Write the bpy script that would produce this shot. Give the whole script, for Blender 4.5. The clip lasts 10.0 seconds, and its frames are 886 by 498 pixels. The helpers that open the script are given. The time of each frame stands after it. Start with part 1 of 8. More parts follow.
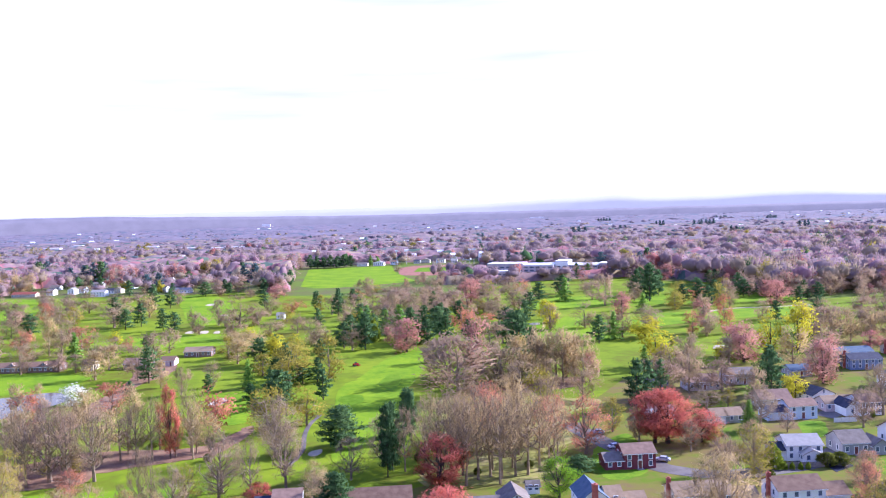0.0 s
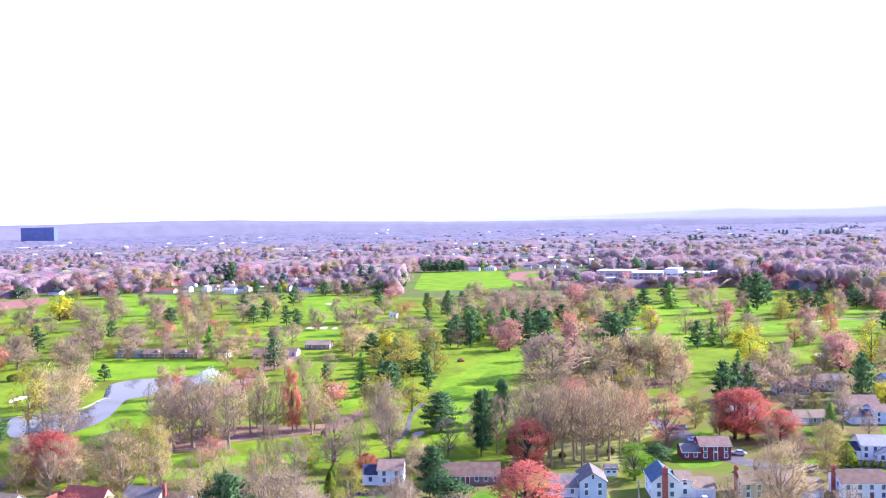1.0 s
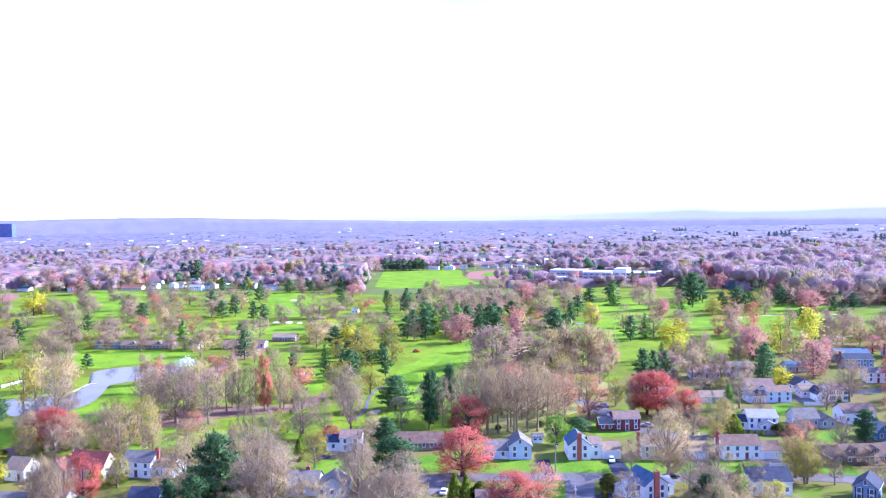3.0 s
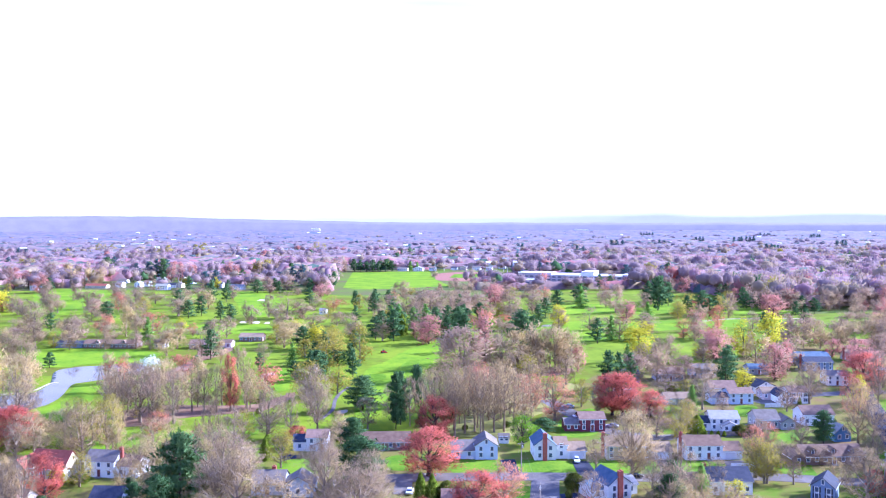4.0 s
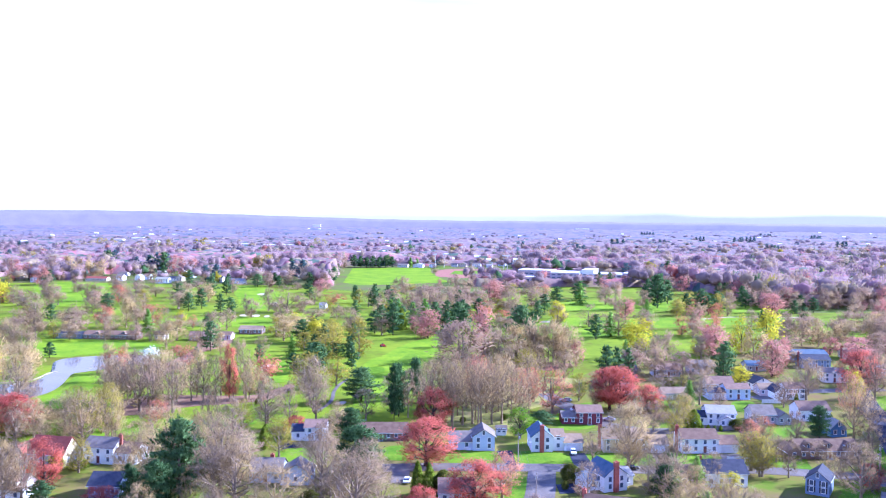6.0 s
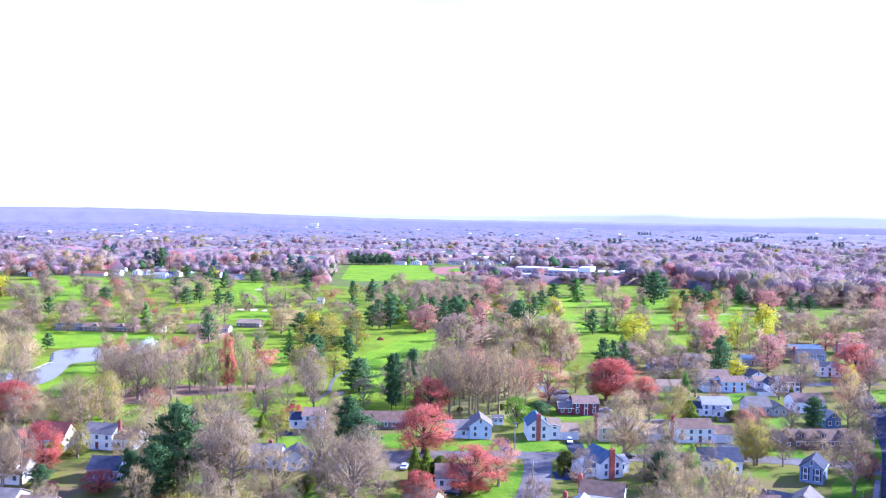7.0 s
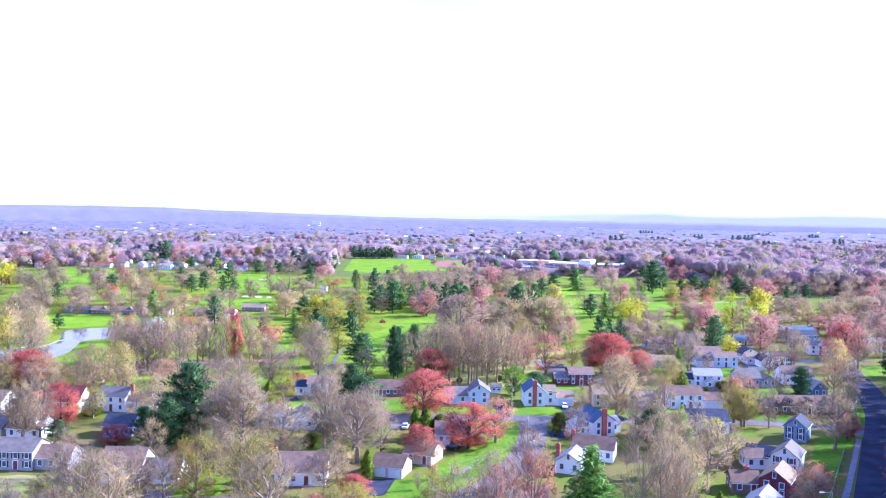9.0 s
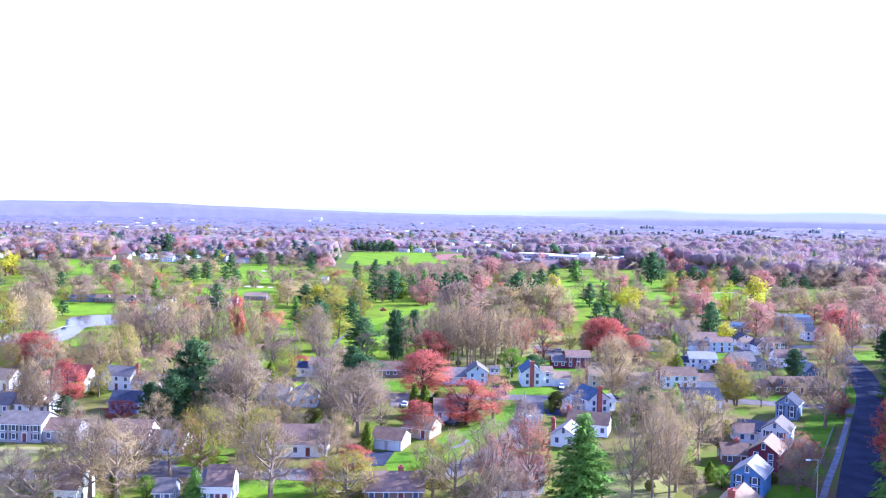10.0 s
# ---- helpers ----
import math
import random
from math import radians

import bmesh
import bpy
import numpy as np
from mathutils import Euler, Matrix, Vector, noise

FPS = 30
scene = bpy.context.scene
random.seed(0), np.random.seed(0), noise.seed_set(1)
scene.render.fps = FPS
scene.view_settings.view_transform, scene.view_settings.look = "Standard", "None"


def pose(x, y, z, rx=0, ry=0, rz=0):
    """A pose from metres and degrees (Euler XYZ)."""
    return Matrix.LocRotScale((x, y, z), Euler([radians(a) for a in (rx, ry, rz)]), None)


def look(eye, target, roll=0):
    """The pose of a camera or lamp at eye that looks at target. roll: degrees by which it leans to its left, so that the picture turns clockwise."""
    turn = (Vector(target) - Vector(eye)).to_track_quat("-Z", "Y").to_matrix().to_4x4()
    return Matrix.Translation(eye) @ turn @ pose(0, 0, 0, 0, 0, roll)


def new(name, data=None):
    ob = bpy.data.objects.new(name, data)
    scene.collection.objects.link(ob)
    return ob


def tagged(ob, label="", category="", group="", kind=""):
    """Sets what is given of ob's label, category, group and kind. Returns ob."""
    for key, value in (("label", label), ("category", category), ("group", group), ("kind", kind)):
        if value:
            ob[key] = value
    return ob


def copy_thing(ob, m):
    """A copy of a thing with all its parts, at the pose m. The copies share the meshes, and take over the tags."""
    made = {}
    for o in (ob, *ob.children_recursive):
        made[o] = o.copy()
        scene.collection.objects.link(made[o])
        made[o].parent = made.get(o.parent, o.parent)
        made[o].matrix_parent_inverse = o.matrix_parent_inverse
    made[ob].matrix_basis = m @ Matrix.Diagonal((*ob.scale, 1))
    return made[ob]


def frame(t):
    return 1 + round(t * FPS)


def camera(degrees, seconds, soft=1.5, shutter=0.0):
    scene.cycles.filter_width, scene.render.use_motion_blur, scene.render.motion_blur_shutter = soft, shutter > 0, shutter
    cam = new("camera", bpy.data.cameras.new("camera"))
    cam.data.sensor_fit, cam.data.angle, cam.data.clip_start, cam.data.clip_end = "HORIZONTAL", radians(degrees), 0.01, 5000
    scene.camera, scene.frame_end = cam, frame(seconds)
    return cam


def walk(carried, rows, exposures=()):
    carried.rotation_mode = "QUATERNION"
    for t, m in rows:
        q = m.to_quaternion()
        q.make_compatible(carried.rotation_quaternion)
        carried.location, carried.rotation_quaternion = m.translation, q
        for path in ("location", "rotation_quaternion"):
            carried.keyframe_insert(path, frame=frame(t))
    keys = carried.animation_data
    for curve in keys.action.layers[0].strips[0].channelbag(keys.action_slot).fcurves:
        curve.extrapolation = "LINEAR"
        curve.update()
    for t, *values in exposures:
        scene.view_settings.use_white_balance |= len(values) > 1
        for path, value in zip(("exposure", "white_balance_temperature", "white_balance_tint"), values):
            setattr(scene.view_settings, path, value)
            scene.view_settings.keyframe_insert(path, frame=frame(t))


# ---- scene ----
cam = camera(55.86, 10.0, soft=1.12)
PATH = [
    (0, (-4.621, 65.946, 74.122), (10.594, 164.667, 69.370), -1.75),
    (0.5, (-2.404, 52.992, 74.161), (0.806, 152.858, 70.090), -1.28),
    (1, (-1.023, 38.906, 74.125), (0.474, 138.828, 70.464), -1.20),
    (1.5, (-0.629, 23.636, 74.494), (1.108, 123.562, 71.053), -1.09),
    (2, (0.232, 8.582, 74.762), (1.764, 108.516, 71.472), -1.07),
    (2.5, (1.118, -0.450, 75.824), (3.458, 99.459, 72.258), -1.03),
    (3, (1.481, -2.960, 76.461), (7.400, 96.790, 72.604), -0.74),
    (4.5, (1.614, -4.353, 75.873), (11.458, 95.096, 72.279), 0.04),
    (5, (1.727, -4.833, 75.684), (10.996, 94.670, 72.055), 0.20),
    (5.5, (1.793, -5.210, 75.100), (11.063, 94.287, 71.289), 0.34),
    (7, (1.411, -7.020, 70.906), (11.241, 92.419, 67.004), 0.86),
    (7.5, (1.108, -11.891, 68.631), (10.865, 87.562, 64.890), 0.84),
    (8, (1.265, -13.609, 66.594), (11.216, 85.814, 62.590), 0.87),
    (8.5, (1.187, -14.633, 64.239), (10.810, 84.824, 60.265), 0.93),
    (9, (1.180, -17.816, 62.135), (10.748, 81.650, 58.276), 0.93),
    (9.5, (1.407, -21.037, 60.061), (10.779, 78.444, 56.094), 0.94),
    (10, (1.505, -22.990, 57.898), (10.926, 76.474, 53.624), 0.98),
]
EXPOSURES = ((0.0, 1.36, 5350, 25), (0.3, 1.46, 5380, 25), (0.8, 1.71, 5330, 25), (2.0, 1.76, 4920, 25), (3.0, 1.76, 4790, 25), (10.0, 1.75, 4790, 24))
walk(cam, [(t, look(eye, target, roll)) for t, eye, target, roll in PATH], EXPOSURES)

# ---- sky, sun, exposure ----
SUN_AZ, SUN_EL = radians(12), radians(28)      # from +x towards +y
to_sun = Vector((math.cos(SUN_EL) * math.cos(SUN_AZ), math.cos(SUN_EL) * math.sin(SUN_AZ), math.sin(SUN_EL)))
sun = new("sun", bpy.data.lights.new("sun", "SUN"))
sun.data.energy, sun.data.angle, sun.data.color = 5.0, radians(0.6), (1.0, 0.95, 0.86)
sun.matrix_world = look(to_sun * 500, (0, 0, 0))

world = bpy.data.worlds.new("sky")
scene.world = world
world.use_nodes = True
wn, wl = world.node_tree.nodes, world.node_tree.links
back = wn["Background"]
sky = wn.new("ShaderNodeTexSky")
sky.sky_type, sky.sun_disc = "NISHITA", False
sky.sun_elevation, sky.sun_rotation = SUN_EL, radians(90) - SUN_AZ
sky.dust_density, sky.air_density = 2.0, 1.0
w_map, w_noise, w_ramp, w_mix = (wn.new("ShaderNode" + k) for k in ("Mapping", "TexNoise", "ValToRGB", "MixRGB"))
w_co = wn.new("ShaderNodeTexCoord")
w_map.inputs["Scale"].default_value = (1.1, 1.1, 14)
w_noise.inputs["Scale"].default_value, w_noise.inputs["Detail"].default_value = 2.2, 5
w_ramp.color_ramp.elements[0].position, w_ramp.color_ramp.elements[1].position = 0.28, 0.56
w_ramp.color_ramp.elements[0].color = (0.55, 0.55, 0.55, 1)
wl.new(w_co.outputs["Generated"], w_map.inputs["Vector"])
wl.new(w_map.outputs["Vector"], w_noise.inputs["Vector"])
wl.new(w_noise.outputs["Fac"], w_ramp.inputs["Fac"])
w_low, w_veil, w_high = wn.new("ShaderNodeMapRange"), wn.new("ShaderNodeMath"), wn.new("ShaderNodeSeparateXYZ")
w_low.inputs["From Min"].default_value, w_low.inputs["From Max"].default_value = 0.05, 0.11
w_low.inputs["To Min"].default_value, w_low.inputs["To Max"].default_value = 1.0, 0.0
w_veil.operation = "MAXIMUM"              # low over the horizon the cloud is unbroken
wl.new(w_co.outputs["Generated"], w_high.inputs[0])
wl.new(w_high.outputs["Z"], w_low.inputs["Value"])
wl.new(w_ramp.outputs["Color"], w_veil.inputs[0])
wl.new(w_low.outputs["Result"], w_veil.inputs[1])
wl.new(w_veil.outputs[0], w_mix.inputs["Fac"])
wl.new(sky.outputs["Color"], w_mix.inputs["Color1"])
# thin bright cloud: whitest in the haze over the horizon, bluer overhead
w_sep, w_range, w_cloud = (wn.new("ShaderNode" + k) for k in ("SeparateXYZ", "MapRange", "MixRGB"))
w_range.inputs["From Min"].default_value, w_range.inputs["From Max"].default_value = 0.19, 0.46
wl.new(w_co.outputs["Generated"], w_sep.inputs[0])
wl.new(w_sep.outputs["Z"], w_range.inputs["Value"])
wl.new(w_range.outputs["Result"], w_cloud.inputs["Fac"])
w_cloud.inputs["Color1"].default_value = (13.2, 12.7, 12.7, 1)
w_cloud.inputs["Color2"].default_value = (3.5, 5.3, 12.8, 1)
wl.new(w_cloud.outputs["Color"], w_mix.inputs["Color2"])
wl.new(w_mix.outputs["Color"], back.inputs["Color"])
back.inputs["Strength"].default_value = 0.043


# ---- materials ----
def material(name, low, high, scale=0.5, rough=0.85, bump=0.0, fine=6.0, island=0.0, each=0.0, metal=0.0, tone=None):
    """Two-scale procedural surface: colour runs from low to high by coarse and fine noise, and by piece or by thing."""
    m = bpy.data.materials.new(name)
    m.use_nodes = True
    n, l = m.node_tree.nodes, m.node_tree.links
    p = n["Principled BSDF"]
    p.inputs["Roughness"].default_value, p.inputs["Metallic"].default_value = rough, metal
    p.inputs["Specular IOR Level"].default_value = 0.25
    co, big, small = n.new("ShaderNodeTexCoord"), n.new("ShaderNodeTexNoise"), n.new("ShaderNodeTexNoise")
    big.inputs["Scale"].default_value, big.inputs["Detail"].default_value = scale, 4
    small.inputs["Scale"].default_value, small.inputs["Detail"].default_value = scale * fine, 6
    for k in (big, small):
        l.new(co.outputs["Object"], k.inputs["Vector"])
    add = n.new("ShaderNodeMath")
    add.operation = "MULTIPLY_ADD"
    add.inputs[1].default_value = 0.45
    l.new(small.outputs["Fac"], add.inputs[0])
    l.new(big.outputs["Fac"], add.inputs[2])
    last = add.outputs[0]
    for amount, source in ((island, "ShaderNodeNewGeometry"), (each, "ShaderNodeObjectInfo")):
        if amount:
            g, k = n.new(source), n.new("ShaderNodeMath")
            k.operation = "MULTIPLY_ADD"
            k.inputs[1].default_value = amount
            l.new(g.outputs["Random Per Island" if amount == island and source.endswith("Geometry") else "Random"], k.inputs[0])
            l.new(last, k.inputs[2])
            last = k.outputs[0]
    ramp = n.new("ShaderNodeValToRGB")
    middle = 0.72 + (island + each) / 2
    half = 0.17 + (island + each) / 2
    e = ramp.color_ramp.elements
    e[0].position, e[0].color = max(0.0, (middle - half) / 2), (*low, 1)
    e[1].position, e[1].color = min(1.0, (middle + half) / 2), (*high, 1)
    if tone:
        t = e.new(middle / 2)
        t.color = (*tone, 1)
    halve = n.new("ShaderNodeMath")
    halve.operation = "MULTIPLY"
    halve.inputs[1].default_value = 0.5
    l.new(last, halve.inputs[0])
    l.new(halve.outputs[0], ramp.inputs["Fac"])
    l.new(ramp.outputs["Color"], p.inputs["Base Color"])
    if bump:
        b = n.new("ShaderNodeBump")
        b.inputs["Strength"].default_value, b.inputs["Distance"].default_value = bump, 0.05
        l.new(small.outputs["Fac"], b.inputs["Height"])
        l.new(b.outputs["Normal"], p.inputs["Normal"])
    return m


def thin(m, share):
    """Leaves and twigs so thin that part of the light comes through them."""
    n, l = m.node_tree.nodes, m.node_tree.links
    p, out = n["Principled BSDF"], n["Material Output"]
    t, mix = n.new("ShaderNodeBsdfTranslucent"), n.new("ShaderNodeMixShader")
    l.new(p.inputs["Base Color"].links[0].from_socket, t.inputs["Color"])
    mix.inputs["Fac"].default_value = share
    p.inputs["Specular IOR Level"].default_value = 0.04
    l.new(p.outputs[0], mix.inputs[1])
    l.new(t.outputs[0], mix.inputs[2])
    l.new(mix.outputs[0], out.inputs["Surface"])
    return m


M = {}
M["ground"] = material("rough_grass", (0.12, 0.118, 0.014), (0.188, 0.245, 0.010), 0.03, 0.95, 0.6, 7, tone=(0.135, 0.192, 0.009))
M["garden"] = material("garden_ground", (0.165, 0.108, 0.05), (0.105, 0.162, 0.010), 0.045, 0.95, 0.8, 7, tone=(0.155, 0.142, 0.028))
M["fairway"] = material("mown_grass", (0.105, 0.195, 0.008), (0.195, 0.285, 0.009), 0.05, 0.95, 0.3, 8, tone=(0.15, 0.245, 0.008))
M["lawn"] = material("lawn_grass", (0.075, 0.16, 0.008), (0.16, 0.245, 0.012), 0.12, 0.95, 0.4, 8)
M["green"] = material("putting_green", (0.118, 0.266, 0.00592), (0.163, 0.311, 0.00888), 0.1, 0.95, 0.1, 8)
M["litter"] = material("leaf_litter", (0.141, 0.074, 0.0444), (0.266, 0.163, 0.0888), 0.15, 0.95, 0.8, 9, tone=(0.207, 0.111, 0.0666))
M["dry"] = material("dry_meadow", (0.178, 0.148, 0.0444), (0.296, 0.237, 0.0888), 0.08, 0.95, 0.8, 9, tone=(0.222, 0.222, 0.037))
M["sand"] = material("bunker_sand", (0.36, 0.30, 0.2), (0.46, 0.39, 0.28), 0.4, 0.95, 0.3)
M["asphalt"] = material("asphalt", (0.108, 0.092, 0.084), (0.185, 0.16, 0.145), 0.12, 0.8, 0.3, 14, tone=(0.14, 0.12, 0.11))
M["fresh_asphalt"] = material("dark_asphalt", (0.026, 0.028, 0.042), (0.055, 0.056, 0.078), 0.15, 0.85, 0.3, 14)
M["concrete"] = material("concrete", (0.19, 0.168, 0.16), (0.28, 0.255, 0.24), 0.5, 0.85, 0.2, 10)
M["town"] = material("town_ground", (0.12, 0.095, 0.05), (0.11, 0.17, 0.02), 0.03, 0.95, 0.5, 9, tone=(0.115, 0.135, 0.03))
M["track"] = material("running_track", (0.22, 0.085, 0.055), (0.30, 0.13, 0.09), 0.2, 0.9)
M["paint"] = material("white_line_paint", (0.518, 0.518, 0.518), (0.629, 0.629, 0.629), 1.0, 0.7)

water = bpy.data.materials.new("pond_water")
water.use_nodes = True
wp = water.node_tree.nodes["Principled BSDF"]
wp.inputs["Base Color"].default_value = (0.05, 0.052, 0.075, 1)
wp.inputs["Roughness"].default_value, wp.inputs["IOR"].default_value = 0.06, 1.33
w_wave, w_bump = water.node_tree.nodes.new("ShaderNodeTexNoise"), water.node_tree.nodes.new("ShaderNodeBump")
w_wave.inputs["Scale"].default_value, w_wave.inputs["Detail"].default_value = 1.4, 4
w_bump.inputs["Strength"].default_value, w_bump.inputs["Distance"].default_value = 0.22, 0.05
water.node_tree.links.new(w_wave.outputs["Fac"], w_bump.inputs["Height"])
water.node_tree.links.new(w_bump.outputs["Normal"], wp.inputs["Normal"])
M["water"] = water
for key in ("asphalt", "fresh_asphalt", "concrete", "ground", "garden", "town", "fairway", "lawn"):
    M[key].node_tree.nodes["Principled BSDF"].inputs["Specular IOR Level"].default_value = 0.06

for key, low, high in (
        ("bark_grey", (0.16, 0.118, 0.083), (0.31, 0.235, 0.165)), ("bark_tan", (0.19, 0.136, 0.084), (0.36, 0.265, 0.165)),
        ("bark_dark", (0.0444, 0.0311, 0.0296), (0.0962, 0.0703, 0.0592))):
    M[key] = material(key, low, high, 0.8, 0.95, 0.8, 8, each=0.25)
for key, low, high, mid in (
        ("bare", (0.24, 0.165, 0.096), (0.455, 0.332, 0.192), (0.345, 0.247, 0.143)),
        ("mauve", (0.27, 0.18, 0.122), (0.47, 0.33, 0.22), (0.37, 0.25, 0.17)),
        ("tan", (0.39, 0.28, 0.125), (0.64, 0.475, 0.22), (0.515, 0.375, 0.17)),
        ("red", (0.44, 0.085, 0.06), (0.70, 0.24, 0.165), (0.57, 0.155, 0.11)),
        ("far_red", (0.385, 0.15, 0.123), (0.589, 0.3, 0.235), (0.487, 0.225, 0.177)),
        ("orange", (0.399, 0.12, 0.0665), (0.651, 0.3, 0.18), (0.525, 0.21, 0.123)),
        ("yellow", (0.42, 0.37, 0.015), (0.68, 0.61, 0.05), (0.55, 0.49, 0.03)),
        ("olive", (0.215, 0.18, 0.03), (0.53, 0.43, 0.085), (0.37, 0.305, 0.05)),
        ("green", (0.1, 0.22, 0.012), (0.32, 0.48, 0.04), (0.19, 0.34, 0.02)),
        ("pine", (0.026, 0.06, 0.026), (0.155, 0.245, 0.085), (0.08, 0.148, 0.056)),
        ("spruce", (0.09, 0.20, 0.03), (0.34, 0.50, 0.09), (0.20, 0.35, 0.06)),
        ("cedar", (0.08, 0.14, 0.012), (0.26, 0.32, 0.03), (0.16, 0.22, 0.02)),
        ("blossom", (0.66, 0.62, 0.54), (0.88, 0.86, 0.78), (0.78, 0.76, 0.68)),
        ("shrub", (0.08, 0.1, 0.02), (0.24, 0.25, 0.055), (0.15, 0.17, 0.03)),
        ("forest", (0.34, 0.235, 0.115), (0.60, 0.45, 0.22), (0.47, 0.34, 0.165)),
        # far_ crowns: twig and bloom tones blued and muted, distance haze painted in
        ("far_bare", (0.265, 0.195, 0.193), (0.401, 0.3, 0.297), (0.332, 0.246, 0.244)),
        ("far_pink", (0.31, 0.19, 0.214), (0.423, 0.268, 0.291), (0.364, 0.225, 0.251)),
        # mid_bare and the hazy_ pair: stronger distance haze mixed into the colour
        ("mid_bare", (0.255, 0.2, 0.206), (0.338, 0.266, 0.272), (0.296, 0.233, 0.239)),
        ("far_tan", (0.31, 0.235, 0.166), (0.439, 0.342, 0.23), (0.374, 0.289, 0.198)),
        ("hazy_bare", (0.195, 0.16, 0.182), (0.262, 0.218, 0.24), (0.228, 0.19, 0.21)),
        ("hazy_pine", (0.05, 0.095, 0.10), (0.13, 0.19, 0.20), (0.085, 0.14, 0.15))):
    woods = key[:3] in ("far", "haz", "mid")
    M[key] = thin(material(key + "_crown", low, high, 0.035 if woods else 0.3, 0.9, 0.0, 6, island=0.06 if woods else 0.4, each=0.4, tone=mid), 0.35 if key in ("pine", "spruce", "cedar") else 0.5)


# ---- mesh helpers ----
def link(name, me, parent=None, label=""):
    ob = new(name, me)
    if parent:
        ob.parent = parent
    return tagged(ob, label)


def mesh_of(name, verts, faces, mat, smooth=False):
    me = bpy.data.meshes.new(name)
    me.from_pydata([tuple(v) for v in verts], [], faces)
    me.materials.append(mat)
    if smooth:
        me.polygons.foreach_set("use_smooth", [True] * len(me.polygons))
    me.update()
    return me


def tri_mesh(name, verts, mat, normals=None):
    """verts: (n*3, 3), loose triangles; normals: one for each triangle, so that a crown shades as one soft mass."""
    n = len(verts)
    me = bpy.data.meshes.new(name)
    me.vertices.add(n)
    me.vertices.foreach_set("co", np.asarray(verts, np.float32).ravel())
    me.loops.add(n)
    me.loops.foreach_set("vertex_index", np.arange(n, dtype=np.int32))
    me.polygons.add(n // 3)
    me.polygons.foreach_set("loop_start", np.arange(0, n, 3, dtype=np.int32))
    me.polygons.foreach_set("loop_total", np.full(n // 3, 3, np.int32))
    me.materials.append(mat)
    me.update(calc_edges=True)
    if normals is not None:
        soften(me, np.repeat(normals, 3, 0))
    return me


def soften(me, normals):
    """Gives a mesh of twigs the rounded shading of the crown that they fill."""
    me.polygons.foreach_set("use_smooth", [True] * len(me.polygons))
    n = np.asarray(normals, float)
    n = n / (np.linalg.norm(n, axis=1, keepdims=True) + 1e-9)
    me.normals_split_custom_set_from_vertices(n.tolist())


def part(name, bm, mat, parent, label=""):
    me = bpy.data.meshes.new(name)
    bm.to_mesh(me)
    bm.free()
    me.materials.append(mat)
    return link(name, me, parent, label)


def box(bm, x0, x1, y0, y1, z0, z1):
    v = [bm.verts.new(c) for c in ((x0, y0, z0), (x1, y0, z0), (x1, y1, z0), (x0, y1, z0), (x0, y0, z1), (x1, y0, z1), (x1, y1, z1), (x0, y1, z1))]
    for f in ((0, 3, 2, 1), (4, 5, 6, 7), (0, 1, 5, 4), (1, 2, 6, 5), (2, 3, 7, 6), (3, 0, 4, 7)):
        bm.faces.new([v[i] for i in f])
    return v


def prism(bm, ring, lift):
    """A closed solid from a ring of points, lifted along a vector."""
    a = [bm.verts.new(c) for c in ring]
    b = [bm.verts.new(Vector(c) + Vector(lift)) for c in ring]
    n = len(ring)
    bm.faces.new(a[::-1])
    bm.faces.new(b)
    for i in range(n):
        bm.faces.new((a[i], a[(i + 1) % n], b[(i + 1) % n], b[i]))


def smooth_ring(points, steps=4):
    """A closed Catmull-Rom outline through the points."""
    out, n = [], len(points)
    for i in range(n):
        p0, p1, p2, p3 = (Vector((*points[(i + k - 1) % n], 0)) for k in range(4))
        for s in range(steps):
            t = s / steps
            out.append(0.5 * (2 * p1 + (p2 - p0) * t + (2 * p0 - 5 * p1 + 4 * p2 - p3) * t * t + (3 * p1 - p0 - 3 * p2 + p3) * t ** 3))
    return [(p.x, p.y) for p in out]


def sheet(name, points, mat, z=0.05, label="", curved=True, kind="structure", category=""):
    """A thin slab of ground cover with an outline."""
    ring = smooth_ring(points, 7) if curved else list(points)
    if curved and mat != "water":
        size = min(1.6, 0.04 * (max(p[0] for p in ring) - min(p[0] for p in ring)))
        ring = [(x + size * noise.noise((x * 0.4, y * 0.4, 1)), y + size * noise.noise((x * 0.4, y * 0.4, 9))) for x, y in ring]
    if sum(a[0] * b[1] - b[0] * a[1] for a, b in zip(ring, ring[1:] + ring[:1])) < 0:
        ring = ring[::-1]
    bm = bmesh.new()
    prism(bm, [(x, y, -0.2) for x, y in ring], (0, 0, 0.2 + z))
    bmesh.ops.recalc_face_normals(bm, faces=bm.faces)
    return tagged(part(name, bm, M[mat], None), label, category, "", kind)


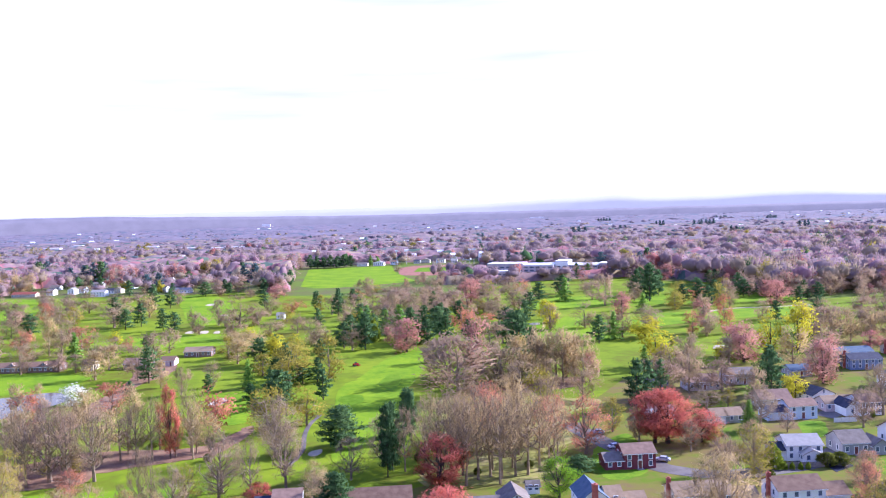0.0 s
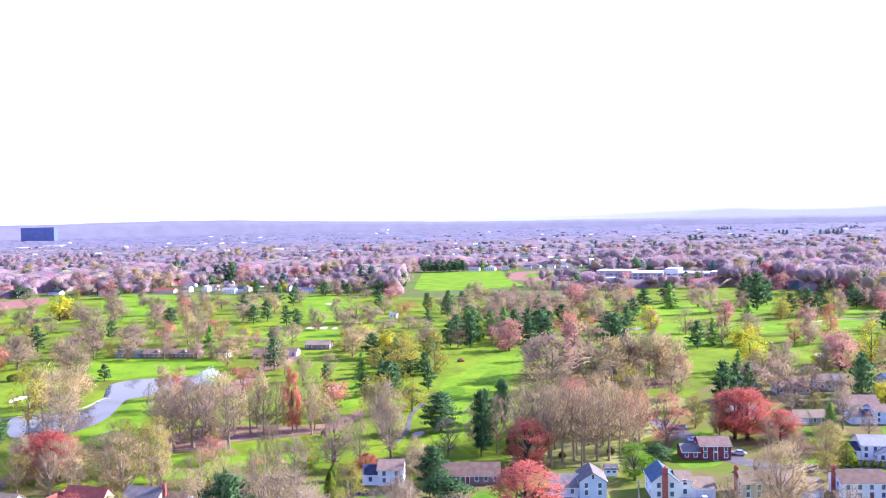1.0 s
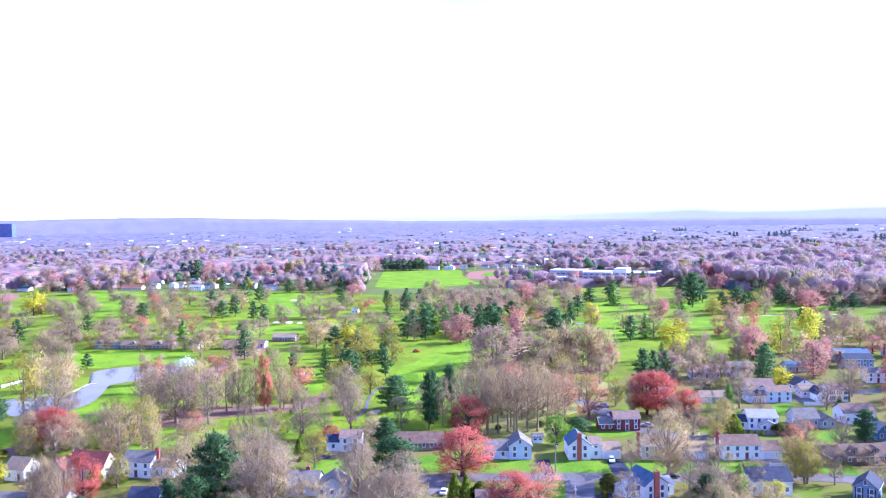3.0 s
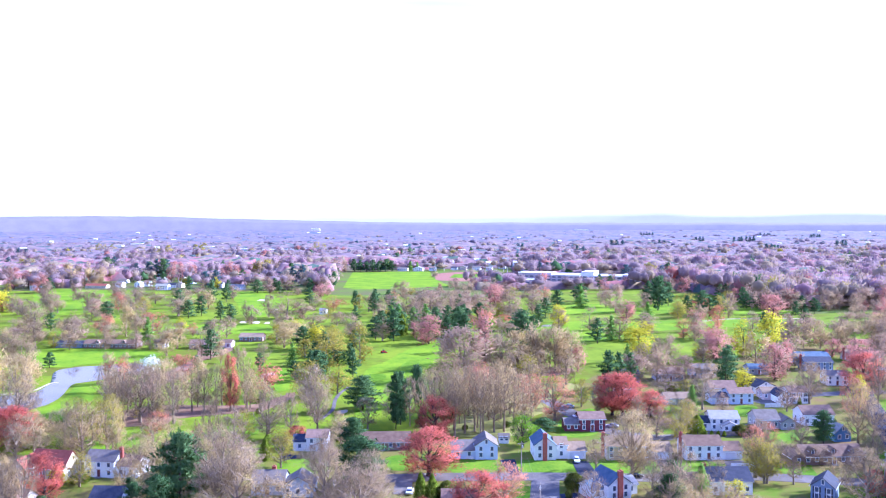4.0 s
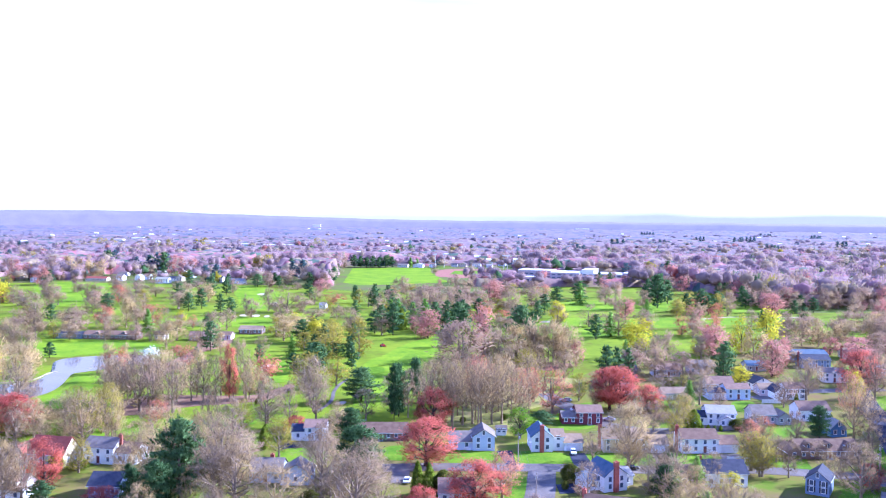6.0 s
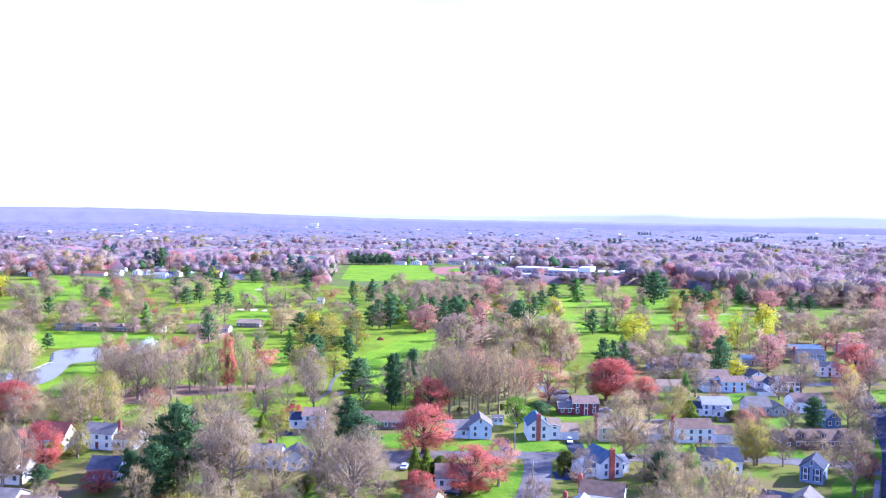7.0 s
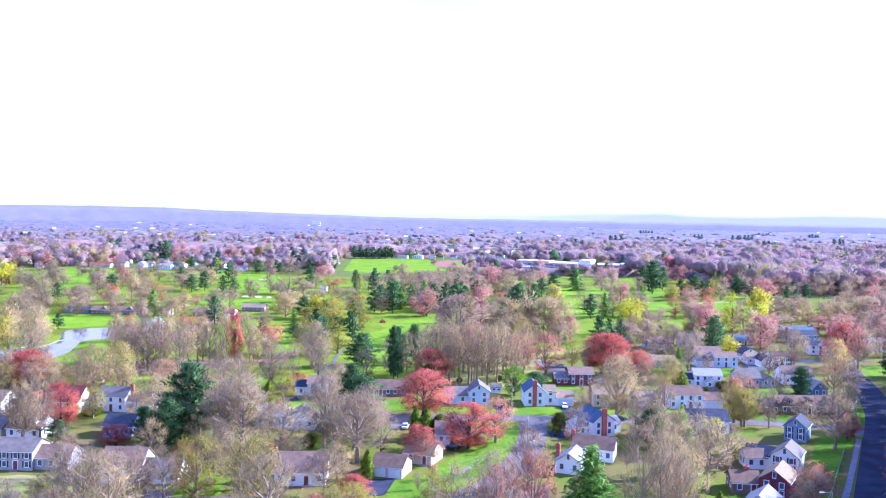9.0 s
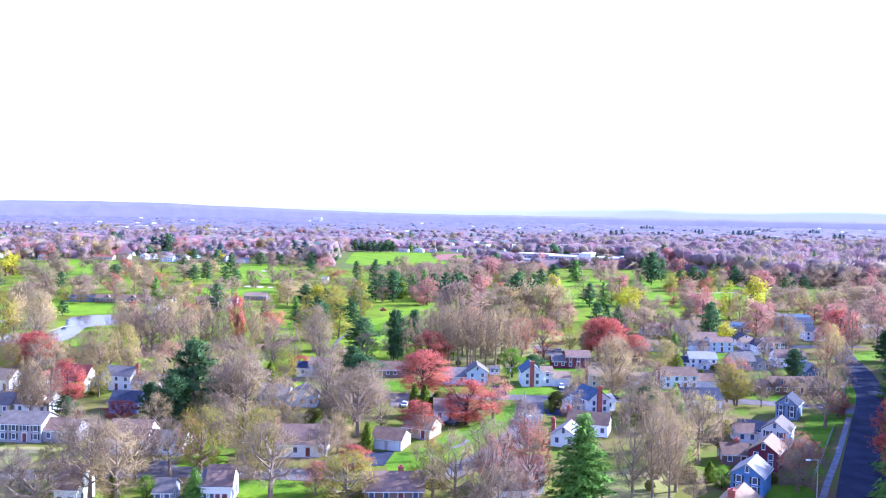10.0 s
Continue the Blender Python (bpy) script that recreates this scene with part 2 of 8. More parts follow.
def ribbon(name, points, width, mat, z=0.06, label="", kind="structure", steps=8):
    """A strip of paving along a smooth line."""
    line, n = [], len(points)
    for i in range(n - 1):
        p0, p1, p2, p3 = (Vector((*points[min(max(i + k - 1, 0), n - 1)], 0)) for k in range(4))
        for s in range(steps):
            t = s / steps
            line.append(0.5 * (2 * p1 + (p2 - p0) * t + (2 * p0 - 5 * p1 + 4 * p2 - p3) * t * t + (3 * p1 - p0 - 3 * p2 + p3) * t ** 3))
    line.append(Vector((*points[-1], 0)))
    verts, faces = [], []
    for i, p in enumerate(line):
        d = (line[min(i + 1, len(line) - 1)] - line[max(i - 1, 0)]).normalized()
        s = Vector((-d.y, d.x, 0)) * width / 2
        for q, h in ((p + s, z), (p - s, z), (p - s, -0.2), (p + s, -0.2)):
            verts.append((q.x, q.y, h))
        if i:
            a, b = 4 * i - 4, 4 * i
            faces += [(a + k, a + (k + 1) % 4, b + (k + 1) % 4, b + k) for k in range(4)]
    ob = link(name, mesh_of(name, verts, faces, M[mat]))
    return tagged(ob, label, "", "", kind)


def thing(name, label, category, x, y, rot=0.0, z=0.0, group=""):
    ob = new(name)
    ob.empty_display_size = 0.5
    ob.matrix_basis = pose(x, y, z, 0, 0, rot)
    return tagged(ob, label, category, group)


# ---- trees: built at 15 m height and 10 m spread, then scaled ----
rng = np.random.default_rng(7)


def tube(verts, faces, p, q, r0, r1, sides=4):
    d = (q - p).normalized()
    u = d.orthogonal().normalized()
    v = d.cross(u)
    base = len(verts)
    for c, r in ((p, r0), (q, r1)):
        for k in range(sides):
            a = 2 * math.pi * k / sides
            verts.append(c + (u * math.cos(a) + v * math.sin(a)) * r)
    for k in range(sides):
        faces.append((base + k, base + (k + 1) % sides, base + sides + (k + 1) % sides, base + sides + k))


def blade(verts, faces, p, q, wide):
    """A thin twig from p to q: one sliver."""
    u = (q - p).cross(Vector((0.5, 0.3, 0.8))).normalized() * wide / 2
    base = len(verts)
    verts += [p - u, p + u, q]
    faces.append((base, base + 1, base + 2))


def slivers(centres, ways, length, width, r, faces=None):
    """Thin triangles: twigs, needles or leaves; faces: the way each one looks."""
    c = np.asarray(centres, float)
    w = np.asarray(ways, float)
    w /= np.linalg.norm(w, axis=1, keepdims=True) + 1e-9
    side = np.cross(w, r.normal(size=w.shape) if faces is None else faces)
    side /= np.linalg.norm(side, axis=1, keepdims=True) + 1e-9
    ln = (length * r.uniform(0.6, 1.4, (len(c), 1)))
    wd = (width * r.uniform(0.6, 1.4, (len(c), 1)))
    return np.stack((c - w * ln / 2 - side * wd / 2, c - w * ln / 2 + side * wd / 2, c + w * ln / 2), 1).reshape(-1, 3)


def broadleaf(r, low, belly, limbs, tips_n, sides=(6, 4)):
    """Trunk, limbs and branches inside a rounded crown that reaches from low to the top; returns the branch tips too."""
    verts, faces, nodes = [], [], []
    tall = 15.0
    mid = tall * belly

    def radius(z):
        half = (tall - mid) if z > mid else (mid - tall * low * 0.72)
        return 5.0 * math.sqrt(max(0.02, 1 - ((z - mid) / half) ** 2))

    sway = r.normal(0, 0.25, 2)
    p, rad = Vector((0, 0, -0.3)), 0.42
    for k in range(6):
        q = Vector((sway[0] * k / 5 + r.normal(0, 0.06), sway[1] * k / 5 + r.normal(0, 0.06), tall * 0.74 * (k + 1) / 6))
        tube(verts, faces, p, q, rad, rad * 0.78, sides[0])
        p, rad = q, rad * 0.78
    lumps = r.uniform(0, 6.28, 3)
    for k in range(limbs):
        a = k * 2.4 + r.uniform(-0.3, 0.3)
        f = k / (limbs - 1)
        z1 = tall * (low + 0.14 + (0.80 - low) * f)
        z0 = tall * (low * 0.9 + 0.36 * f)
        reach = radius(z1) * r.uniform(0.55, 0.86)
        p, w = Vector((sway[0] * z0 / tall, sway[1] * z0 / tall, z0)), 0.20 * (1.15 - 0.5 * f)
        for b in range(1, 5):
            t = b / 4
            q = Vector((math.cos(a) * reach * t ** 0.85, math.sin(a) * reach * t ** 0.85, z0 + (z1 - z0) * t ** 1.25)) + Vector(r.normal(0, 0.16, 3))
            tube(verts, faces, p, q, w, w * 0.72, sides[1])
            p, w = q, w * 0.72
            nodes.append((p, w))
    spots = np.array([tuple(n[0]) for n in nodes])
    tips, ways = [], []
    for k in range(tips_n):
        z = tall * (low + (1 - low) * r.uniform(0.02, 1.0))
        a = r.uniform(0, 2 * math.pi)
        edge = radius(min(z, tall * 0.985)) * (1 + 0.13 * math.sin(3 * a + lumps[0]) + 0.12 * math.sin(2 * a + z * 0.8 + lumps[1]))
        d = edge * r.uniform(0.12, 1.0) ** 0.45
        tip = np.array([math.cos(a) * d, math.sin(a) * d, z + 0.4 * math.sin(5 * a + lumps[2])])
        near = int(np.argmin(np.linalg.norm(spots - tip + np.array([0, 0, 0.9]), axis=1)))
        p, w = nodes[near]
        q = Vector(tip)
        m = p.lerp(q, 0.5)
        bow = m + Vector(r.normal(0, 0.22, 3)) + Vector((0, 0, -0.18))
        tube(verts, faces, p, bow, min(w, 0.10), 0.055, 3)
        blade(verts, faces, bow, q, 0.12)
        for s in r.uniform(0.1, 1.0, 3 if sides[0] > 4 else 0):             # side twigs
            c = bow.lerp(q, float(s))
            e = c + ((q - bow).normalized() + Vector(r.normal(0, 0.6, 3)) + Vector((0, 0, 0.35))) * float(r.uniform(0.5, 1.1))
            blade(verts, faces, c, e, 0.07)
            tips.append(tuple(c.lerp(e, 0.6)))
            ways.append(tuple((e - c).normalized()))
        for c in (m, m.lerp(q, 0.5), q, q):
            tips.append(tuple(c))
            ways.append(tuple((q - bow).normalized() + Vector((0, 0, 0.35))))
    return np.array([tuple(v) for v in verts]), faces, np.array(tips), np.array(ways)


def crown_points(r, tips, ways, count, spread):
    i = r.integers(0, len(tips), count)
    c = tips[i] + r.normal(0, spread, (count, 3))
    w = ways[i] + r.normal(0, 0.5, (count, 3))
    return c, w


STYLE = {
    # kind: bark, crown from, widest at, limbs, tips, (count, length, width, spread)
    "bare": ("bark_grey", 0.20, 0.58, 13, 100, (2300, 1.15, 0.05, 0.42)),
    "forest": ("bark_tan", 0.30, 0.64, 12, 84, (680, 1.2, 0.065, 0.45)),
    "mauve": ("bark_grey", 0.12, 0.50, 14, 120, (2300, 1.1, 0.075, 0.45)),
    "tan": ("bark_tan", 0.18, 0.58, 13, 110, (2400, 1.1, 0.06, 0.44)),
    "red": ("bark_dark", 0.12, 0.50, 13, 110, (7600, 0.5, 0.14, 0.45)),
    "orange": ("bark_grey", 0.16, 0.55, 13, 110, (2600, 0.6, 0.13, 0.45)),
    "yellow": ("bark_dark", 0.06, 0.48, 13, 110, (3400, 0.75, 0.17, 0.48)),
    "olive": ("bark_grey", 0.12, 0.52, 13, 110, (3000, 0.7, 0.11, 0.46)),
    "green": ("bark_dark", 0.06, 0.48, 13, 110, (4000, 0.55, 0.18, 0.50)),
    "blossom": ("bark_dark", 0.03, 0.42, 13, 110, (3000, 0.55, 0.34, 0.60)),
}
LABEL = {
    "bare": ("bare_tree", "leafless grey-brown deciduous tree with fine twigs", "tree"),
    "mauve": ("oak_tree", "broad leafless oak with dense mauve-brown twigs", "tree"),
    "forest": ("forest_tree", "tall leafless woodland tree with a high thin crown", "tree"),
    "tan": ("budding_tree", "tall tree with tan bark and pale budding twigs", "tree"),
    "red": ("red_maple", "red maple in crimson spring bloom", "tree"),
    "orange": ("budding_maple", "maple with sparse orange-red spring buds", "tree"),
    "yellow": ("willow", "spreading tree with bright yellow spring foliage", "tree"),
    "olive": ("budding_tree", "budding tree with thin olive-green foliage", "tree"),
    "green": ("leafy_tree", "rounded tree in fresh bright green leaf", "tree"),
    "blossom": ("blossom_tree", "low spreading tree covered in white blossom", "tree"),
    "pine": ("pine_tree", "dark green pine with layered needle boughs", "tree"),
    "hazy_pine": ("pine_tree", "dark pine rising out of far woods, tinted blue-green for haze", "tree"),
    "spruce": ("spruce_tree", "conical dark green spruce with drooping boughs", "tree"),
    "cedar": ("arborvitae", "narrow yellow-green arborvitae clipped to a point", "tree"),
    "shrub": ("shrub", "rounded olive-green garden shrub", "shrub"),
}
TREES = {}


def make_tree(kind, variant, far):
    r = np.random.default_rng(sum(map(ord, kind)) * 10 + variant + (5000 if far else 0))
    name, label, category = LABEL[kind]
    ob = new(name)
    ob.empty_display_size = 1
    tagged(ob, label, category)
    if kind in STYLE:
        bark, low, belly, limbs, tips_n, (count, length, width, spread) = STYLE[kind]
        v, f, t, w = broadleaf(r, low * (0.5 if far else 1.0) * r.uniform(0.8, 1.25), belly * r.uniform(0.92, 1.08), 7 if far else limbs, 22 if far else tips_n, (4, 3) if far else (6, 4))
        if far:
            count, width, length = int(850 + count * 0.06), width * 2.6 + 0.09, length * 1.1
        c, w = crown_points(r, t, w, count, spread * 2.0 if far else spread)
        if kind == "yellow":
            w[:, 2] -= 0.9
        link("trunk", mesh_of("trunk", v, f, M[bark]), ob)
        c *= np.array([5 / np.percentile(np.hypot(c[:, 0], c[:, 1]), 96)] * 2 + [15 / np.percentile(c[:, 2], 98.5)])
        out = c - np.array([0, 0, 15 * belly * 0.85])
        out /= np.linalg.norm(out, axis=1, keepdims=True) + 1e-9
        out[:, 2] += 0.15
        round_way = out + r.normal(0, 0.22, out.shape)
        out += r.normal(0, 0.3 if far else 0.5, out.shape)
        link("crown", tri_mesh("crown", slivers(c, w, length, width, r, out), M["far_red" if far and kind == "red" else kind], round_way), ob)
    else:
        verts, faces, c, w = [], [], [], []
        tall = 15.0
        tube(verts, faces, Vector((0, 0, -0.3)), Vector((0.1, 0, tall * 0.5)), 0.30, 0.19, 6)
        tube(verts, faces, Vector((0.1, 0, tall * 0.5)), Vector((0, 0.1, tall * 0.97)), 0.19, 0.03, 5)
        if kind in ("pine", "hazy_pine"):
            n_b = 24 if far else 46
            for k in range(n_b):
                z = tall * (0.13 + 0.84 * (k / (n_b - 1)))
                reach = 5.0 * (1 - ((z / tall - 0.30) / 0.74) ** 2 if z / tall > 0.30 else 0.82) * r.uniform(0.55, 1.12)
                a = k * 2.4 + r.uniform(-0.4, 0.4)
                d = Vector((math.cos(a), math.sin(a), r.uniform(0.0, 0.35)))
                p = Vector((0, 0, z))
                q = p + d * reach
                tube(verts, faces, p, q, 0.09, 0.02, 3)
                n = int((12 if far else 16) + (8 if far else 24) * reach)
                s = r.uniform(0.35, 1.05, n)
                pts = np.array(p)[None] + np.array(d)[None] * (reach * s)[:, None]
                pts += r.normal(0, 1, (n, 3)) * np.array([0.62, 0.62, 0.26])
                c.append(pts)
                w.append(np.array(d)[None] * 0.6 + r.normal(0, 0.6, (n, 3)) + np.array([0, 0, 0.5]))
            size = (1.25, 0.62) if far else (0.92, 0.3)
        elif kind == "spruce":
            n_b = 34 if far else 84
            for k in range(n_b):
                z = tall * (0.04 + 0.95 * (k / (n_b - 1)))
                reach = 5.2 * (1.01 - (z / tall) ** 1.45) * r.uniform(0.78, 1.08)
                a = k * 2.4
                d = Vector((math.cos(a), math.sin(a), -0.18))
                p = Vector((0, 0, z))
                tube(verts, faces, p, p + d * reach, 0.06, 0.015, 3)
                n = int(8 + (6 if far else 24) * reach)
                s = r.uniform(0.12, 1.03, n)
                pts = np.array(p)[None] + np.array(d)[None] * (reach * s)[:, None] + r.normal(0, 1, (n, 3)) * np.array([0.42, 0.42, 0.2])
                c.append(pts)
                w.append(np.array(d)[None] + r.normal(0, 0.5, (n, 3)) + np.array([0, 0, -0.2]))
            size = (1.4, 0.7) if far else (0.9, 0.26)
        else:
            n = 600 if far else 2600
            z = r.uniform(0.02, 1, n) ** (1.25 if kind == "cedar" else 0.8)
            prof = np.sin(np.pi * np.clip(z * 0.92 + 0.08, 0, 1)) ** 0.55 if kind == "shrub" else (1 - z ** 2.2) ** 0.8 * np.clip(z * 7 + 0.55, 0, 1)
            a = r.uniform(0, 2 * np.pi, n)
            rad = 4.9 * prof * r.uniform(0.72, 1.05, n) * (1 + 0.12 * np.sin(3 * a + variant) + 0.1 * np.sin(z * 19 + a))
            c.append(np.stack((np.cos(a) * rad, np.sin(a) * rad, z * 14.6 + 0.2), 1))
            w.append(np.stack((np.cos(a), np.sin(a), np.full(n, 1.2)), 1) + r.normal(0, 0.45, (n, 3)))
            size = (2.0, 1.2) if far else (1.2, 0.5)
        link("trunk", mesh_of("trunk", verts, faces, M["bark_dark"]), ob)
        c = np.concatenate(c)
        c *= np.array([5 / np.percentile(np.hypot(c[:, 0], c[:, 1]), 97)] * 2 + [1])
        out = c * np.array([1.0, 1.0, 0.0]) / (np.linalg.norm(c[:, :2], axis=1, keepdims=True) + 0.3) + np.array([0, 0, 0.45])
        round_way = out + r.normal(0, 0.4, out.shape)
        link("crown", tri_mesh("crown", slivers(c, np.concatenate(w), *size, r, out + r.normal(0, 0.5, out.shape)), M[kind], round_way), ob)
    return ob


planted = {}


def plant(kind, x, y, h, w):
    """A tree of that height and spread; the first of each variant is the original, the others share its meshes."""
    far = y > 345
    n = planted.get((kind, far), 0)
    planted[kind, far] = n + 1
    key = (kind, n % (5 if kind in ("bare", "forest", "mauve", "red", "pine") else 3), far)
    m = pose(x, y, 0, 0, 0, float(rng.uniform(0, 360))) @ Matrix.Diagonal((w / 10, w / 10, h / 15, 1))
    if key not in TREES:
        TREES[key] = make_tree(*key)
        TREES[key].matrix_basis = m
        return TREES[key]
    src = TREES[key]
    keep = src.matrix_basis.copy()
    src.matrix_basis = Matrix()
    ob = copy_thing(src, m)
    src.matrix_basis = keep
    return ob


def grove(kind, rows):
    for x, y, h, w in rows:
        plant(kind, x, y, h, w)


# ---- houses ----
def siding(name, low, high):
    """Lapped boards: fine level lines in the relief and tone."""
    m = material(name, low, high, 0.35, 0.7, 0.0, 9, each=0.1)
    n, l = m.node_tree.nodes, m.node_tree.links
    co, wave, b = n.new("ShaderNodeTexCoord"), n.new("ShaderNodeTexWave"), n.new("ShaderNodeBump")
    wave.bands_direction = "Z"
    wave.inputs["Scale"].default_value = 2.2
    b.inputs["Strength"].default_value, b.inputs["Distance"].default_value = 0.35, 0.03
    l.new(co.outputs["Object"], wave.inputs["Vector"])
    l.new(wave.outputs["Fac"], b.inputs["Height"])
    l.new(b.outputs["Normal"], n["Principled BSDF"].inputs["Normal"])
    return m


for key, low, high in (
        ("white", (0.78, 0.775, 0.76), (0.88, 0.875, 0.86)), ("cream", (0.493, 0.399, 0.281), (0.612, 0.527, 0.399)),
        ("pale_blue", (0.50, 0.58, 0.72), (0.64, 0.70, 0.82)), ("blue", (0.085, 0.187, 0.408), (0.153, 0.272, 0.493)),
        ("slate_blue", (0.17, 0.23, 0.383), (0.255, 0.315, 0.468)), ("maroon", (0.128, 0.0255, 0.0425), (0.204, 0.051, 0.068)),
        ("brown", (0.17, 0.102, 0.085), (0.272, 0.178, 0.145)), ("grey", (0.306, 0.289, 0.306), (0.425, 0.408, 0.425)),
        ("pink", (0.468, 0.357, 0.357), (0.578, 0.476, 0.468)), ("sage", (0.289, 0.323, 0.289), (0.391, 0.425, 0.374))):
    M["wall_" + key] = siding("wall_" + key, low, high)
for key, low, high in (
        ("grey", (0.128, 0.104, 0.0882), (0.219, 0.18, 0.151)), ("mauve", (0.168, 0.101, 0.0714), (0.27, 0.171, 0.124)),
        ("brown", (0.125, 0.0704, 0.0471), (0.206, 0.13, 0.0848)), ("tan", (0.217, 0.146, 0.0848), (0.309, 0.215, 0.136)),
        ("navy", (0.0257, 0.0296, 0.0471), (0.0572, 0.0592, 0.0848)), ("steel", (0.0572, 0.0919, 0.132), (0.109, 0.146, 0.188)),
        ("red", (0.206, 0.0485, 0.033), (0.298, 0.0919, 0.0616)), ("pale", (0.241, 0.227, 0.213), (0.332, 0.306, 0.283))):
    M["roof_" + key] = material("roof_" + key, low, high, 0.7, 0.9, 0.5, 7, each=0.15)
M["brick"] = material("red_brick", (0.30, 0.07, 0.05), (0.46, 0.15, 0.11), 1.2, 0.9, 0.4, 6)
M["trim"] = material("white_trim_paint", (0.72, 0.72, 0.72), (0.84, 0.84, 0.84), 0.6, 0.6)
M["shutter"] = material("dark_shutter_paint", (0.03, 0.035, 0.05), (0.06, 0.065, 0.08), 1.0, 0.6)
M["door"] = material("painted_door", (0.16, 0.05, 0.05), (0.22, 0.08, 0.07), 1.0, 0.5)
M["garage_door"] = material("garage_door_paint", (0.66, 0.65, 0.66), (0.80, 0.79, 0.79), 0.6, 0.6)
M["dark_metal"] = material("dark_metal", (0.03, 0.03, 0.035), (0.06, 0.06, 0.07), 1.0, 0.5)
M["pale_metal"] = material("galvanised_metal", (0.45, 0.45, 0.46), (0.6, 0.6, 0.6), 1.0, 0.45, metal=0.6)
M["pole_wood"] = material("weathered_pole_wood", (0.20, 0.16, 0.13), (0.34, 0.28, 0.24), 0.8, 0.9, 0.4)
glass = bpy.data.materials.new("window_glass")
glass.use_nodes = True
gp = glass.node_tree.nodes["Principled BSDF"]
gp.inputs["Base Color"].default_value, gp.inputs["Roughness"].default_value = (0.09, 0.11, 0.17, 1), 0.12
M["glass"] = glass

SHARED = {}


def shared(key, build, mat):
    if key not in SHARED:
        bm = bmesh.new()
        build(bm)
        bmesh.ops.recalc_face_normals(bm, faces=bm.faces)
        me = bpy.data.meshes.new(key)
        bm.to_mesh(me)
        bm.free()
        me.materials.append(M[mat])
        SHARED[key] = me
    return SHARED[key]


def window_frame_mesh(bm):
    """One ring of white trim, deeper at the sill."""
    outer, inner = ((-0.6, -0.06), (0.6, -0.06), (0.6, 1.52), (-0.6, 1.52)), ((-0.46, 0.1), (0.46, 0.1), (0.46, 1.4), (-0.46, 1.4))
    rings = [[bm.verts.new((x, y - (0.05 if y < 0 and z < 0 else 0), z)) for x, z in ring] for ring, y in ((outer, -0.09), (inner, -0.09), (inner, 0.02), (outer, 0.02))]
    for a, b in zip(rings, rings[1:] + rings[:1]):
        for k in range(4):
            bm.faces.new((a[k], a[(k + 1) % 4], b[(k + 1) % 4], b[k]))


def window(parent, x, y, z, turn=0, shutters=True, wide=1.0):
    m = pose(x, y, z, 0, 0, turn) @ Matrix.Diagonal((wide, 1, 1, 1))
    frame_ob = link("window", shared("window_frame", window_frame_mesh, "trim"), parent)
    frame_ob.matrix_basis = m
    link("pane", shared("window_pane", lambda bm: box(bm, -0.47, 0.47, -0.03, 0.0, 0.11, 1.39), "glass"), frame_ob)
    if shutters:
        for s in (-1, 1):
            sh = link("shutter", shared("shutter", lambda bm: [box(bm, -0.2, 0.2, -0.06, 0.0, 0, 1.5)] + [box(bm, -0.16, 0.16, -0.085, -0.06, 0.08 + k * 0.24, 0.24 + k * 0.24) for k in range(6)], "shutter"), frame_ob)
            sh.matrix_basis = pose(s * 0.82, 0, 0)


def garage_door_mesh(bm):
    for k in range(4):
        box(bm, -1.3, 1.3, -0.06, 0.0, 0.02 + k * 0.54, 0.53 + k * 0.54)
        for j in range(4):
            box(bm, -1.2 + j * 0.62, -0.7 + j * 0.62, -0.085, -0.06, 0.1 + k * 0.54, 0.45 + k * 0.54)


def body(parent, x0, x1, y0, y1, eave, rise, style, wall, roof):
    """Walls up to a gable, and a roof of two thick slopes over them. style: the ridge runs 'side' (along x) or 'front' (along y)."""
    bm = bmesh.new()
    xm, ym, o, th = (x0 + x1) / 2, (y0 + y1) / 2, 0.35, 0.18
    if style == "side":
        prism(bm, [(x0, y0, -0.3), (x0, y1, -0.3), (x0, y1, eave), (x0, ym, eave + rise), (x0, y0, eave)], (x1 - x0, 0, 0))
    else:
        prism(bm, [(x0, y0, -0.3), (x1, y0, -0.3), (x1, y0, eave), (xm, y0, eave + rise), (x0, y0, eave)], (0, y1 - y0, 0))
    bmesh.ops.recalc_face_normals(bm, faces=bm.faces)
    part("wall", bm, M["wall_" + wall], parent)
    bm = bmesh.new()
    half = (y1 - y0) / 2 if style == "side" else (x1 - x0) / 2
    drop = o * rise / half
    if style == "side":
        ring = [(x0 - o, y0 - o, eave - drop), (x0 - o, ym, eave + rise), (x0 - o, y1 + o, eave - drop)]
        ring = [(a, b, c + 0.02) for a, b, c in ring] + [(a, b, c + th) for a, b, c in ring[::-1]]
        prism(bm, ring, (x1 - x0 + 2 * o, 0, 0))
    else:
        ring = [(x0 - o, y0 - o, eave - drop), (xm, y0 - o, eave + rise), (x1 + o, y0 - o, eave - drop)]
        ring = [(a, b, c + 0.02) for a, b, c in ring] + [(a, b, c + th) for a, b, c in ring[::-1]]
        prism(bm, ring, (0, y1 - y0 + 2 * o, 0))
    bmesh.ops.recalc_face_normals(bm, faces=bm.faces)
    slope = part("roof", bm, M["roof_" + roof], parent)
    for k in (0, 1):                       # white gutters
        bm = bmesh.new()
        if style == "side":
            y = (y0 - o - 0.06, y1 + o - 0.04)[k]
            box(bm, x0 - o, x1 + o, y, y + 0.1, eave - drop - 0.08, eave - drop + 0.1)
        else:
            x = (x0 - o - 0.06, x1 + o - 0.04)[k]
            box(bm, x, x + 0.1, y0 - o, y1 + o, eave - drop - 0.08, eave - drop + 0.1)
        part("gutter", bm, M["trim"], slope)
    return slope


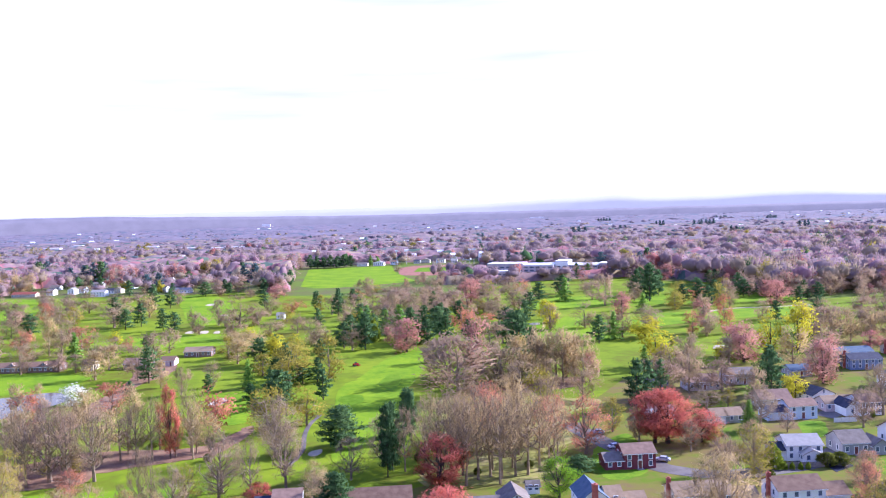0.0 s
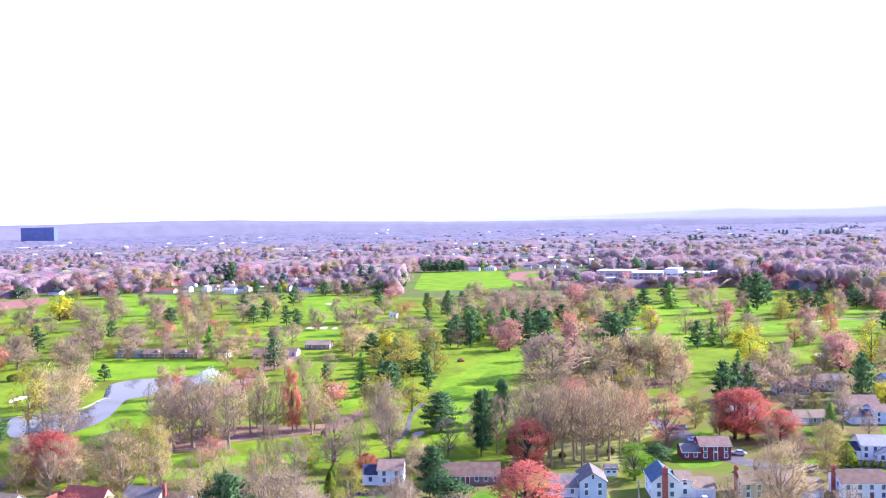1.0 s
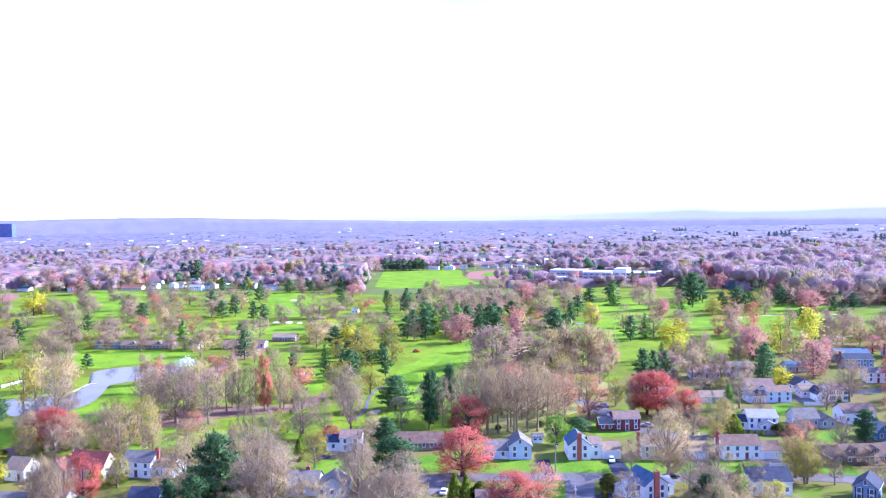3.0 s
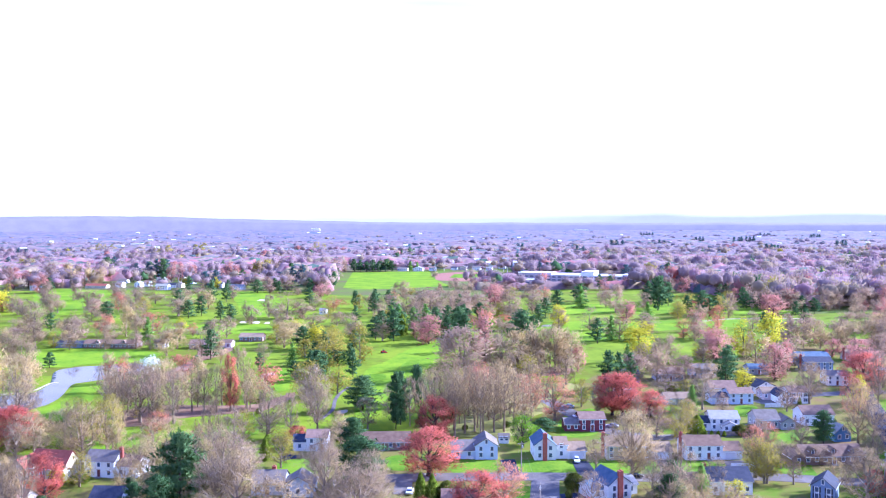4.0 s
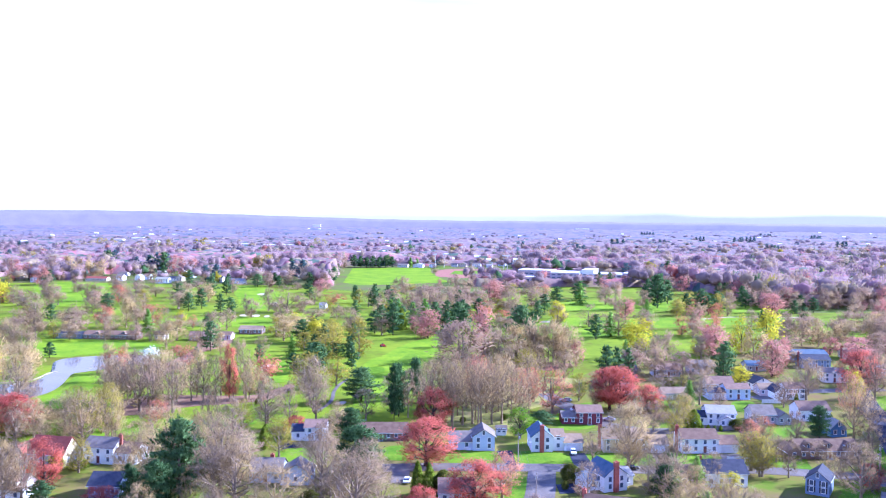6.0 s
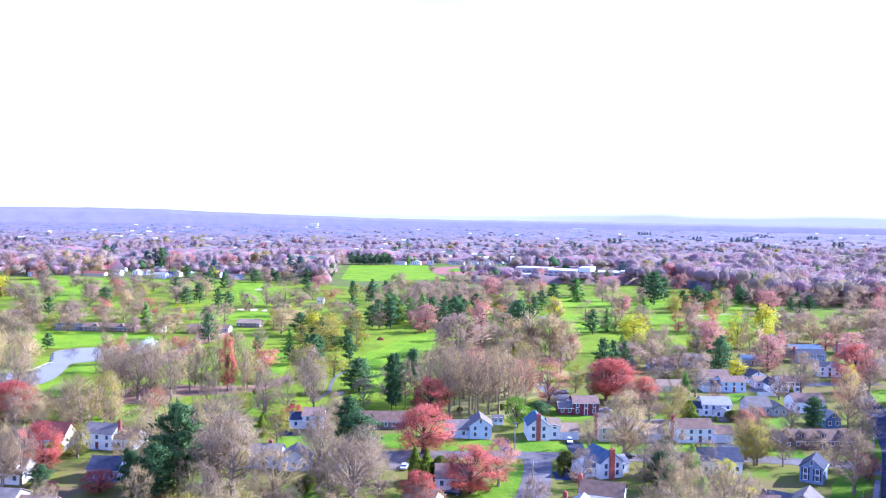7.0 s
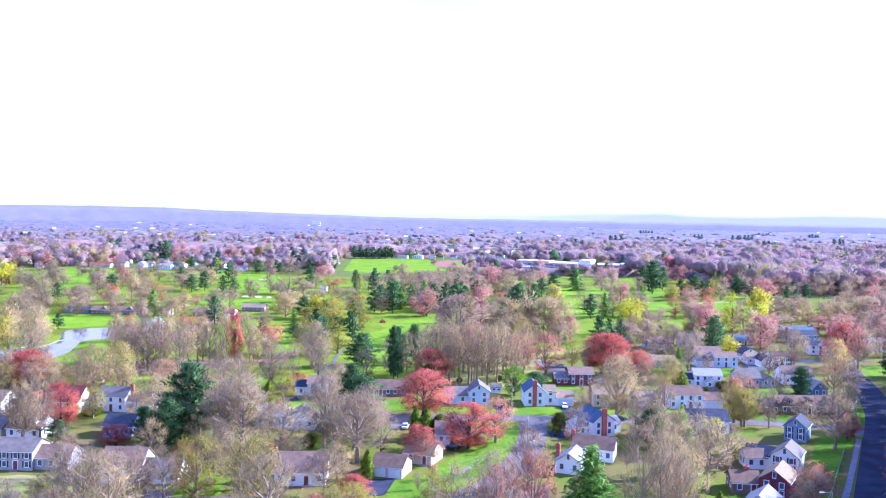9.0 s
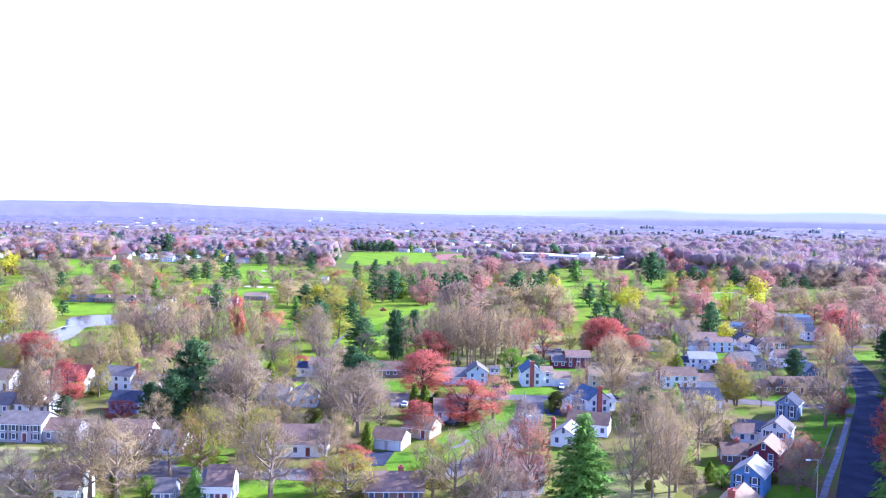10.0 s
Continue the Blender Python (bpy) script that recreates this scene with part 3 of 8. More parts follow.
def chimney(parent, x, y, top, wide=0.95, base=-0.3, mat="brick"):
    bm = bmesh.new()
    box(bm, x - wide / 2, x + wide / 2, y - wide * 0.35, y + wide * 0.35, base, top)
    box(bm, x - wide / 2 - 0.08, x + wide / 2 + 0.08, y - wide * 0.35 - 0.08, y + wide * 0.35 + 0.08, top, top + 0.18)
    box(bm, x - 0.2, x + 0.2, y - 0.2, y + 0.2, top + 0.18, top + 0.5)
    return part("chimney", bm, M[mat], parent, "brick chimney with a clay flue")


def fenestrate(parent, x0, x1, y0, eave, style, rise, door, shutters, deep, seen):
    w = x1 - x0
    n = max(2, int(w / 2.5))
    floors = [1.0] if eave < 4.2 else [0.8, min(3.45, eave - 1.72)]
    for fi, z in enumerate(floors):
        for k in range(n):
            x = x0 + w * (k + 0.5) / n
            if door and fi == 0 and k == n // 2:
                bm = bmesh.new()
                box(bm, x - 0.5, x + 0.5, y0 - 0.07, y0 + 0.02, 0.25, 2.3)
                for px in (-0.3, 0.08):
                    for pz in (0.5, 1.3):
                        box(bm, x + px, x + px + 0.24, y0 - 0.1, y0 - 0.07, pz, pz + 0.6)
                d = part("front_door", bm, M["door"], parent, "dark red panelled door")
                bm = bmesh.new()
                for a, b, c, e in ((-0.68, -0.51, 0.2, 2.35), (0.51, 0.68, 0.2, 2.35), (-0.72, 0.72, 2.36, 2.55)):
                    box(bm, x + a, x + b, y0 - 0.1, y0 + 0.01, c, e)
                part("door_frame", bm, M["trim"], d)
                bm = bmesh.new()
                box(bm, x - 0.9, x + 0.9, y0 - 1.1, y0 - 0.01, -0.2, 0.2)
                part("step", bm, M["concrete"], parent)
            else:
                window(parent, x, y0 - 0.01, z, 0, shutters)
    if style == "front" and rise > 2:
        window(parent, (x0 + x1) / 2, y0 - 0.01, eave + rise * 0.22, 0, False, 0.7)
    for z in floors:                       # gable-end windows
        for k in (0.28, 0.72):
            if seen:
                window(parent, x1 + 0.01 if seen > 0 else x0 - 0.01, y0 + deep * k, z, 90 * seen, False)


FAR_HOMES = []


def house(x, y, rot, w, d, eave, rise, style, wall, roof, label, left=(), right=(), stack=None, door=True, shutters=False, dormers=0, name="house", category="house", ends=True, bays=0):
    """(x, y) is the middle of the front at the ground. left, right: wings outward, each (width, depth, eave, rise, set-back, use, roof)."""
    h = thing(name, label, category, x, y, rot)
    eave, rise = (eave * 0.89 if eave > 4 else eave * 0.95), rise * 0.82
    if style == "front":
        w *= 0.9
    if y > 850:
        FAR_HOMES.append((x, y))
    body(h, -w / 2, w / 2, 0, d, eave, rise, style, wall, roof)
    for k in range(bays):
        g = link("garage_door", shared("garage_door", garage_door_mesh, "garage_door"), h, "white panelled garage door")
        g.matrix_basis = pose(-w / 2 + w * (k + 0.5) / bays, -0.005, 0) @ Matrix.Diagonal(((w / bays - 0.8) / 2.6, 1, 1, 1))
    if not bays:
        fenestrate(h, -w / 2, w / 2, 0, eave, style, rise, door, shutters, d, (1 if x < 0 else -1) if ends else 0)
    for side, wings in ((-1, left), (1, right)):
        edge = w / 2
        for ww, wd, we, wr, back_set, use, wroof in wings:
            we, wr = (we * 0.89 if we > 4 else we * 0.95), wr * 0.82
            a, b = (edge + 0.02, edge + ww) if side > 0 else (-edge - ww, -edge - 0.02)
            body(h, a, b, back_set, back_set + wd, we, wr, "front" if use in ("gable", "porch") else "side", wall, wroof)
            if use == "garage":
                g = link("garage_door", shared("garage_door", garage_door_mesh, "garage_door"), h, "white panelled garage door")
                g.matrix_basis = pose((a + b) / 2, back_set - 0.005, 0) @ Matrix.Diagonal((min(1.7, (ww - 1.2) / 2.6), 1, 1, 1))
            else:
                for k in range(max(1, int(ww / 2.6))):
                    window(h, a + ww * (k + 0.5) / max(1, int(ww / 2.6)), back_set - 0.01, 0.95, 0, False)
                    if we > 4.2:
                        window(h, a + ww * (k + 0.5) / max(1, int(ww / 2.6)), back_set - 0.01, 3.4, 0, False)
            edge += ww
    top = eave + rise
    if stack == "front":
        chimney(h, -w * 0.02, -0.36, top + 1.0, 1.3)
    elif stack == "left":
        chimney(h, -w / 2 - 0.36, d * 0.5, top + 0.9, 1.0)
    elif stack == "right":
        chimney(h, w / 2 + 0.36, d * 0.5, top + 0.9, 1.0)
    elif stack == "mid":
        chimney(h, w * 0.12, d * 0.55, top + 0.8, 1.1, eave)
    for k in range(dormers):
        cx = -w / 2 + w * (k + 0.5) / dormers
        body(h, cx - 0.9, cx + 0.9, d * 0.10, d * 0.42, eave + rise * 0.62, 0.7, "front", wall, roof)
        window(h, cx, d * 0.10 - 0.01, eave + rise * 0.2, 0, False, 0.8)
    return h


def car(x, y, rot, paint, label):
    """A parked car: pressed body, glasshouse, four wheels, lamps."""
    c = thing("car", label, "car", x, y, rot, 0.07)
    bm = bmesh.new()
    ring = [(-2.2, 0.35), (2.2, 0.35), (2.25, 0.72), (1.2, 0.95), (-1.9, 0.98), (-2.25, 0.8)]
    prism(bm, [(px, -0.88, pz) for px, pz in ring], (0, 1.76, 0))
    bmesh.ops.bevel(bm, geom=bm.edges[:], offset=0.08, segments=2, affect="EDGES")
    bmesh.ops.recalc_face_normals(bm, faces=bm.faces)
    bd = part("body", bm, M[paint], c)
    bm = bmesh.new()
    v = box(bm, -1.7, 0.9, -0.8, 0.8, 0.9, 1.45)
    for i in (4, 5, 6, 7):
        v[i].co.x *= 0.72
        v[i].co.y *= 0.82
    bmesh.ops.bevel(bm, geom=bm.edges[:], offset=0.07, segments=2, affect="EDGES")
    cab = part("cabin", bm, M["glass"], c, "dark tinted windows")
    bm = bmesh.new()
    box(bm, -1.15, 0.55, -0.6, 0.6, 1.43, 1.48)
    part("roof", bm, M[paint], cab)
    for wx in (-1.35, 1.4):
        for wy in (-0.82, 0.82):
            bm = bmesh.new()
            bmesh.ops.create_cone(bm, cap_ends=True, segments=14, radius1=0.33, radius2=0.33, depth=0.22, matrix=Matrix.Translation((wx, wy, 0.33)) @ Matrix.Rotation(radians(90), 4, "X"))
            wh = part("wheel", bm, M["dark_metal"], c)
            bm = bmesh.new()
            bmesh.ops.create_cone(bm, cap_ends=True, segments=10, radius1=0.19, radius2=0.19, depth=0.24, matrix=Matrix.Translation((wx, wy, 0.33)) @ Matrix.Rotation(radians(90), 4, "X"))
            part("rim", bm, M["pale_metal"], wh)
    for wy in (-0.62, 0.62):
        bm = bmesh.new()
        box(bm, 2.2, 2.28, wy - 0.18, wy + 0.18, 0.6, 0.75)
        part("headlight", bm, M["trim"], c)
    return c


for key, low in (("car_white", (0.75, 0.75, 0.78)), ("car_dark", (0.03, 0.035, 0.05)), ("car_silver", (0.4, 0.42, 0.45)), ("car_red", (0.35, 0.03, 0.03))):
    M[key] = material(key, low, tuple(min(1, a * 1.1) for a in low), 1.0, 0.25)


def pole(x, y, h, rot=0, lamp=False, label="weathered wooden utility pole with a crossarm"):
    p = thing("utility_pole", label, "pole", x, y, rot)
    bm = bmesh.new()
    bmesh.ops.create_cone(bm, cap_ends=True, segments=10, radius1=0.17, radius2=0.11, depth=h, matrix=Matrix.Translation((0, 0, h / 2 - 0.1)))
    part("shaft", bm, M["pole_wood"], p)
    bm = bmesh.new()
    box(bm, -1.2, 1.2, -0.06, 0.06, h - 0.9, h - 0.76)
    cr = part("crossarm", bm, M["pole_wood"], p)
    for k in (-1.05, -0.45, 0.45, 1.05):
        bm = bmesh.new()
        bmesh.ops.create_cone(bm, cap_ends=True, segments=8, radius1=0.06, radius2=0.04, depth=0.2, matrix=Matrix.Translation((k, 0, h - 0.66)))
        part("insulator", bm, M["pale_metal"], cr)
    bm = bmesh.new()
    bmesh.ops.create_cone(bm, cap_ends=True, segments=10, radius1=0.22, radius2=0.22, depth=0.75, matrix=Matrix.Translation((0.36, 0, h - 1.7)))
    part("transformer", bm, M["pale_metal"], p)
    if lamp:
        bm = bmesh.new()
        box(bm, 0.05, 1.9, -0.04, 0.04, h - 2.35, h - 2.27)
        arm = part("arm", bm, M["pale_metal"], p)
        bm = bmesh.new()
        box(bm, 1.7, 2.5, -0.16, 0.16, h - 2.42, h - 2.28)
        part("lamp_head", bm, M["trim"], arm)
    return p


def wires(x0, y0, x1, y1, h):
    """Three slack cables between two poles."""
    t = thing("power_line", "slack dark overhead cables between utility poles", "power line", x0, y0)
    d = Vector((x1 - x0, y1 - y0, 0))
    s = Vector((-d.y, d.x, 0)).normalized()
    for k in (-1.05, 0.45, 1.05):
        verts, faces = [], []
        for i in range(13):
            f = i / 12
            p = d * f + s * k + Vector((0, 0, h - 0.56 - 3.2 * f * (1 - f)))
            verts += [p + s * 0.014, p - s * 0.014, p + Vector((0, 0, 0.024))]
            if i:
                faces += [(3 * i - 3 + m, 3 * i - 3 + (m + 1) % 3, 3 * i + (m + 1) % 3, 3 * i + m) for m in range(3)]
        link("cable", mesh_of("cable", verts, faces, M["pole_wood"]), t)


def street_lamp(x, y, h, rot):
    p = thing("street_lamp", "white cobra-head street lamp on a grey mast", "street lamp", x, y, rot)
    bm = bmesh.new()
    bmesh.ops.create_cone(bm, cap_ends=True, segments=10, radius1=0.11, radius2=0.07, depth=h, matrix=Matrix.Translation((0, 0, h / 2 - 0.1)))
    part("mast", bm, M["pale_metal"], p)
    bm = bmesh.new()
    box(bm, -0.1, 2.2, -0.05, 0.05, h - 0.2, h - 0.1)
    arm = part("arm", bm, M["pale_metal"], p)
    bm = bmesh.new()
    v = box(bm, 1.6, 2.6, -0.2, 0.2, h - 0.24, h - 0.02)
    bmesh.ops.bevel(bm, geom=bm.edges[:], offset=0.05, segments=2, affect="EDGES")
    part("lamp_head", bm, M["trim"], arm)


def board_outline():
    """Outline of one fence panel: boards with shallow grooves between them."""
    front = []
    for j in range(14):
        x = 0.05 + 0.16 * j
        front += [(x, -0.02, 0.05), (x + 0.14, -0.02, 0.05), (x + 0.145, -0.006, 0.05), (x + 0.155, -0.006, 0.05)]
    return front + [(2.29, 0.02, 0.05), (0.05, 0.02, 0.05)]


def fence(points, h, mat, label):
    f = thing("fence", label, "fence", *points[0])
    ox, oy = points[0]
    for (ax, ay), (bx, by) in zip(points, points[1:]):
        n = max(1, int(math.hypot(bx - ax, by - ay) / 2.4))
        ang = math.degrees(math.atan2(by - ay, bx - ax))
        step = math.hypot(bx - ax, by - ay) / n
        for k in range(n):
            m = pose(ax - ox + (bx - ax) * k / n, ay - oy + (by - ay) * k / n, 0, 0, 0, ang)
            post = link("post", shared("fence_post_%s_%d" % (mat, h * 10), lambda bm: box(bm, -0.06, 0.06, -0.06, 0.06, -0.2, h + 0.1), mat), f)
            post.matrix_basis = m
            panel = link("panel", shared("fence_panel_%s_%d" % (mat, h * 10), lambda bm: prism(bm, board_outline(), (0, 0, h - 0.05)), mat), f)
            panel.matrix_basis = m @ Matrix.Diagonal((step / 2.4, 1, 1, 1))
    return f


# ---- ground, roads, houses ----

def ground_sheet():
    """One sheet out to the horizon, gently uneven."""
    xs = sorted({*range(-4500, -600, 300), *range(-600, 600, 40), *range(600, 4501, 300)})
    ys = sorted({*range(-400, 0, 100), *range(0, 1400, 40), *range(1400, 5001, 200)})
    verts = [(x, y, -0.04) for y in ys for x in xs]
    n = len(xs)
    faces = [(j * n + i, j * n + i + 1, (j + 1) * n + i + 1, (j + 1) * n + i) for j in range(len(ys) - 1) for i in range(n - 1)]
    return tagged(link("ground", mesh_of("ground", verts, faces, M["ground"])), "rough spring grass over level ground", "ground", "", "structure")


ground_sheet()

sheet("ground_town", ((-4400, 4950), (-4400, 850), (-900, 850), (-462.6, 922.1), (-339.2, 914), (-266.5, 914.6), (-152.2, 896.1), (-66.6, 886.2), (-22.9, 826.3), (38.2, 802.6), (114.2, 796.4), (207.4, 866.3), (312.4, 887.6), (324.2, 814.5), (355.5, 795.9), (344.6, 691.8), (342.8, 623.8), (429.6, 638.2), (900, 640), (4400, 700), (4400, 4950)), "town", 0.012, "brown leaf-covered ground under distant woods", curved=False)
sheet("ground_gardens", ((-600, -350), (-600, 240), (-137.4, 271.3), (-119.7, 280.1), (-101.4, 270.7), (-72, 268.2), (-48.4, 273.9), (-30.1, 289), (-10.2, 296.3), (6.5, 279.9), (22.1, 285.7), (60.3, 283.6), (73, 319), (98.2, 368.3), (124.6, 403.8), (154.3, 412.5), (191.9, 420.9), (241.1, 460.9), (296.2, 484.4), (336, 501.7), (420, 600), (900, 640), (900, -350)), "garden", 0.0, "dull garden ground of thin grass and leaf litter", curved=False)
sheet("pond", ((-151.5, 335), (-164, 359.1), (-161.9, 365.4), (-151.8, 369.9), (-142.8, 373.6), (-142.4, 394.1), (-150.9, 425), (-146, 437.1), (-134.7, 441.3), (-116.8, 445.9), (-108.1, 426.1), (-116.9, 411), (-121.9, 402.1), (-129.3, 395.7), (-131.3, 390.7), (-127.3, 365.5), (-127.2, 351.9), (-129.2, 344.8), (-132.7, 337.8), (-140.4, 334)), "water", 0.01, "still pond reflecting the pale sky")
sheet("fairway", ((-193.6, 492.9), (-179.8, 503.9), (-142.4, 502.4), (-113.5, 480.6), (-111, 468.3), (-116.3, 452.3), (-132.5, 447.8), (-144.5, 444.7), (-150.9, 438.8), (-165.2, 442.8), (-179.3, 469.6)), "fairway", 0.03, "bright mown fairway beyond the pond")
sheet("fairway", ((-127.6, 338.9), (-125, 348.3), (-124.4, 362.2), (-128.6, 388.3), (-123.4, 395.1), (-117.2, 384.9), (-111.2, 353.8), (-107.5, 333.8), (-112.6, 322.6), (-118.9, 323.2)), "fairway", 0.0317, "bright mown grass bank beside the pond")
sheet("fairway", ((3.1, 412.6), (12.6, 437.1), (25.1, 472.4), (35.4, 491.9), (47.9, 512.8), (48, 485.8), (41.1, 440.4), (31.6, 409.1), (24, 376.7), (17.3, 344.7), (9.4, 325.4), (2.2, 311.6), (-2, 326.6)), "fairway", 0.0334, "long mown fairway between rows of trees")
sheet("fairway", ((-49, 418.9), (-33, 422.2), (-30.7, 392.6), (-30.8, 371.4), (-37.5, 368.2), (-43, 385.2)), "fairway", 0.0351, "mown grass round a sand bunker")
sheet("fairway", ((-91.8, 302.3), (-64.5, 302.3), (-48.2, 305.9), (-35.2, 304.8), (-37.5, 290.5), (-41.8, 279.9), (-56, 276.9), (-76.2, 280.6), (-89.3, 277.6)), "fairway", 0.0368, "mown fairway with long tree shadows")
sheet("fairway", ((135.5, 591.4), (160.3, 598.9), (216.9, 595.1), (275.7, 597), (331.9, 593.2), (315.3, 561), (256.2, 554.7), (196.5, 538.9), (146.4, 501.3), (109.4, 515.3)), "fairway", 0.0385, "broad mown fairway with scattered trees")
sheet("fairway", ((156.1, 696.6), (209.8, 719.3), (274.4, 706.2), (337.4, 661.1), (351.9, 629.1), (292.3, 633.2), (220, 646.7), (142, 647.1)), "fairway", 0.0402, "mown fairway in front of far woods")
sheet("fairway", ((-127.5, 871.6), (-92.4, 852.5), (-69.8, 740.8), (-69, 664.6), (-88.2, 654.6), (-109.6, 748.6)), "fairway", 0.0419, "mown fairway among scattered trees")
sheet("fairway", ((-135.7, 591.6), (-103.6, 608.3), (-65.4, 602.1), (-58.2, 559.2), (-94.6, 555.2), (-125, 550.4)), "fairway", 0.0436, "mown fairway among scattered trees")
sheet("fairway", ((-341.1, 919.2), (-289.6, 919.9), (-255.6, 877), (-213.9, 704.8), (-249.8, 689.7), (-295.2, 784.9)), "fairway", 0.0453, "mown fairway among scattered trees")
sheet("fairway", ((-161.9, 310.5), (-153.3, 313), (-139.8, 308.4), (-127.7, 301), (-130.2, 292.2), (-136.7, 281.6), (-146.1, 279.8)), "fairway", 0.047, "mown fairway beside dark pines")
sheet("putting_green", ((20.7, 422.9), (25.7, 438.9), (31.5, 438.1), (29, 418.7), (22, 415.1)), "green", 0.06, "pale close-mown tee square")
sheet("putting_green", ((2.9, 395.1), (5.1, 403.4), (11.6, 402.6), (12.3, 391.3), (7, 386.5)), "green", 0.0617, "pale close-mown putting green")
sheet("bunker", ((-48, 401.5), (-46.9, 409.6), (-43.3, 413.1), (-41.2, 407.9), (-42.9, 400.9), (-45.9, 397.1)), "sand", 0.07, "pale sand bunker in mown grass")
sheet("bunker", ((-8.8, 323.8), (-7.7, 326.7), (-5, 328.2), (-4.6, 325.2), (-6.1, 321.8), (-8, 321.4)), "sand", 0.0717, "small pale sand bunker near pines")
sheet("bunker", ((-79, 613.4), (-78, 622.7), (-74.1, 620.9), (-74.1, 609.2)), "sand", 0.0734, "pale sand bunker in mown grass")
sheet("bunker", ((-88, 614.9), (-87.6, 623.1), (-83.6, 622.4), (-83.3, 613)), "sand", 0.0751, "pale sand bunker in mown grass")
sheet("bunker", ((-69.7, 608.5), (-69.3, 617.7), (-66.8, 617.3), (-66.1, 607.8)), "sand", 0.0768, "pale sand bunker in mown grass")
sheet("bunker", ((126.9, 572.8), (130.2, 581), (135.1, 580.2), (132.7, 571.8)), "sand", 0.0785, "pale sand bunker in mown grass")
sheet("bunker", ((-76.2, 701.9), (-74.4, 709.3), (-70.2, 708.5), (-70.8, 697.9)), "sand", 0.0802, "pale sand bunker in mown grass")
sheet("bunker", ((191.6, 457.5), (197.3, 466.5), (201.4, 464.2), (197.5, 456.7)), "sand", 0.0819, "pale sand bunker in mown grass")
sheet("bunker", ((-95.9, 781.7), (-94.4, 792.8), (-89.4, 789.8), (-89.8, 776.7)), "sand", 0.0836, "pale sand bunker in mown grass")
ribbon("cart_path", ((-15.5, 312.2), (-12.8, 318.9), (-10.5, 330.6), (-10.1, 346.9), (-8.3, 361.2), (-4.6, 374)), 1.5, "asphalt", 0.06, "grey curving golf cart path")
ribbon("cart_path", ((335.8, 597.5), (304.5, 599.3), (275.9, 600.7), (251.9, 589.1)), 3, "sand", 0.06, "pale gravel cart path")
ribbon("cart_path", ((-168.5, 361.3), (-161.4, 367.9), (-152.5, 373.4), (-144.1, 378.8), (-142.5, 395.4), (-139.2, 396.8)), 1.2, "sand", 0.06, "pale stone bank along the pond")
sheet("leaf_litter", ((21.9, 293.3), (28, 309.1), (41.1, 313), (54.1, 310), (64.2, 302.1), (60.2, 286.6), (52.2, 281.4), (37.1, 282.8), (24.2, 284)), "dry", 0.035, "straw-coloured leaf litter under bare woods")
sheet("leaf_litter", ((-96.3, 315.6), (-92.7, 335.5), (-79, 343.8), (-54.1, 341.3), (-40.6, 343.2), (-30.1, 363.5), (-27.8, 355.8), (-32.9, 339.2), (-38.2, 330.2), (-51.5, 325.5), (-72.8, 318.9), (-84.8, 309.2)), "litter", 0.0367, "brown leaf litter under bare woods")
sheet("leaf_litter", ((-98.2, 315.7), (-101, 333.2), (-84.2, 334.7), (-75.7, 330.8), (-71, 313.3), (-80.7, 308.9), (-91.9, 309.9)), "litter", 0.036, "brown leaf litter under bare woods")
sheet("dry_grass", ((-100.1, 405.2), (-94, 429.6), (-90.8, 464.4), (-93.1, 499.2), (-76.1, 500.5), (-74.4, 475.3), (-83.7, 451.1), (-85.3, 418.1), (-90.3, 381.9), (-96.4, 374.5)), "litter", 0.04, "tan bare earth bank of a stream")
sheet("dry_grass", ((39.6, 380.1), (53.9, 394.7), (71.7, 387.1), (85.7, 374.8), (98.8, 370.7), (99.5, 358.4), (84, 350.8), (74.7, 318.8), (56.8, 306.3), (43, 314.7), (38.5, 342.5)), "dry", 0.0487, "dry yellow-green meadow grass among trees")
sheet("leaf_litter", ((70.5, 404.4), (88, 414.5), (106.8, 409), (101, 394.8), (82.5, 388.5), (70.1, 390)), "litter", 0.0377, "brown leaf litter under bare woods")
sheet("dry_grass", ((-133.9, 277.4), (-129.9, 286.5), (-125.7, 296.3), (-122.3, 297.4), (-119, 285.5), (-123.1, 277.8), (-129.7, 273.2)), "litter", 0.0417, "tan bare earth path edge")
sheet("leaf_litter", ((-409, 807.2), (-437.6, 872.1), (-400.9, 908.7), (-371.8, 837.9), (-384.1, 802.3), (-390.2, 777.1)), "track", 0.0504, "reddish clay ground beside trees")
sheet("playing_field", ((-19.9, 921.2), (-12.6, 1181.2), (98, 1191.9), (90.8, 1060.4), (98.8, 931), (31, 894.3), (-2.4, 894.9)), "fairway", 0.05, "large bright mown playing field", curved=False)
sheet("track_field", ((92.6, 1039.6), (114.7, 1155), (186, 1158), (162.1, 1040.4), (136.6, 998.8), (103.5, 1007.7)), "track", 0.0634, "red running track round a sports pitch")
sheet("pitch", ((112.4, 1059.5), (126.5, 1127.3), (169.4, 1126.3), (151.9, 1048.4)), "lawn", 0.09, "green sports pitch inside the track", curved=False)
ribbon("road", ((7.8, 238.4), (20.9, 238.5), (38, 237.3), (52.5, 236), (70.7, 233.8), (86.9, 231.5), (100.1, 231.6), (113.2, 230.2), (126, 227.2), (137.5, 223.4), (145.2, 220.3), (146.8, 215.8), (154.7, 217)), 7.6, "asphalt", 0.05, "grey residential street with worn asphalt")
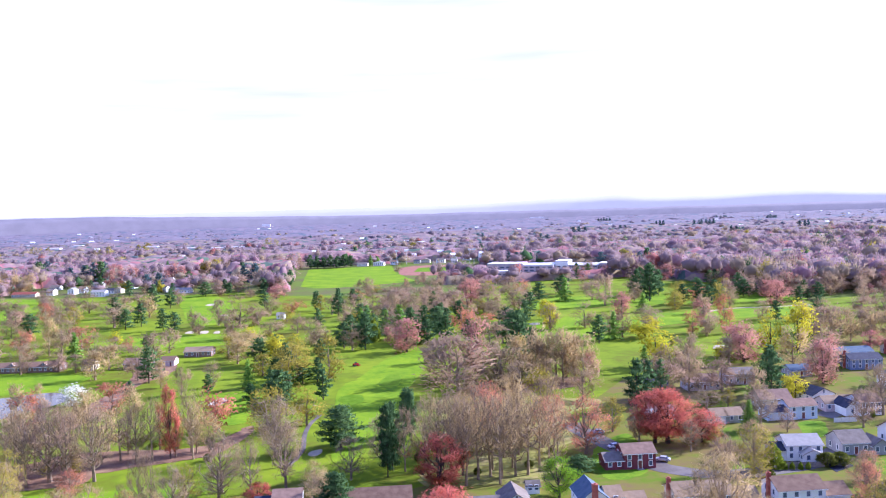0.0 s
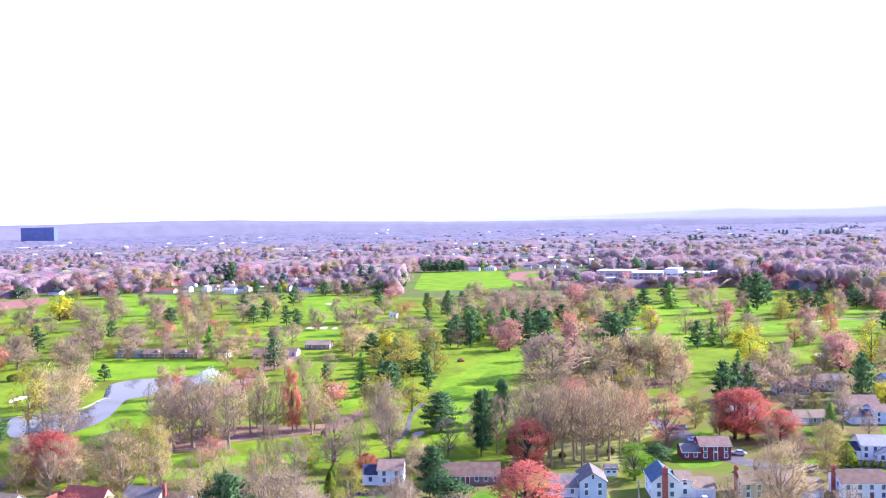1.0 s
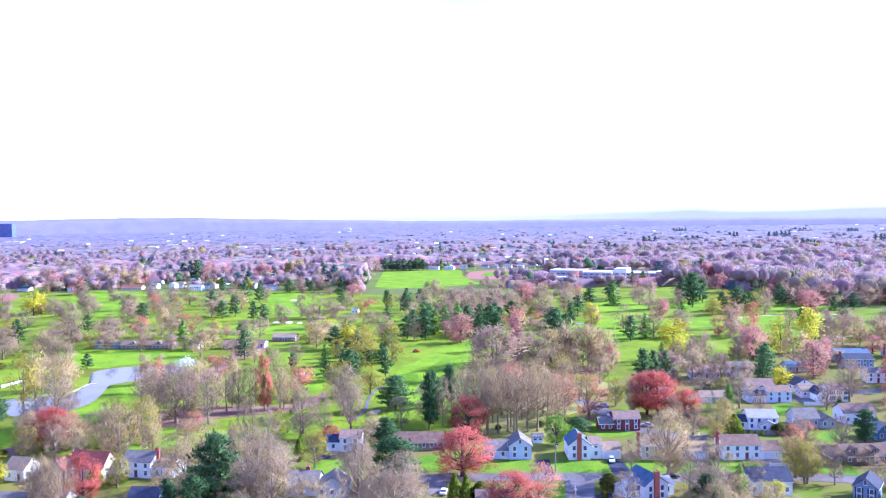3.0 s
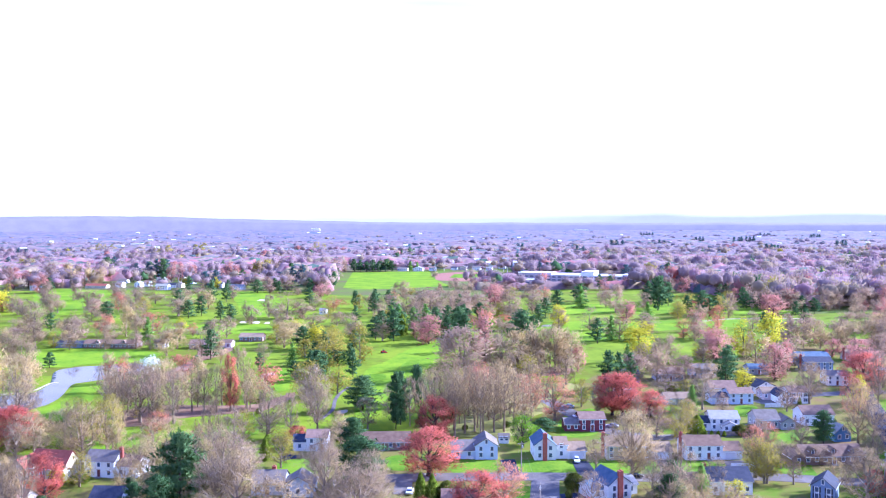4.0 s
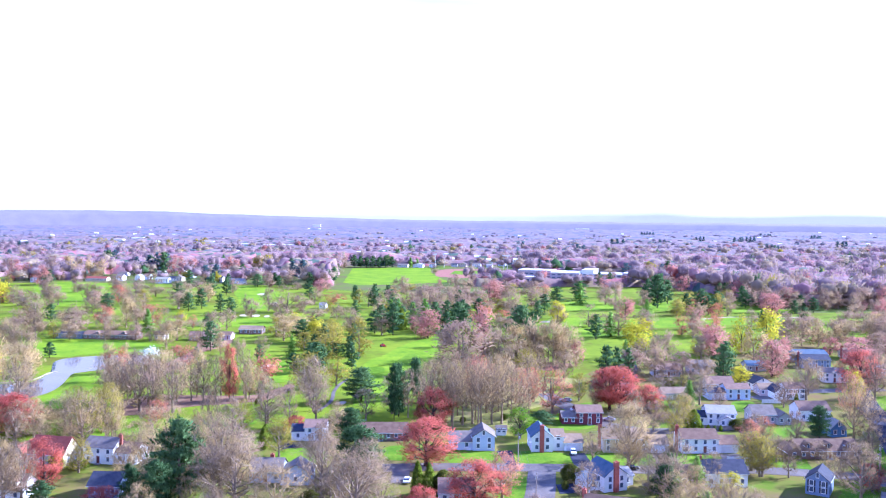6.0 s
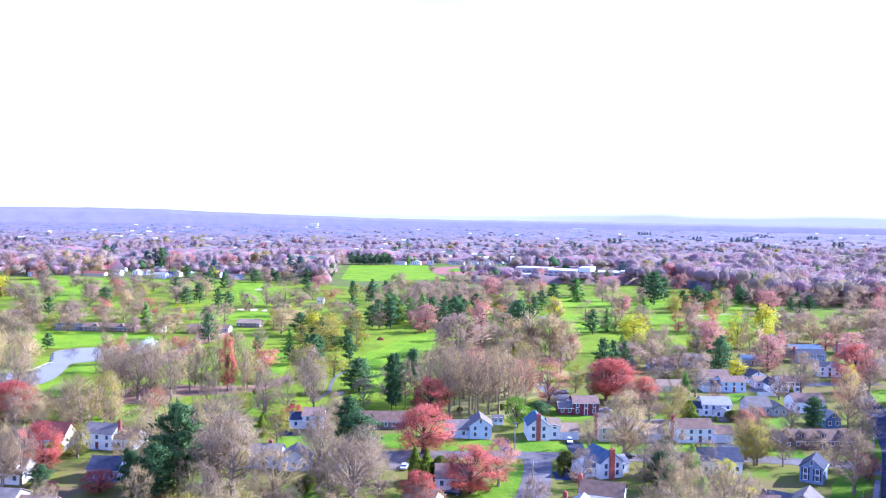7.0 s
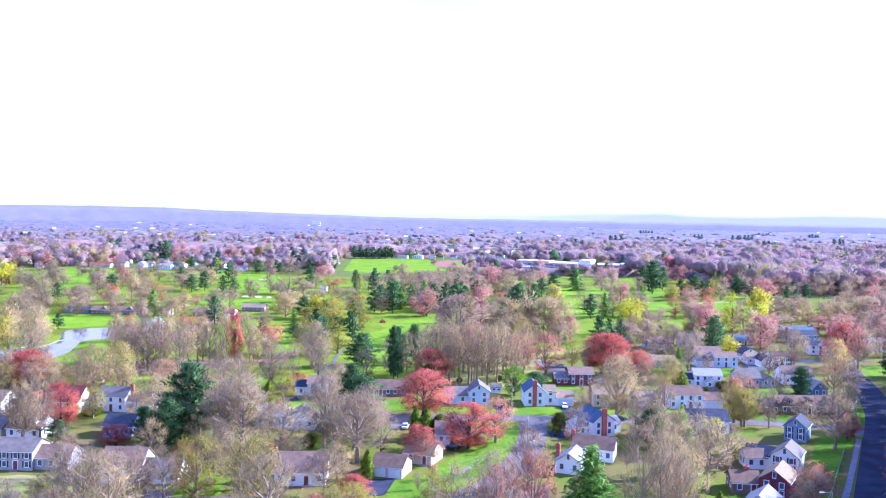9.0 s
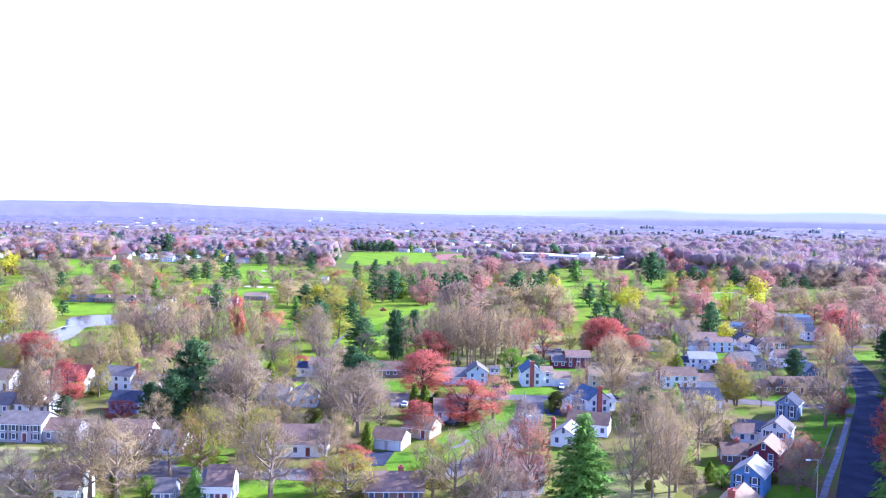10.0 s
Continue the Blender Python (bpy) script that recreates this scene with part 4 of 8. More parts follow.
ribbon("road", ((55.2, 236.5), (53, 227.2), (48.6, 209.6), (42.1, 191), (33.1, 174.4), (21.9, 161.6), (9, 157.3), (-4.5, 159), (-18.2, 161.5), (-29.4, 162.8), (-46.4, 163), (-71.1, 162.4), (-89.2, 161.6)), 8, "asphalt", 0.055, "grey curving side street")
ribbon("road", ((226.1, 355.7), (204.6, 312.2), (190.1, 277.6), (172.5, 242.2), (160.9, 222.8), (147.9, 203.5), (135.4, 184.8), (122.3, 165.4), (111.6, 149.3), (98.8, 129.6)), 9.5, "fresh_asphalt", 0.06, "dark blue-grey through road")
ribbon("pavement", ((143.9, 207.6), (136.1, 196.3), (125.6, 180.9), (115.1, 165.7), (104.7, 151.1), (97.3, 140.4), (91.7, 132.4)), 1.4, "concrete", 0.12, "pale concrete pavement beside the through road")
ribbon("road", ((78.3, 338.3), (81.1, 320.1), (82.9, 310.7), (87.8, 291.7), (90.1, 283.8), (101.8, 275.5), (116.9, 275.5), (134.1, 279.7), (150.4, 290.5), (165.8, 292.3)), 7.5, "asphalt", 0.05, "grey residential street behind the houses")
ribbon("road", ((163.4, 323.7), (187, 335.2), (204.5, 337.7), (230.1, 339.3)), 7.5, "asphalt", 0.052, "grey residential street between houses")
sheet("driveway", ((66.5, 249.7), (71.6, 249.9), (70.7, 236), (65, 236.4)), "fresh_asphalt", 0.075, "asphalt driveway leading to a house", curved=False)
sheet("driveway", ((92.8, 248.1), (98.1, 248.2), (95.8, 235.4), (90.6, 235.2)), "asphalt", 0.0767, "asphalt driveway leading to a house", curved=False)
sheet("driveway", ((44.2, 253.8), (49.2, 254), (47.8, 237.7), (45.1, 237.9)), "fresh_asphalt", 0.0784, "asphalt driveway leading to a house", curved=False)
sheet("driveway", ((113.9, 245.6), (120.3, 245.6), (116.4, 232.6), (110.8, 232.6)), "asphalt", 0.0801, "asphalt driveway leading to a house", curved=False)
sheet("driveway", ((55.4, 219.7), (63.3, 221), (64.1, 212.6), (54.8, 212.2)), "fresh_asphalt", 0.0818, "asphalt driveway leading to a house", curved=False)
sheet("driveway", ((2.2, 177.1), (9.7, 177.8), (6.7, 166.2), (3.2, 165.5)), "fresh_asphalt", 0.0835, "asphalt driveway leading to a house", curved=False)
sheet("driveway", ((-25.3, 265.7), (-20.6, 269.3), (-19.4, 262.7), (-23, 260.4)), "fresh_asphalt", 0.0852, "asphalt driveway leading to a house", curved=False)
sheet("driveway", ((10.6, 235), (15.8, 235.7), (14.5, 223.7), (9.6, 224.1)), "asphalt", 0.0869, "asphalt driveway leading to a house", curved=False)
sheet("driveway", ((133.5, 276.9), (140, 279.2), (140.1, 273.4), (132.4, 269.9)), "fresh_asphalt", 0.0886, "asphalt driveway leading to a house", curved=False)
sheet("driveway", ((-46.3, 173.4), (-40.3, 171.4), (-39.5, 163.1), (-45.7, 164.9)), "asphalt", 0.0903, "asphalt driveway leading to a house", curved=False)
sheet("lawn", ((49.9, 252.7), (65.4, 250.3), (64.9, 237.1), (49, 238.7)), "lawn", 0.0063, "bright green front lawn")
sheet("lawn", ((72.2, 250.3), (90.9, 249), (90.3, 236.3), (70.8, 236.4)), "lawn", 0.008, "bright green front lawn")
sheet("lawn", ((29.2, 254.2), (43.2, 253.1), (43.5, 242.4), (29.2, 241.2)), "lawn", 0.0097, "bright green front lawn")
sheet("lawn", ((97.6, 246.8), (108.2, 246), (112.3, 242.1), (109.7, 233.1), (95.1, 234.6)), "lawn", 0.0114, "bright green front lawn")
sheet("lawn", ((32.2, 201.6), (39.3, 211.4), (48.8, 228), (46.2, 213.9), (40.8, 201.4), (34.8, 194.5), (30.7, 194.7)), "lawn", 0.0131, "bright green front lawn")
sheet("lawn", ((8.4, 176.2), (13.9, 177), (23.6, 192.1), (36.8, 211.2), (47.1, 232.7), (46.7, 217.8), (41.5, 198.5), (32.9, 182.3), (21.2, 167.5), (9.1, 160.4), (7.3, 165.5)), "lawn", 0.0148, "bright green front lawn")
sheet("lawn", ((79.1, 309.6), (93.4, 320.1), (85.3, 285.2), (72.3, 278.3), (73.2, 295.8)), "lawn", 0.0165, "bright green front lawn")
sheet("lawn", ((147, 274.6), (155.7, 277.1), (151, 268.4), (143.3, 266)), "lawn", 0.0182, "bright green front lawn")
sheet("lawn", ((129.9, 237.3), (136.8, 236.8), (134.1, 227), (125.5, 228.7)), "lawn", 0.0199, "bright green front lawn")
sheet("lawn", ((151.4, 318.3), (159.6, 317.7), (151.5, 302.9), (145.5, 303.3)), "lawn", 0.0216, "bright green front lawn")
sheet("lawn", ((166.7, 247.6), (175.4, 249.3), (167.4, 235.4), (154.4, 226)), "lawn", 0.0233, "bright green front lawn")
sheet("lawn", ((136.8, 207.7), (142.7, 208.9), (136, 198.8), (131.4, 197.7)), "lawn", 0.025, "bright green front lawn")
sheet("lawn", ((89.9, 147.9), (97.8, 147.6), (94.6, 140), (86.1, 140.3)), "lawn", 0.0267, "bright green front lawn")
sheet("lawn", ((-23.9, 156.4), (-12, 155.1), (-10.8, 145.2), (-22.3, 145.7)), "lawn", 0.0284, "bright green front lawn")
sheet("lawn", ((-14.8, 205.3), (-8.8, 205.1), (-8.3, 195.8), (-13.4, 194.9)), "lawn", 0.0301, "bright green front lawn")
sheet("lawn", ((-23.6, 259.2), (-11.2, 260.8), (-9.8, 246.3), (-23.8, 247.4)), "lawn", 0.0318, "bright green front lawn")
sheet("lawn", ((8.6, 259.4), (16.6, 261.4), (16.4, 246.7), (9.7, 247.2)), "lawn", 0.0335, "bright green front lawn")
sheet("lawn", ((129.4, 242.8), (140.1, 242.6), (132.7, 229.5), (125.4, 232.8)), "lawn", 0.0352, "bright green front lawn")
sheet("lawn", ((216.6, 323.7), (233.1, 326.8), (221.8, 309.6), (204.9, 301.6)), "lawn", 0.0369, "bright green front lawn")
sheet("lawn", ((-41.7, 173.2), (-31.4, 176.4), (-29.9, 167.6), (-38.9, 164.7)), "lawn", 0.0386, "bright green front lawn")
sheet("lawn", ((141, 208), (134, 197.5), (123.5, 182), (113, 167), (102, 151.5), (97, 155), (104, 165), (113, 178), (120, 190), (128, 203), (135, 211)), "lawn", 0.0403, "shaded lawn between houses and pavement")
sheet("leaf_litter", ((-88.1, 180.2), (-74.2, 183.5), (-61.6, 179.3), (-44.5, 168.2), (-45.3, 152.9), (-62.3, 150.9), (-78.6, 149)), "dry", 0.0521, "dry straw-coloured garden ground")
sheet("leaf_litter", ((46, 152), (58.6, 160.9), (71, 160.4), (62.5, 137.5), (42.1, 135.9)), "dry", 0.0538, "dry straw-coloured garden ground")
house(58.5, 252.1, -3.8, 7.5, 10, 5.4, 3.2, "front", "white", "steel", "white front-gabled house with a red brick chimney", right=((3.9, 7.5, 5.0, 2.0, 1.5, 'room', 'tan'), (5.8, 8, 2.8, 2.2, 1.0, 'garage', 'tan')), stack='front', door=False)
house(40.2, 254.6, -4.4, 7.8, 9, 5, 2.8, "front", "pale_blue", "grey", "pale blue gabled house with a long low wing", left=((7.4, 8, 2.9, 2.8, 0.8, 'room', 'grey'),), stack=None, door=False)
house(48.9, 272.6, -5.2, 3.3, 3, 2.2, 1.2, "side", "white", "grey", "small white garden shed with a pitched roof", door=False, name='shed', category='shed')
house(83, 285.3, -3.8, 9.1, 8, 5, 2.2, "side", "maroon", "mauve", "dark red two-storey house under a grey-brown roof", left=((5.2, 7, 2.7, 1.8, 0.4, 'room', 'grey'),))
house(84.8, 249.5, -4.9, 14.0, 9, 5, 2.6, "side", "cream", "tan", "cream two-storey house behind a large bare tree", right=((6.6, 8, 2.8, 2.4, 0.5, 'garage', 'tan'),), stack='left')
house(70.4, 213.2, 16.0, 8.0, 9.5, 5, 3.2, "front", "white", "steel", "white gabled house with a blue-grey roof and brick chimney", left=((3.6, 7, 3.0, 2.0, 2.5, 'room', 'steel'),), right=((4.0, 6, 3.0, 1.8, 3.0, 'room', 'pale'),), stack='front', door=False)
house(108.3, 247.2, -3.9, 11.7, 9, 5.2, 2.6, "side", "white", "brown", "white colonial house with a brown roof and chimney", right=((6.4, 8, 3.0, 2.3, 0.3, 'garage', 'brown'),), stack='left')
house(102.2, 214.4, -4.4, 11.7, 9, 4.4, 3.2, "side", "white", "navy", "white house with a dark navy shingle roof", left=((7.5, 8, 2.9, 2.8, 0.5, 'room', 'brown'),), stack='left')
house(146.3, 238.6, -2.7, 19.3, 9, 2.8, 3, "side", "brown", "brown", "long low brick house with three roof dormers", left=((4.2, 7, 2.7, 2.0, -1.0, 'gable', 'mauve'),), dormers=3)
house(123.8, 206.2, -38.0, 6.6, 8, 4.8, 2.8, "front", "slate_blue", "navy", "slate blue gabled house with dark shutters", door=False, shutters=True)
house(105.5, 177.4, -38.0, 7.2, 8.5, 4.9, 2.8, "front", "white", "grey", "white gabled house with dark shutters beside the through road", left=((6.5, 7, 3.4, 2.2, 1.5, 'room', 'navy'),), door=False, shutters=True)
house(93.5, 159.1, -38.0, 7.2, 9, 4.9, 2.8, "front", "maroon", "tan", "dark maroon gabled house with tan roof", door=False)
house(81.6, 142.3, -38.0, 7.2, 8.5, 5, 2.8, "front", "blue", "pale", "blue gabled house with dark shutters and pale roof", door=False, shutters=True)
house(70.1, 123.8, -38.0, 7.2, 8.5, 4.9, 2.8, "front", "cream", "tan", "tan gabled house with a brick chimney", stack='front', door=False)
house(89, 162.9, -12.0, 6.2, 7, 2.8, 2.2, "side", "brown", "brown", "low brown brick house behind gabled houses", stack='mid')
house(100.3, 181.4, -9.1, 5.1, 6, 3, 2, "side", "white", "mauve", "small white garage house with dark windows", door=False)
house(130.2, 281, -9.6, 10.1, 9, 5, 2.4, "side", "white", "pale", "white two-storey house with a pale grey roof", left=((3.6, 7, 3.0, 2.0, 0.5, 'room', 'navy'),))
house(130.9, 277.9, -9.3, 6.2, 4, 2.7, 1.6, "front", "white", "pale", "white gabled porch extension", door=False, name='porch', category='porch')
house(155.6, 322.1, -3.5, 9.9, 8, 5, 2, "side", "pale_blue", "mauve", "light blue two-storey house with a carport", left=((7.4, 7, 2.9, 1.8, 0.3, 'garage', 'navy'),))
house(175.7, 341.4, 6.4, 10.8, 9, 3, 2.8, "front", "white", "navy", "white gabled house with a dark roof", door=False)
house(179.6, 320.5, -4.1, 8.3, 9, 5.2, 2.2, "side", "white", "mauve", "white colonial house with dark shutters", left=((4.6, 8, 3.2, 2.6, 0.4, 'gable', 'navy'),), shutters=True)
house(147.2, 282.5, -4.2, 8.2, 9, 3.6, 3.2, "side", "grey", "grey", "grey-roofed house with a white gabled porch", right=((5.2, 7, 2.8, 2.2, -1.5, 'gable', 'grey'),))
house(167.9, 285.3, -4.0, 11.4, 9, 4.6, 3, "side", "white", "mauve", "white house with bright gable beside a pine")
house(164.1, 263.4, 1.8, 6.3, 9, 3.4, 3, "front", "blue", "pale", "blue gabled house with a pale roof", door=False)
house(233.8, 405.8, -3.4, 17.0, 9, 5, 2.2, "side", "slate_blue", "steel", "slate blue house with a blue-grey roof", stack='right')
house(216, 354.1, -12.6, 9.6, 9, 5, 2.2, "side", "white", "grey", "white two-storey house with grey roof")
house(267.5, 413.9, -3.4, 18.7, 9, 3.4, 2.8, "side", "cream", "tan", "cream house with a broad tan roof", stack='left')
house(132.1, 323.6, -3.0, 5.7, 7, 2.8, 2.2, "side", "sage", "tan", "sage green garage with tan roof", left=((5, 7, 2.8, 2.2, 0, 'garage', 'tan'),), door=False)
house(144.6, 371.4, -3.5, 13.1, 9, 3.6, 2.8, "side", "pink", "mauve", "low pink-grey house with a mauve roof")
house(193.4, 383.5, -3.7, 9.3, 8, 3, 2.2, "side", "grey", "steel", "grey house with a blue-grey roof")
house(155, 337.8, -6.1, 11.3, 9, 3.6, 3, "side", "cream", "mauve", "cream house under a mauve-brown roof")
house(163.2, 377.4, -7.1, 11.4, 9, 4.6, 2.4, "side", "pink", "grey", "pale pink two-storey house among bare trees")
house(125.2, 370.2, -7.0, 7.4, 9, 4, 2, "side", "blue", "navy", "dark blue house beside tall pines")
house(110.9, 334.4, -11.6, 9.0, 8, 2.9, 1.6, "side", "white", "pale", "white low house with a pale flat-pitched roof", door=False)
house(174.6, 328.1, -6.2, 12.9, 8, 2.9, 2.4, "side", "pink", "tan", "pink-grey low house with a tan roof")
house(227.4, 389.6, -7.8, 13.9, 9, 5, 2.4, "side", "slate_blue", "navy", "slate blue two-storey house near woods", stack='left')
house(-13.6, 269.4, -4.1, 6.9, 8, 5, 2.2, "side", "white", "mauve", "white two-storey house with a navy side wing", left=((4.4, 7, 3.2, 2.0, 0.5, 'room', 'navy'),))
house(7.9, 268.6, -3.8, 17.9, 9, 2.8, 2.8, "side", "brown", "brown", "long low brown ranch house")
house(-24.8, 226.8, -4.5, 8.9, 9, 3.4, 3, "side", "pale_blue", "grey", "grey-roofed house with white gabled bay", right=((8.5, 8, 3.4, 3.0, -2.0, 'gable', 'grey'),), stack='mid')
house(-12.5, 173.4, -2.0, 11.7, 9, 3.4, 4.2, "side", "white", "mauve", "white cape house with a steep mauve roof", stack='left', dormers=0)
house(7.5, 178.8, -22.0, 7.6, 7.5, 2.8, 2.4, "side", "pink", "brown", "detached two-door garage with a brown roof", door=False, name='garage', category='garage', bays=2)
house(15.5, 189.1, -27.3, 7.4, 8, 2.8, 2.8, "side", "cream", "tan", "cream low house behind a red maple")
house(26.1, 205.9, -5.0, 9.1, 8, 3.2, 3.2, "side", "white", "mauve", "white cape house with a mauve roof behind maples")
house(60.6, 190.2, -24.0, 10.6, 8, 3.4, 2.8, "side", "white", "brown", "white house with a dark red-brown roof", stack='left')
house(51.6, 179.4, -28.0, 7.2, 8, 3.2, 2.5, "front", "white", "pale", "white gabled house with a pale roof and end chimney", stack='left', door=False)
house(35.9, 145.9, -2.4, 7.2, 8, 5.2, 2.6, "side", "white", "mauve", "white two-storey house behind bare trees")
house(31.4, 137, -3.1, 7.4, 8, 4.2, 3, "side", "white", "grey", "white house with grey roof among bare trees")
house(8, 140.6, -2.5, 11.6, 9, 2.9, 3, "side", "brown", "mauve", "dark brown brick house with white windows", stack='mid')
house(-82, 188.3, -8, 10.9, 8.5, 5.2, 2.6, "side", "grey", "grey", "grey colonial house with dark shutters", right=((8.2, 7, 3.2, 2.6, 1, 'room', 'mauve'),), shutters=True)
house(-53.5, 177, -8, 9.7, 9, 4.4, 4, "side", "white", "mauve", "white house with a large steep mauve roof", right=((8.5, 7, 3.0, 2.6, 0.5, 'room', 'grey'),))
house(-89.9, 216.4, -10, 9.6, 8, 3.2, 3.6, "side", "white", "mauve", "white cape house with mauve roof and dormers", dormers=2, stack=None)
house(-99.7, 216.8, -8, 8.4, 9, 3, 3, "side", "cream", "grey", "cream low house with a grey roof")
house(-90.4, 246.2, -16, 11.5, 8.5, 4.0, 5.0, "side", "cream", "red", "cream house with a large red roof", left=((4.6, 8, 4.2, 3.0, -1.5, 'gable', 'red'),))
house(-76, 248, -16, 9.6, 7.5, 5.4, 2.8, "side", "white", "grey", "white house with a grey roof and long porch", right=((6.5, 8, 3.6, 2.8, 1.0, 'room', 'mauve'),), stack='right')
house(-65.4, 217.1, -8, 8.0, 8, 3.4, 3, "side", "slate_blue", "navy", "blue house with a red gabled porch")
house(-54.9, 141, -7, 4.4, 8, 4.4, 4, "side", "white", "mauve", "white house with a steep mauve roof")
house(-37, 142, -3.3, 3.5, 6, 2.8, 2.2, "side", "grey", "grey", "grey low garage house beside a spruce", door=False)
house(-27.5, 141.6, -2.7, 4.3, 7, 4.4, 2.6, "side", "white", "grey", "white gabled house with grey roof")
house(-26.2, 141.5, -2.4, 4.8, 8, 4.4, 3.6, "side", "white", "mauve", "white cape house with bright gable")
house(-111.4, 248.3, -18, 6.8, 7, 3.8, 3.2, "side", "white", "tan", "white house with a tan roof beside the golf course")
house(-120.3, 238.9, -4.8, 5.9, 8, 3.6, 3, "side", "cream", "tan", "cream house half hidden by yellow shrubs")
house(250.8, 362.7, 1.2, 9.5, 9, 5, 2.4, "side", "white", "grey", "white two-storey house across the through road")
house(-146.3, 500, -7.7, 31.3, 10, 2.9, 2.2, "side", "brown", "brown", "long brown maintenance shed with a brown roof", dormers=2, name='maintenance_shed', category='shed', door=False)
house(-171.1, 505.1, -7.8, 16.2, 9, 3, 1, "side", "slate_blue", "navy", "dark blue open-fronted storage shed", name='storage_shed', category='shed', door=False)
house(-93.2, 492.7, -8.0, 12.9, 9, 3, 2.4, "side", "brown", "mauve", "low brown golf building with brown roof")
house(-117.1, 496, -8.0, 5.8, 8, 3.2, 2.4, "side", "cream", "brown", "cream gabled golf building")
house(-79.4, 496.8, -7.7, 6.8, 8, 2.8, 2, "side", "pink", "brown", "small pinkish golf building with a brown roof")
house(-67.7, 520.2, -8.5, 14.3, 9, 3, 2.2, "side", "brown", "tan", "low brown golf building with tan roof")
house(-30.2, 664.5, -10.0, 5.2, 6, 3, 2, "side", "white", "pale", "small white golf shelter", door=False, name='shelter', category='shelter')
house(-281.9, 1012.9, -14.3, 10.5, 9, 3.2, 2.4, "side", "white", "grey", "distant white house with a grey roof among trees", door=False, ends=False)
house(-247.3, 948.4, -13.3, 7.4, 9, 5, 2.4, "front", "white", "pale", "distant white house with a pale roof among trees", door=False, ends=False)
house(-240.8, 960.2, -13.1, 6.2, 9, 5, 2.4, "side", "pale_blue", "mauve", "distant pale blue house with a mauve roof among trees", door=False, ends=False)
house(-409.4, 946.9, -12.6, 13.7, 9, 3.2, 2.4, "side", "white", "navy", "distant white house with a navy roof among trees", door=False, ends=False)
house(-386.2, 980.9, -13.0, 11.6, 9, 5, 2.4, "front", "cream", "grey", "distant cream house with a grey roof among trees", door=False, ends=False)
house(-267.2, 947.8, -13.3, 7.4, 9, 5, 2.4, "side", "white", "grey", "distant white house with a grey roof among trees", door=False, ends=False)
house(-288.5, 937.1, -12.8, 24.3, 9, 3.2, 2.4, "side", "cream", "red", "distant cream house with a red roof among trees", door=False, ends=False)
house(-346.4, 920.4, -12.8, 10.9, 9, 5, 2.4, "front", "pale_blue", "mauve", "distant pale blue house with a mauve roof among trees", door=False, ends=False)
house(-243.8, 1034, -14.2, 10.6, 9, 3.2, 2.4, "side", "white", "grey", "distant white house with a grey roof among trees", door=False, ends=False)
house(-219.6, 1043.8, -14.8, 9.4, 9, 5, 2.4, "front", "white", "pale", "distant white house with a pale roof among trees", door=False, ends=False)
house(-199.5, 992.5, -13.7, 8.9, 9, 5, 2.4, "side", "pale_blue", "mauve", "distant pale blue house with a mauve roof among trees", door=False, ends=False)
house(-208.2, 939.2, -13.3, 9.6, 9, 3.2, 2.4, "side", "white", "navy", "distant white house with a navy roof among trees", door=False, ends=False)
house(-200.1, 937.3, -12.9, 7.2, 9, 5, 2.4, "front", "cream", "grey", "distant cream house with a grey roof among trees", door=False, ends=False)
house(-167.8, 1046.7, -14.3, 5.3, 9, 5, 2.4, "side", "white", "grey", "distant white house with a grey roof among trees", door=False, ends=False)
house(-135.7, 909.5, -13.1, 19.4, 9, 3.2, 2.4, "side", "white", "pale", "distant white house with a pale roof among trees", door=False, ends=False)
house(-159.2, 1096.1, -14.6, 4.8, 9, 5, 2.4, "front", "pale_blue", "mauve", "distant pale blue house with a mauve roof among trees", door=False, ends=False)
house(-153.4, 926.3, -14.0, 3.7, 9, 5, 2.4, "side", "white", "navy", "distant white house with a navy roof among trees", door=False, ends=False)
house(-71.5, 975.5, -14.0, 3.7, 9, 3.2, 2.4, "side", "cream", "grey", "distant cream house with a grey roof among trees", door=False, ends=False)
house(-105.8, 999, -15.2, 5.0, 9, 5, 2.4, "front", "white", "grey", "distant white house with a grey roof among trees", door=False, ends=False)
house(-212.4, 909.8, -12.9, 13.9, 9, 5, 2.4, "side", "white", "pale", "distant white house with a pale roof among trees", door=False, ends=False)
house(-115.9, 1203.7, -16.7, 12.2, 9, 3.2, 2.4, "side", "pale_blue", "mauve", "distant pale blue house with a mauve roof among trees", door=False, ends=False)
house(-214.2, 1075.7, -14.8, 5.5, 9, 5, 2.4, "front", "white", "navy", "distant white house with a navy roof among trees", door=False, ends=False)
house(58.9, 1204.4, -17.3, 14.8, 9, 3.2, 2.4, "side", "white", "grey", "distant white house with a grey roof among trees", door=False, ends=False)
house(80.7, 1197.6, -17.3, 16.1, 9, 5, 2.4, "front", "white", "pale", "distant white house with a pale roof among trees", door=False, ends=False)
house(102, 1204.8, -17.2, 8.8, 9, 5, 2.4, "side", "pale_blue", "mauve", "distant pale blue house with a mauve roof among trees", door=False, ends=False)
house(135.2, 1218.1, -17.8, 8.8, 9, 3.2, 2.4, "side", "white", "navy", "distant white house with a navy roof among trees", door=False, ends=False)
house(147.1, 1214.2, -18.0, 13.3, 9, 5, 2.4, "front", "cream", "grey", "distant cream house with a grey roof among trees", door=False, ends=False)
house(167.2, 1207.8, -17.5, 11.6, 9, 5, 2.4, "side", "white", "grey", "distant white house with a grey roof among trees", door=False, ends=False)
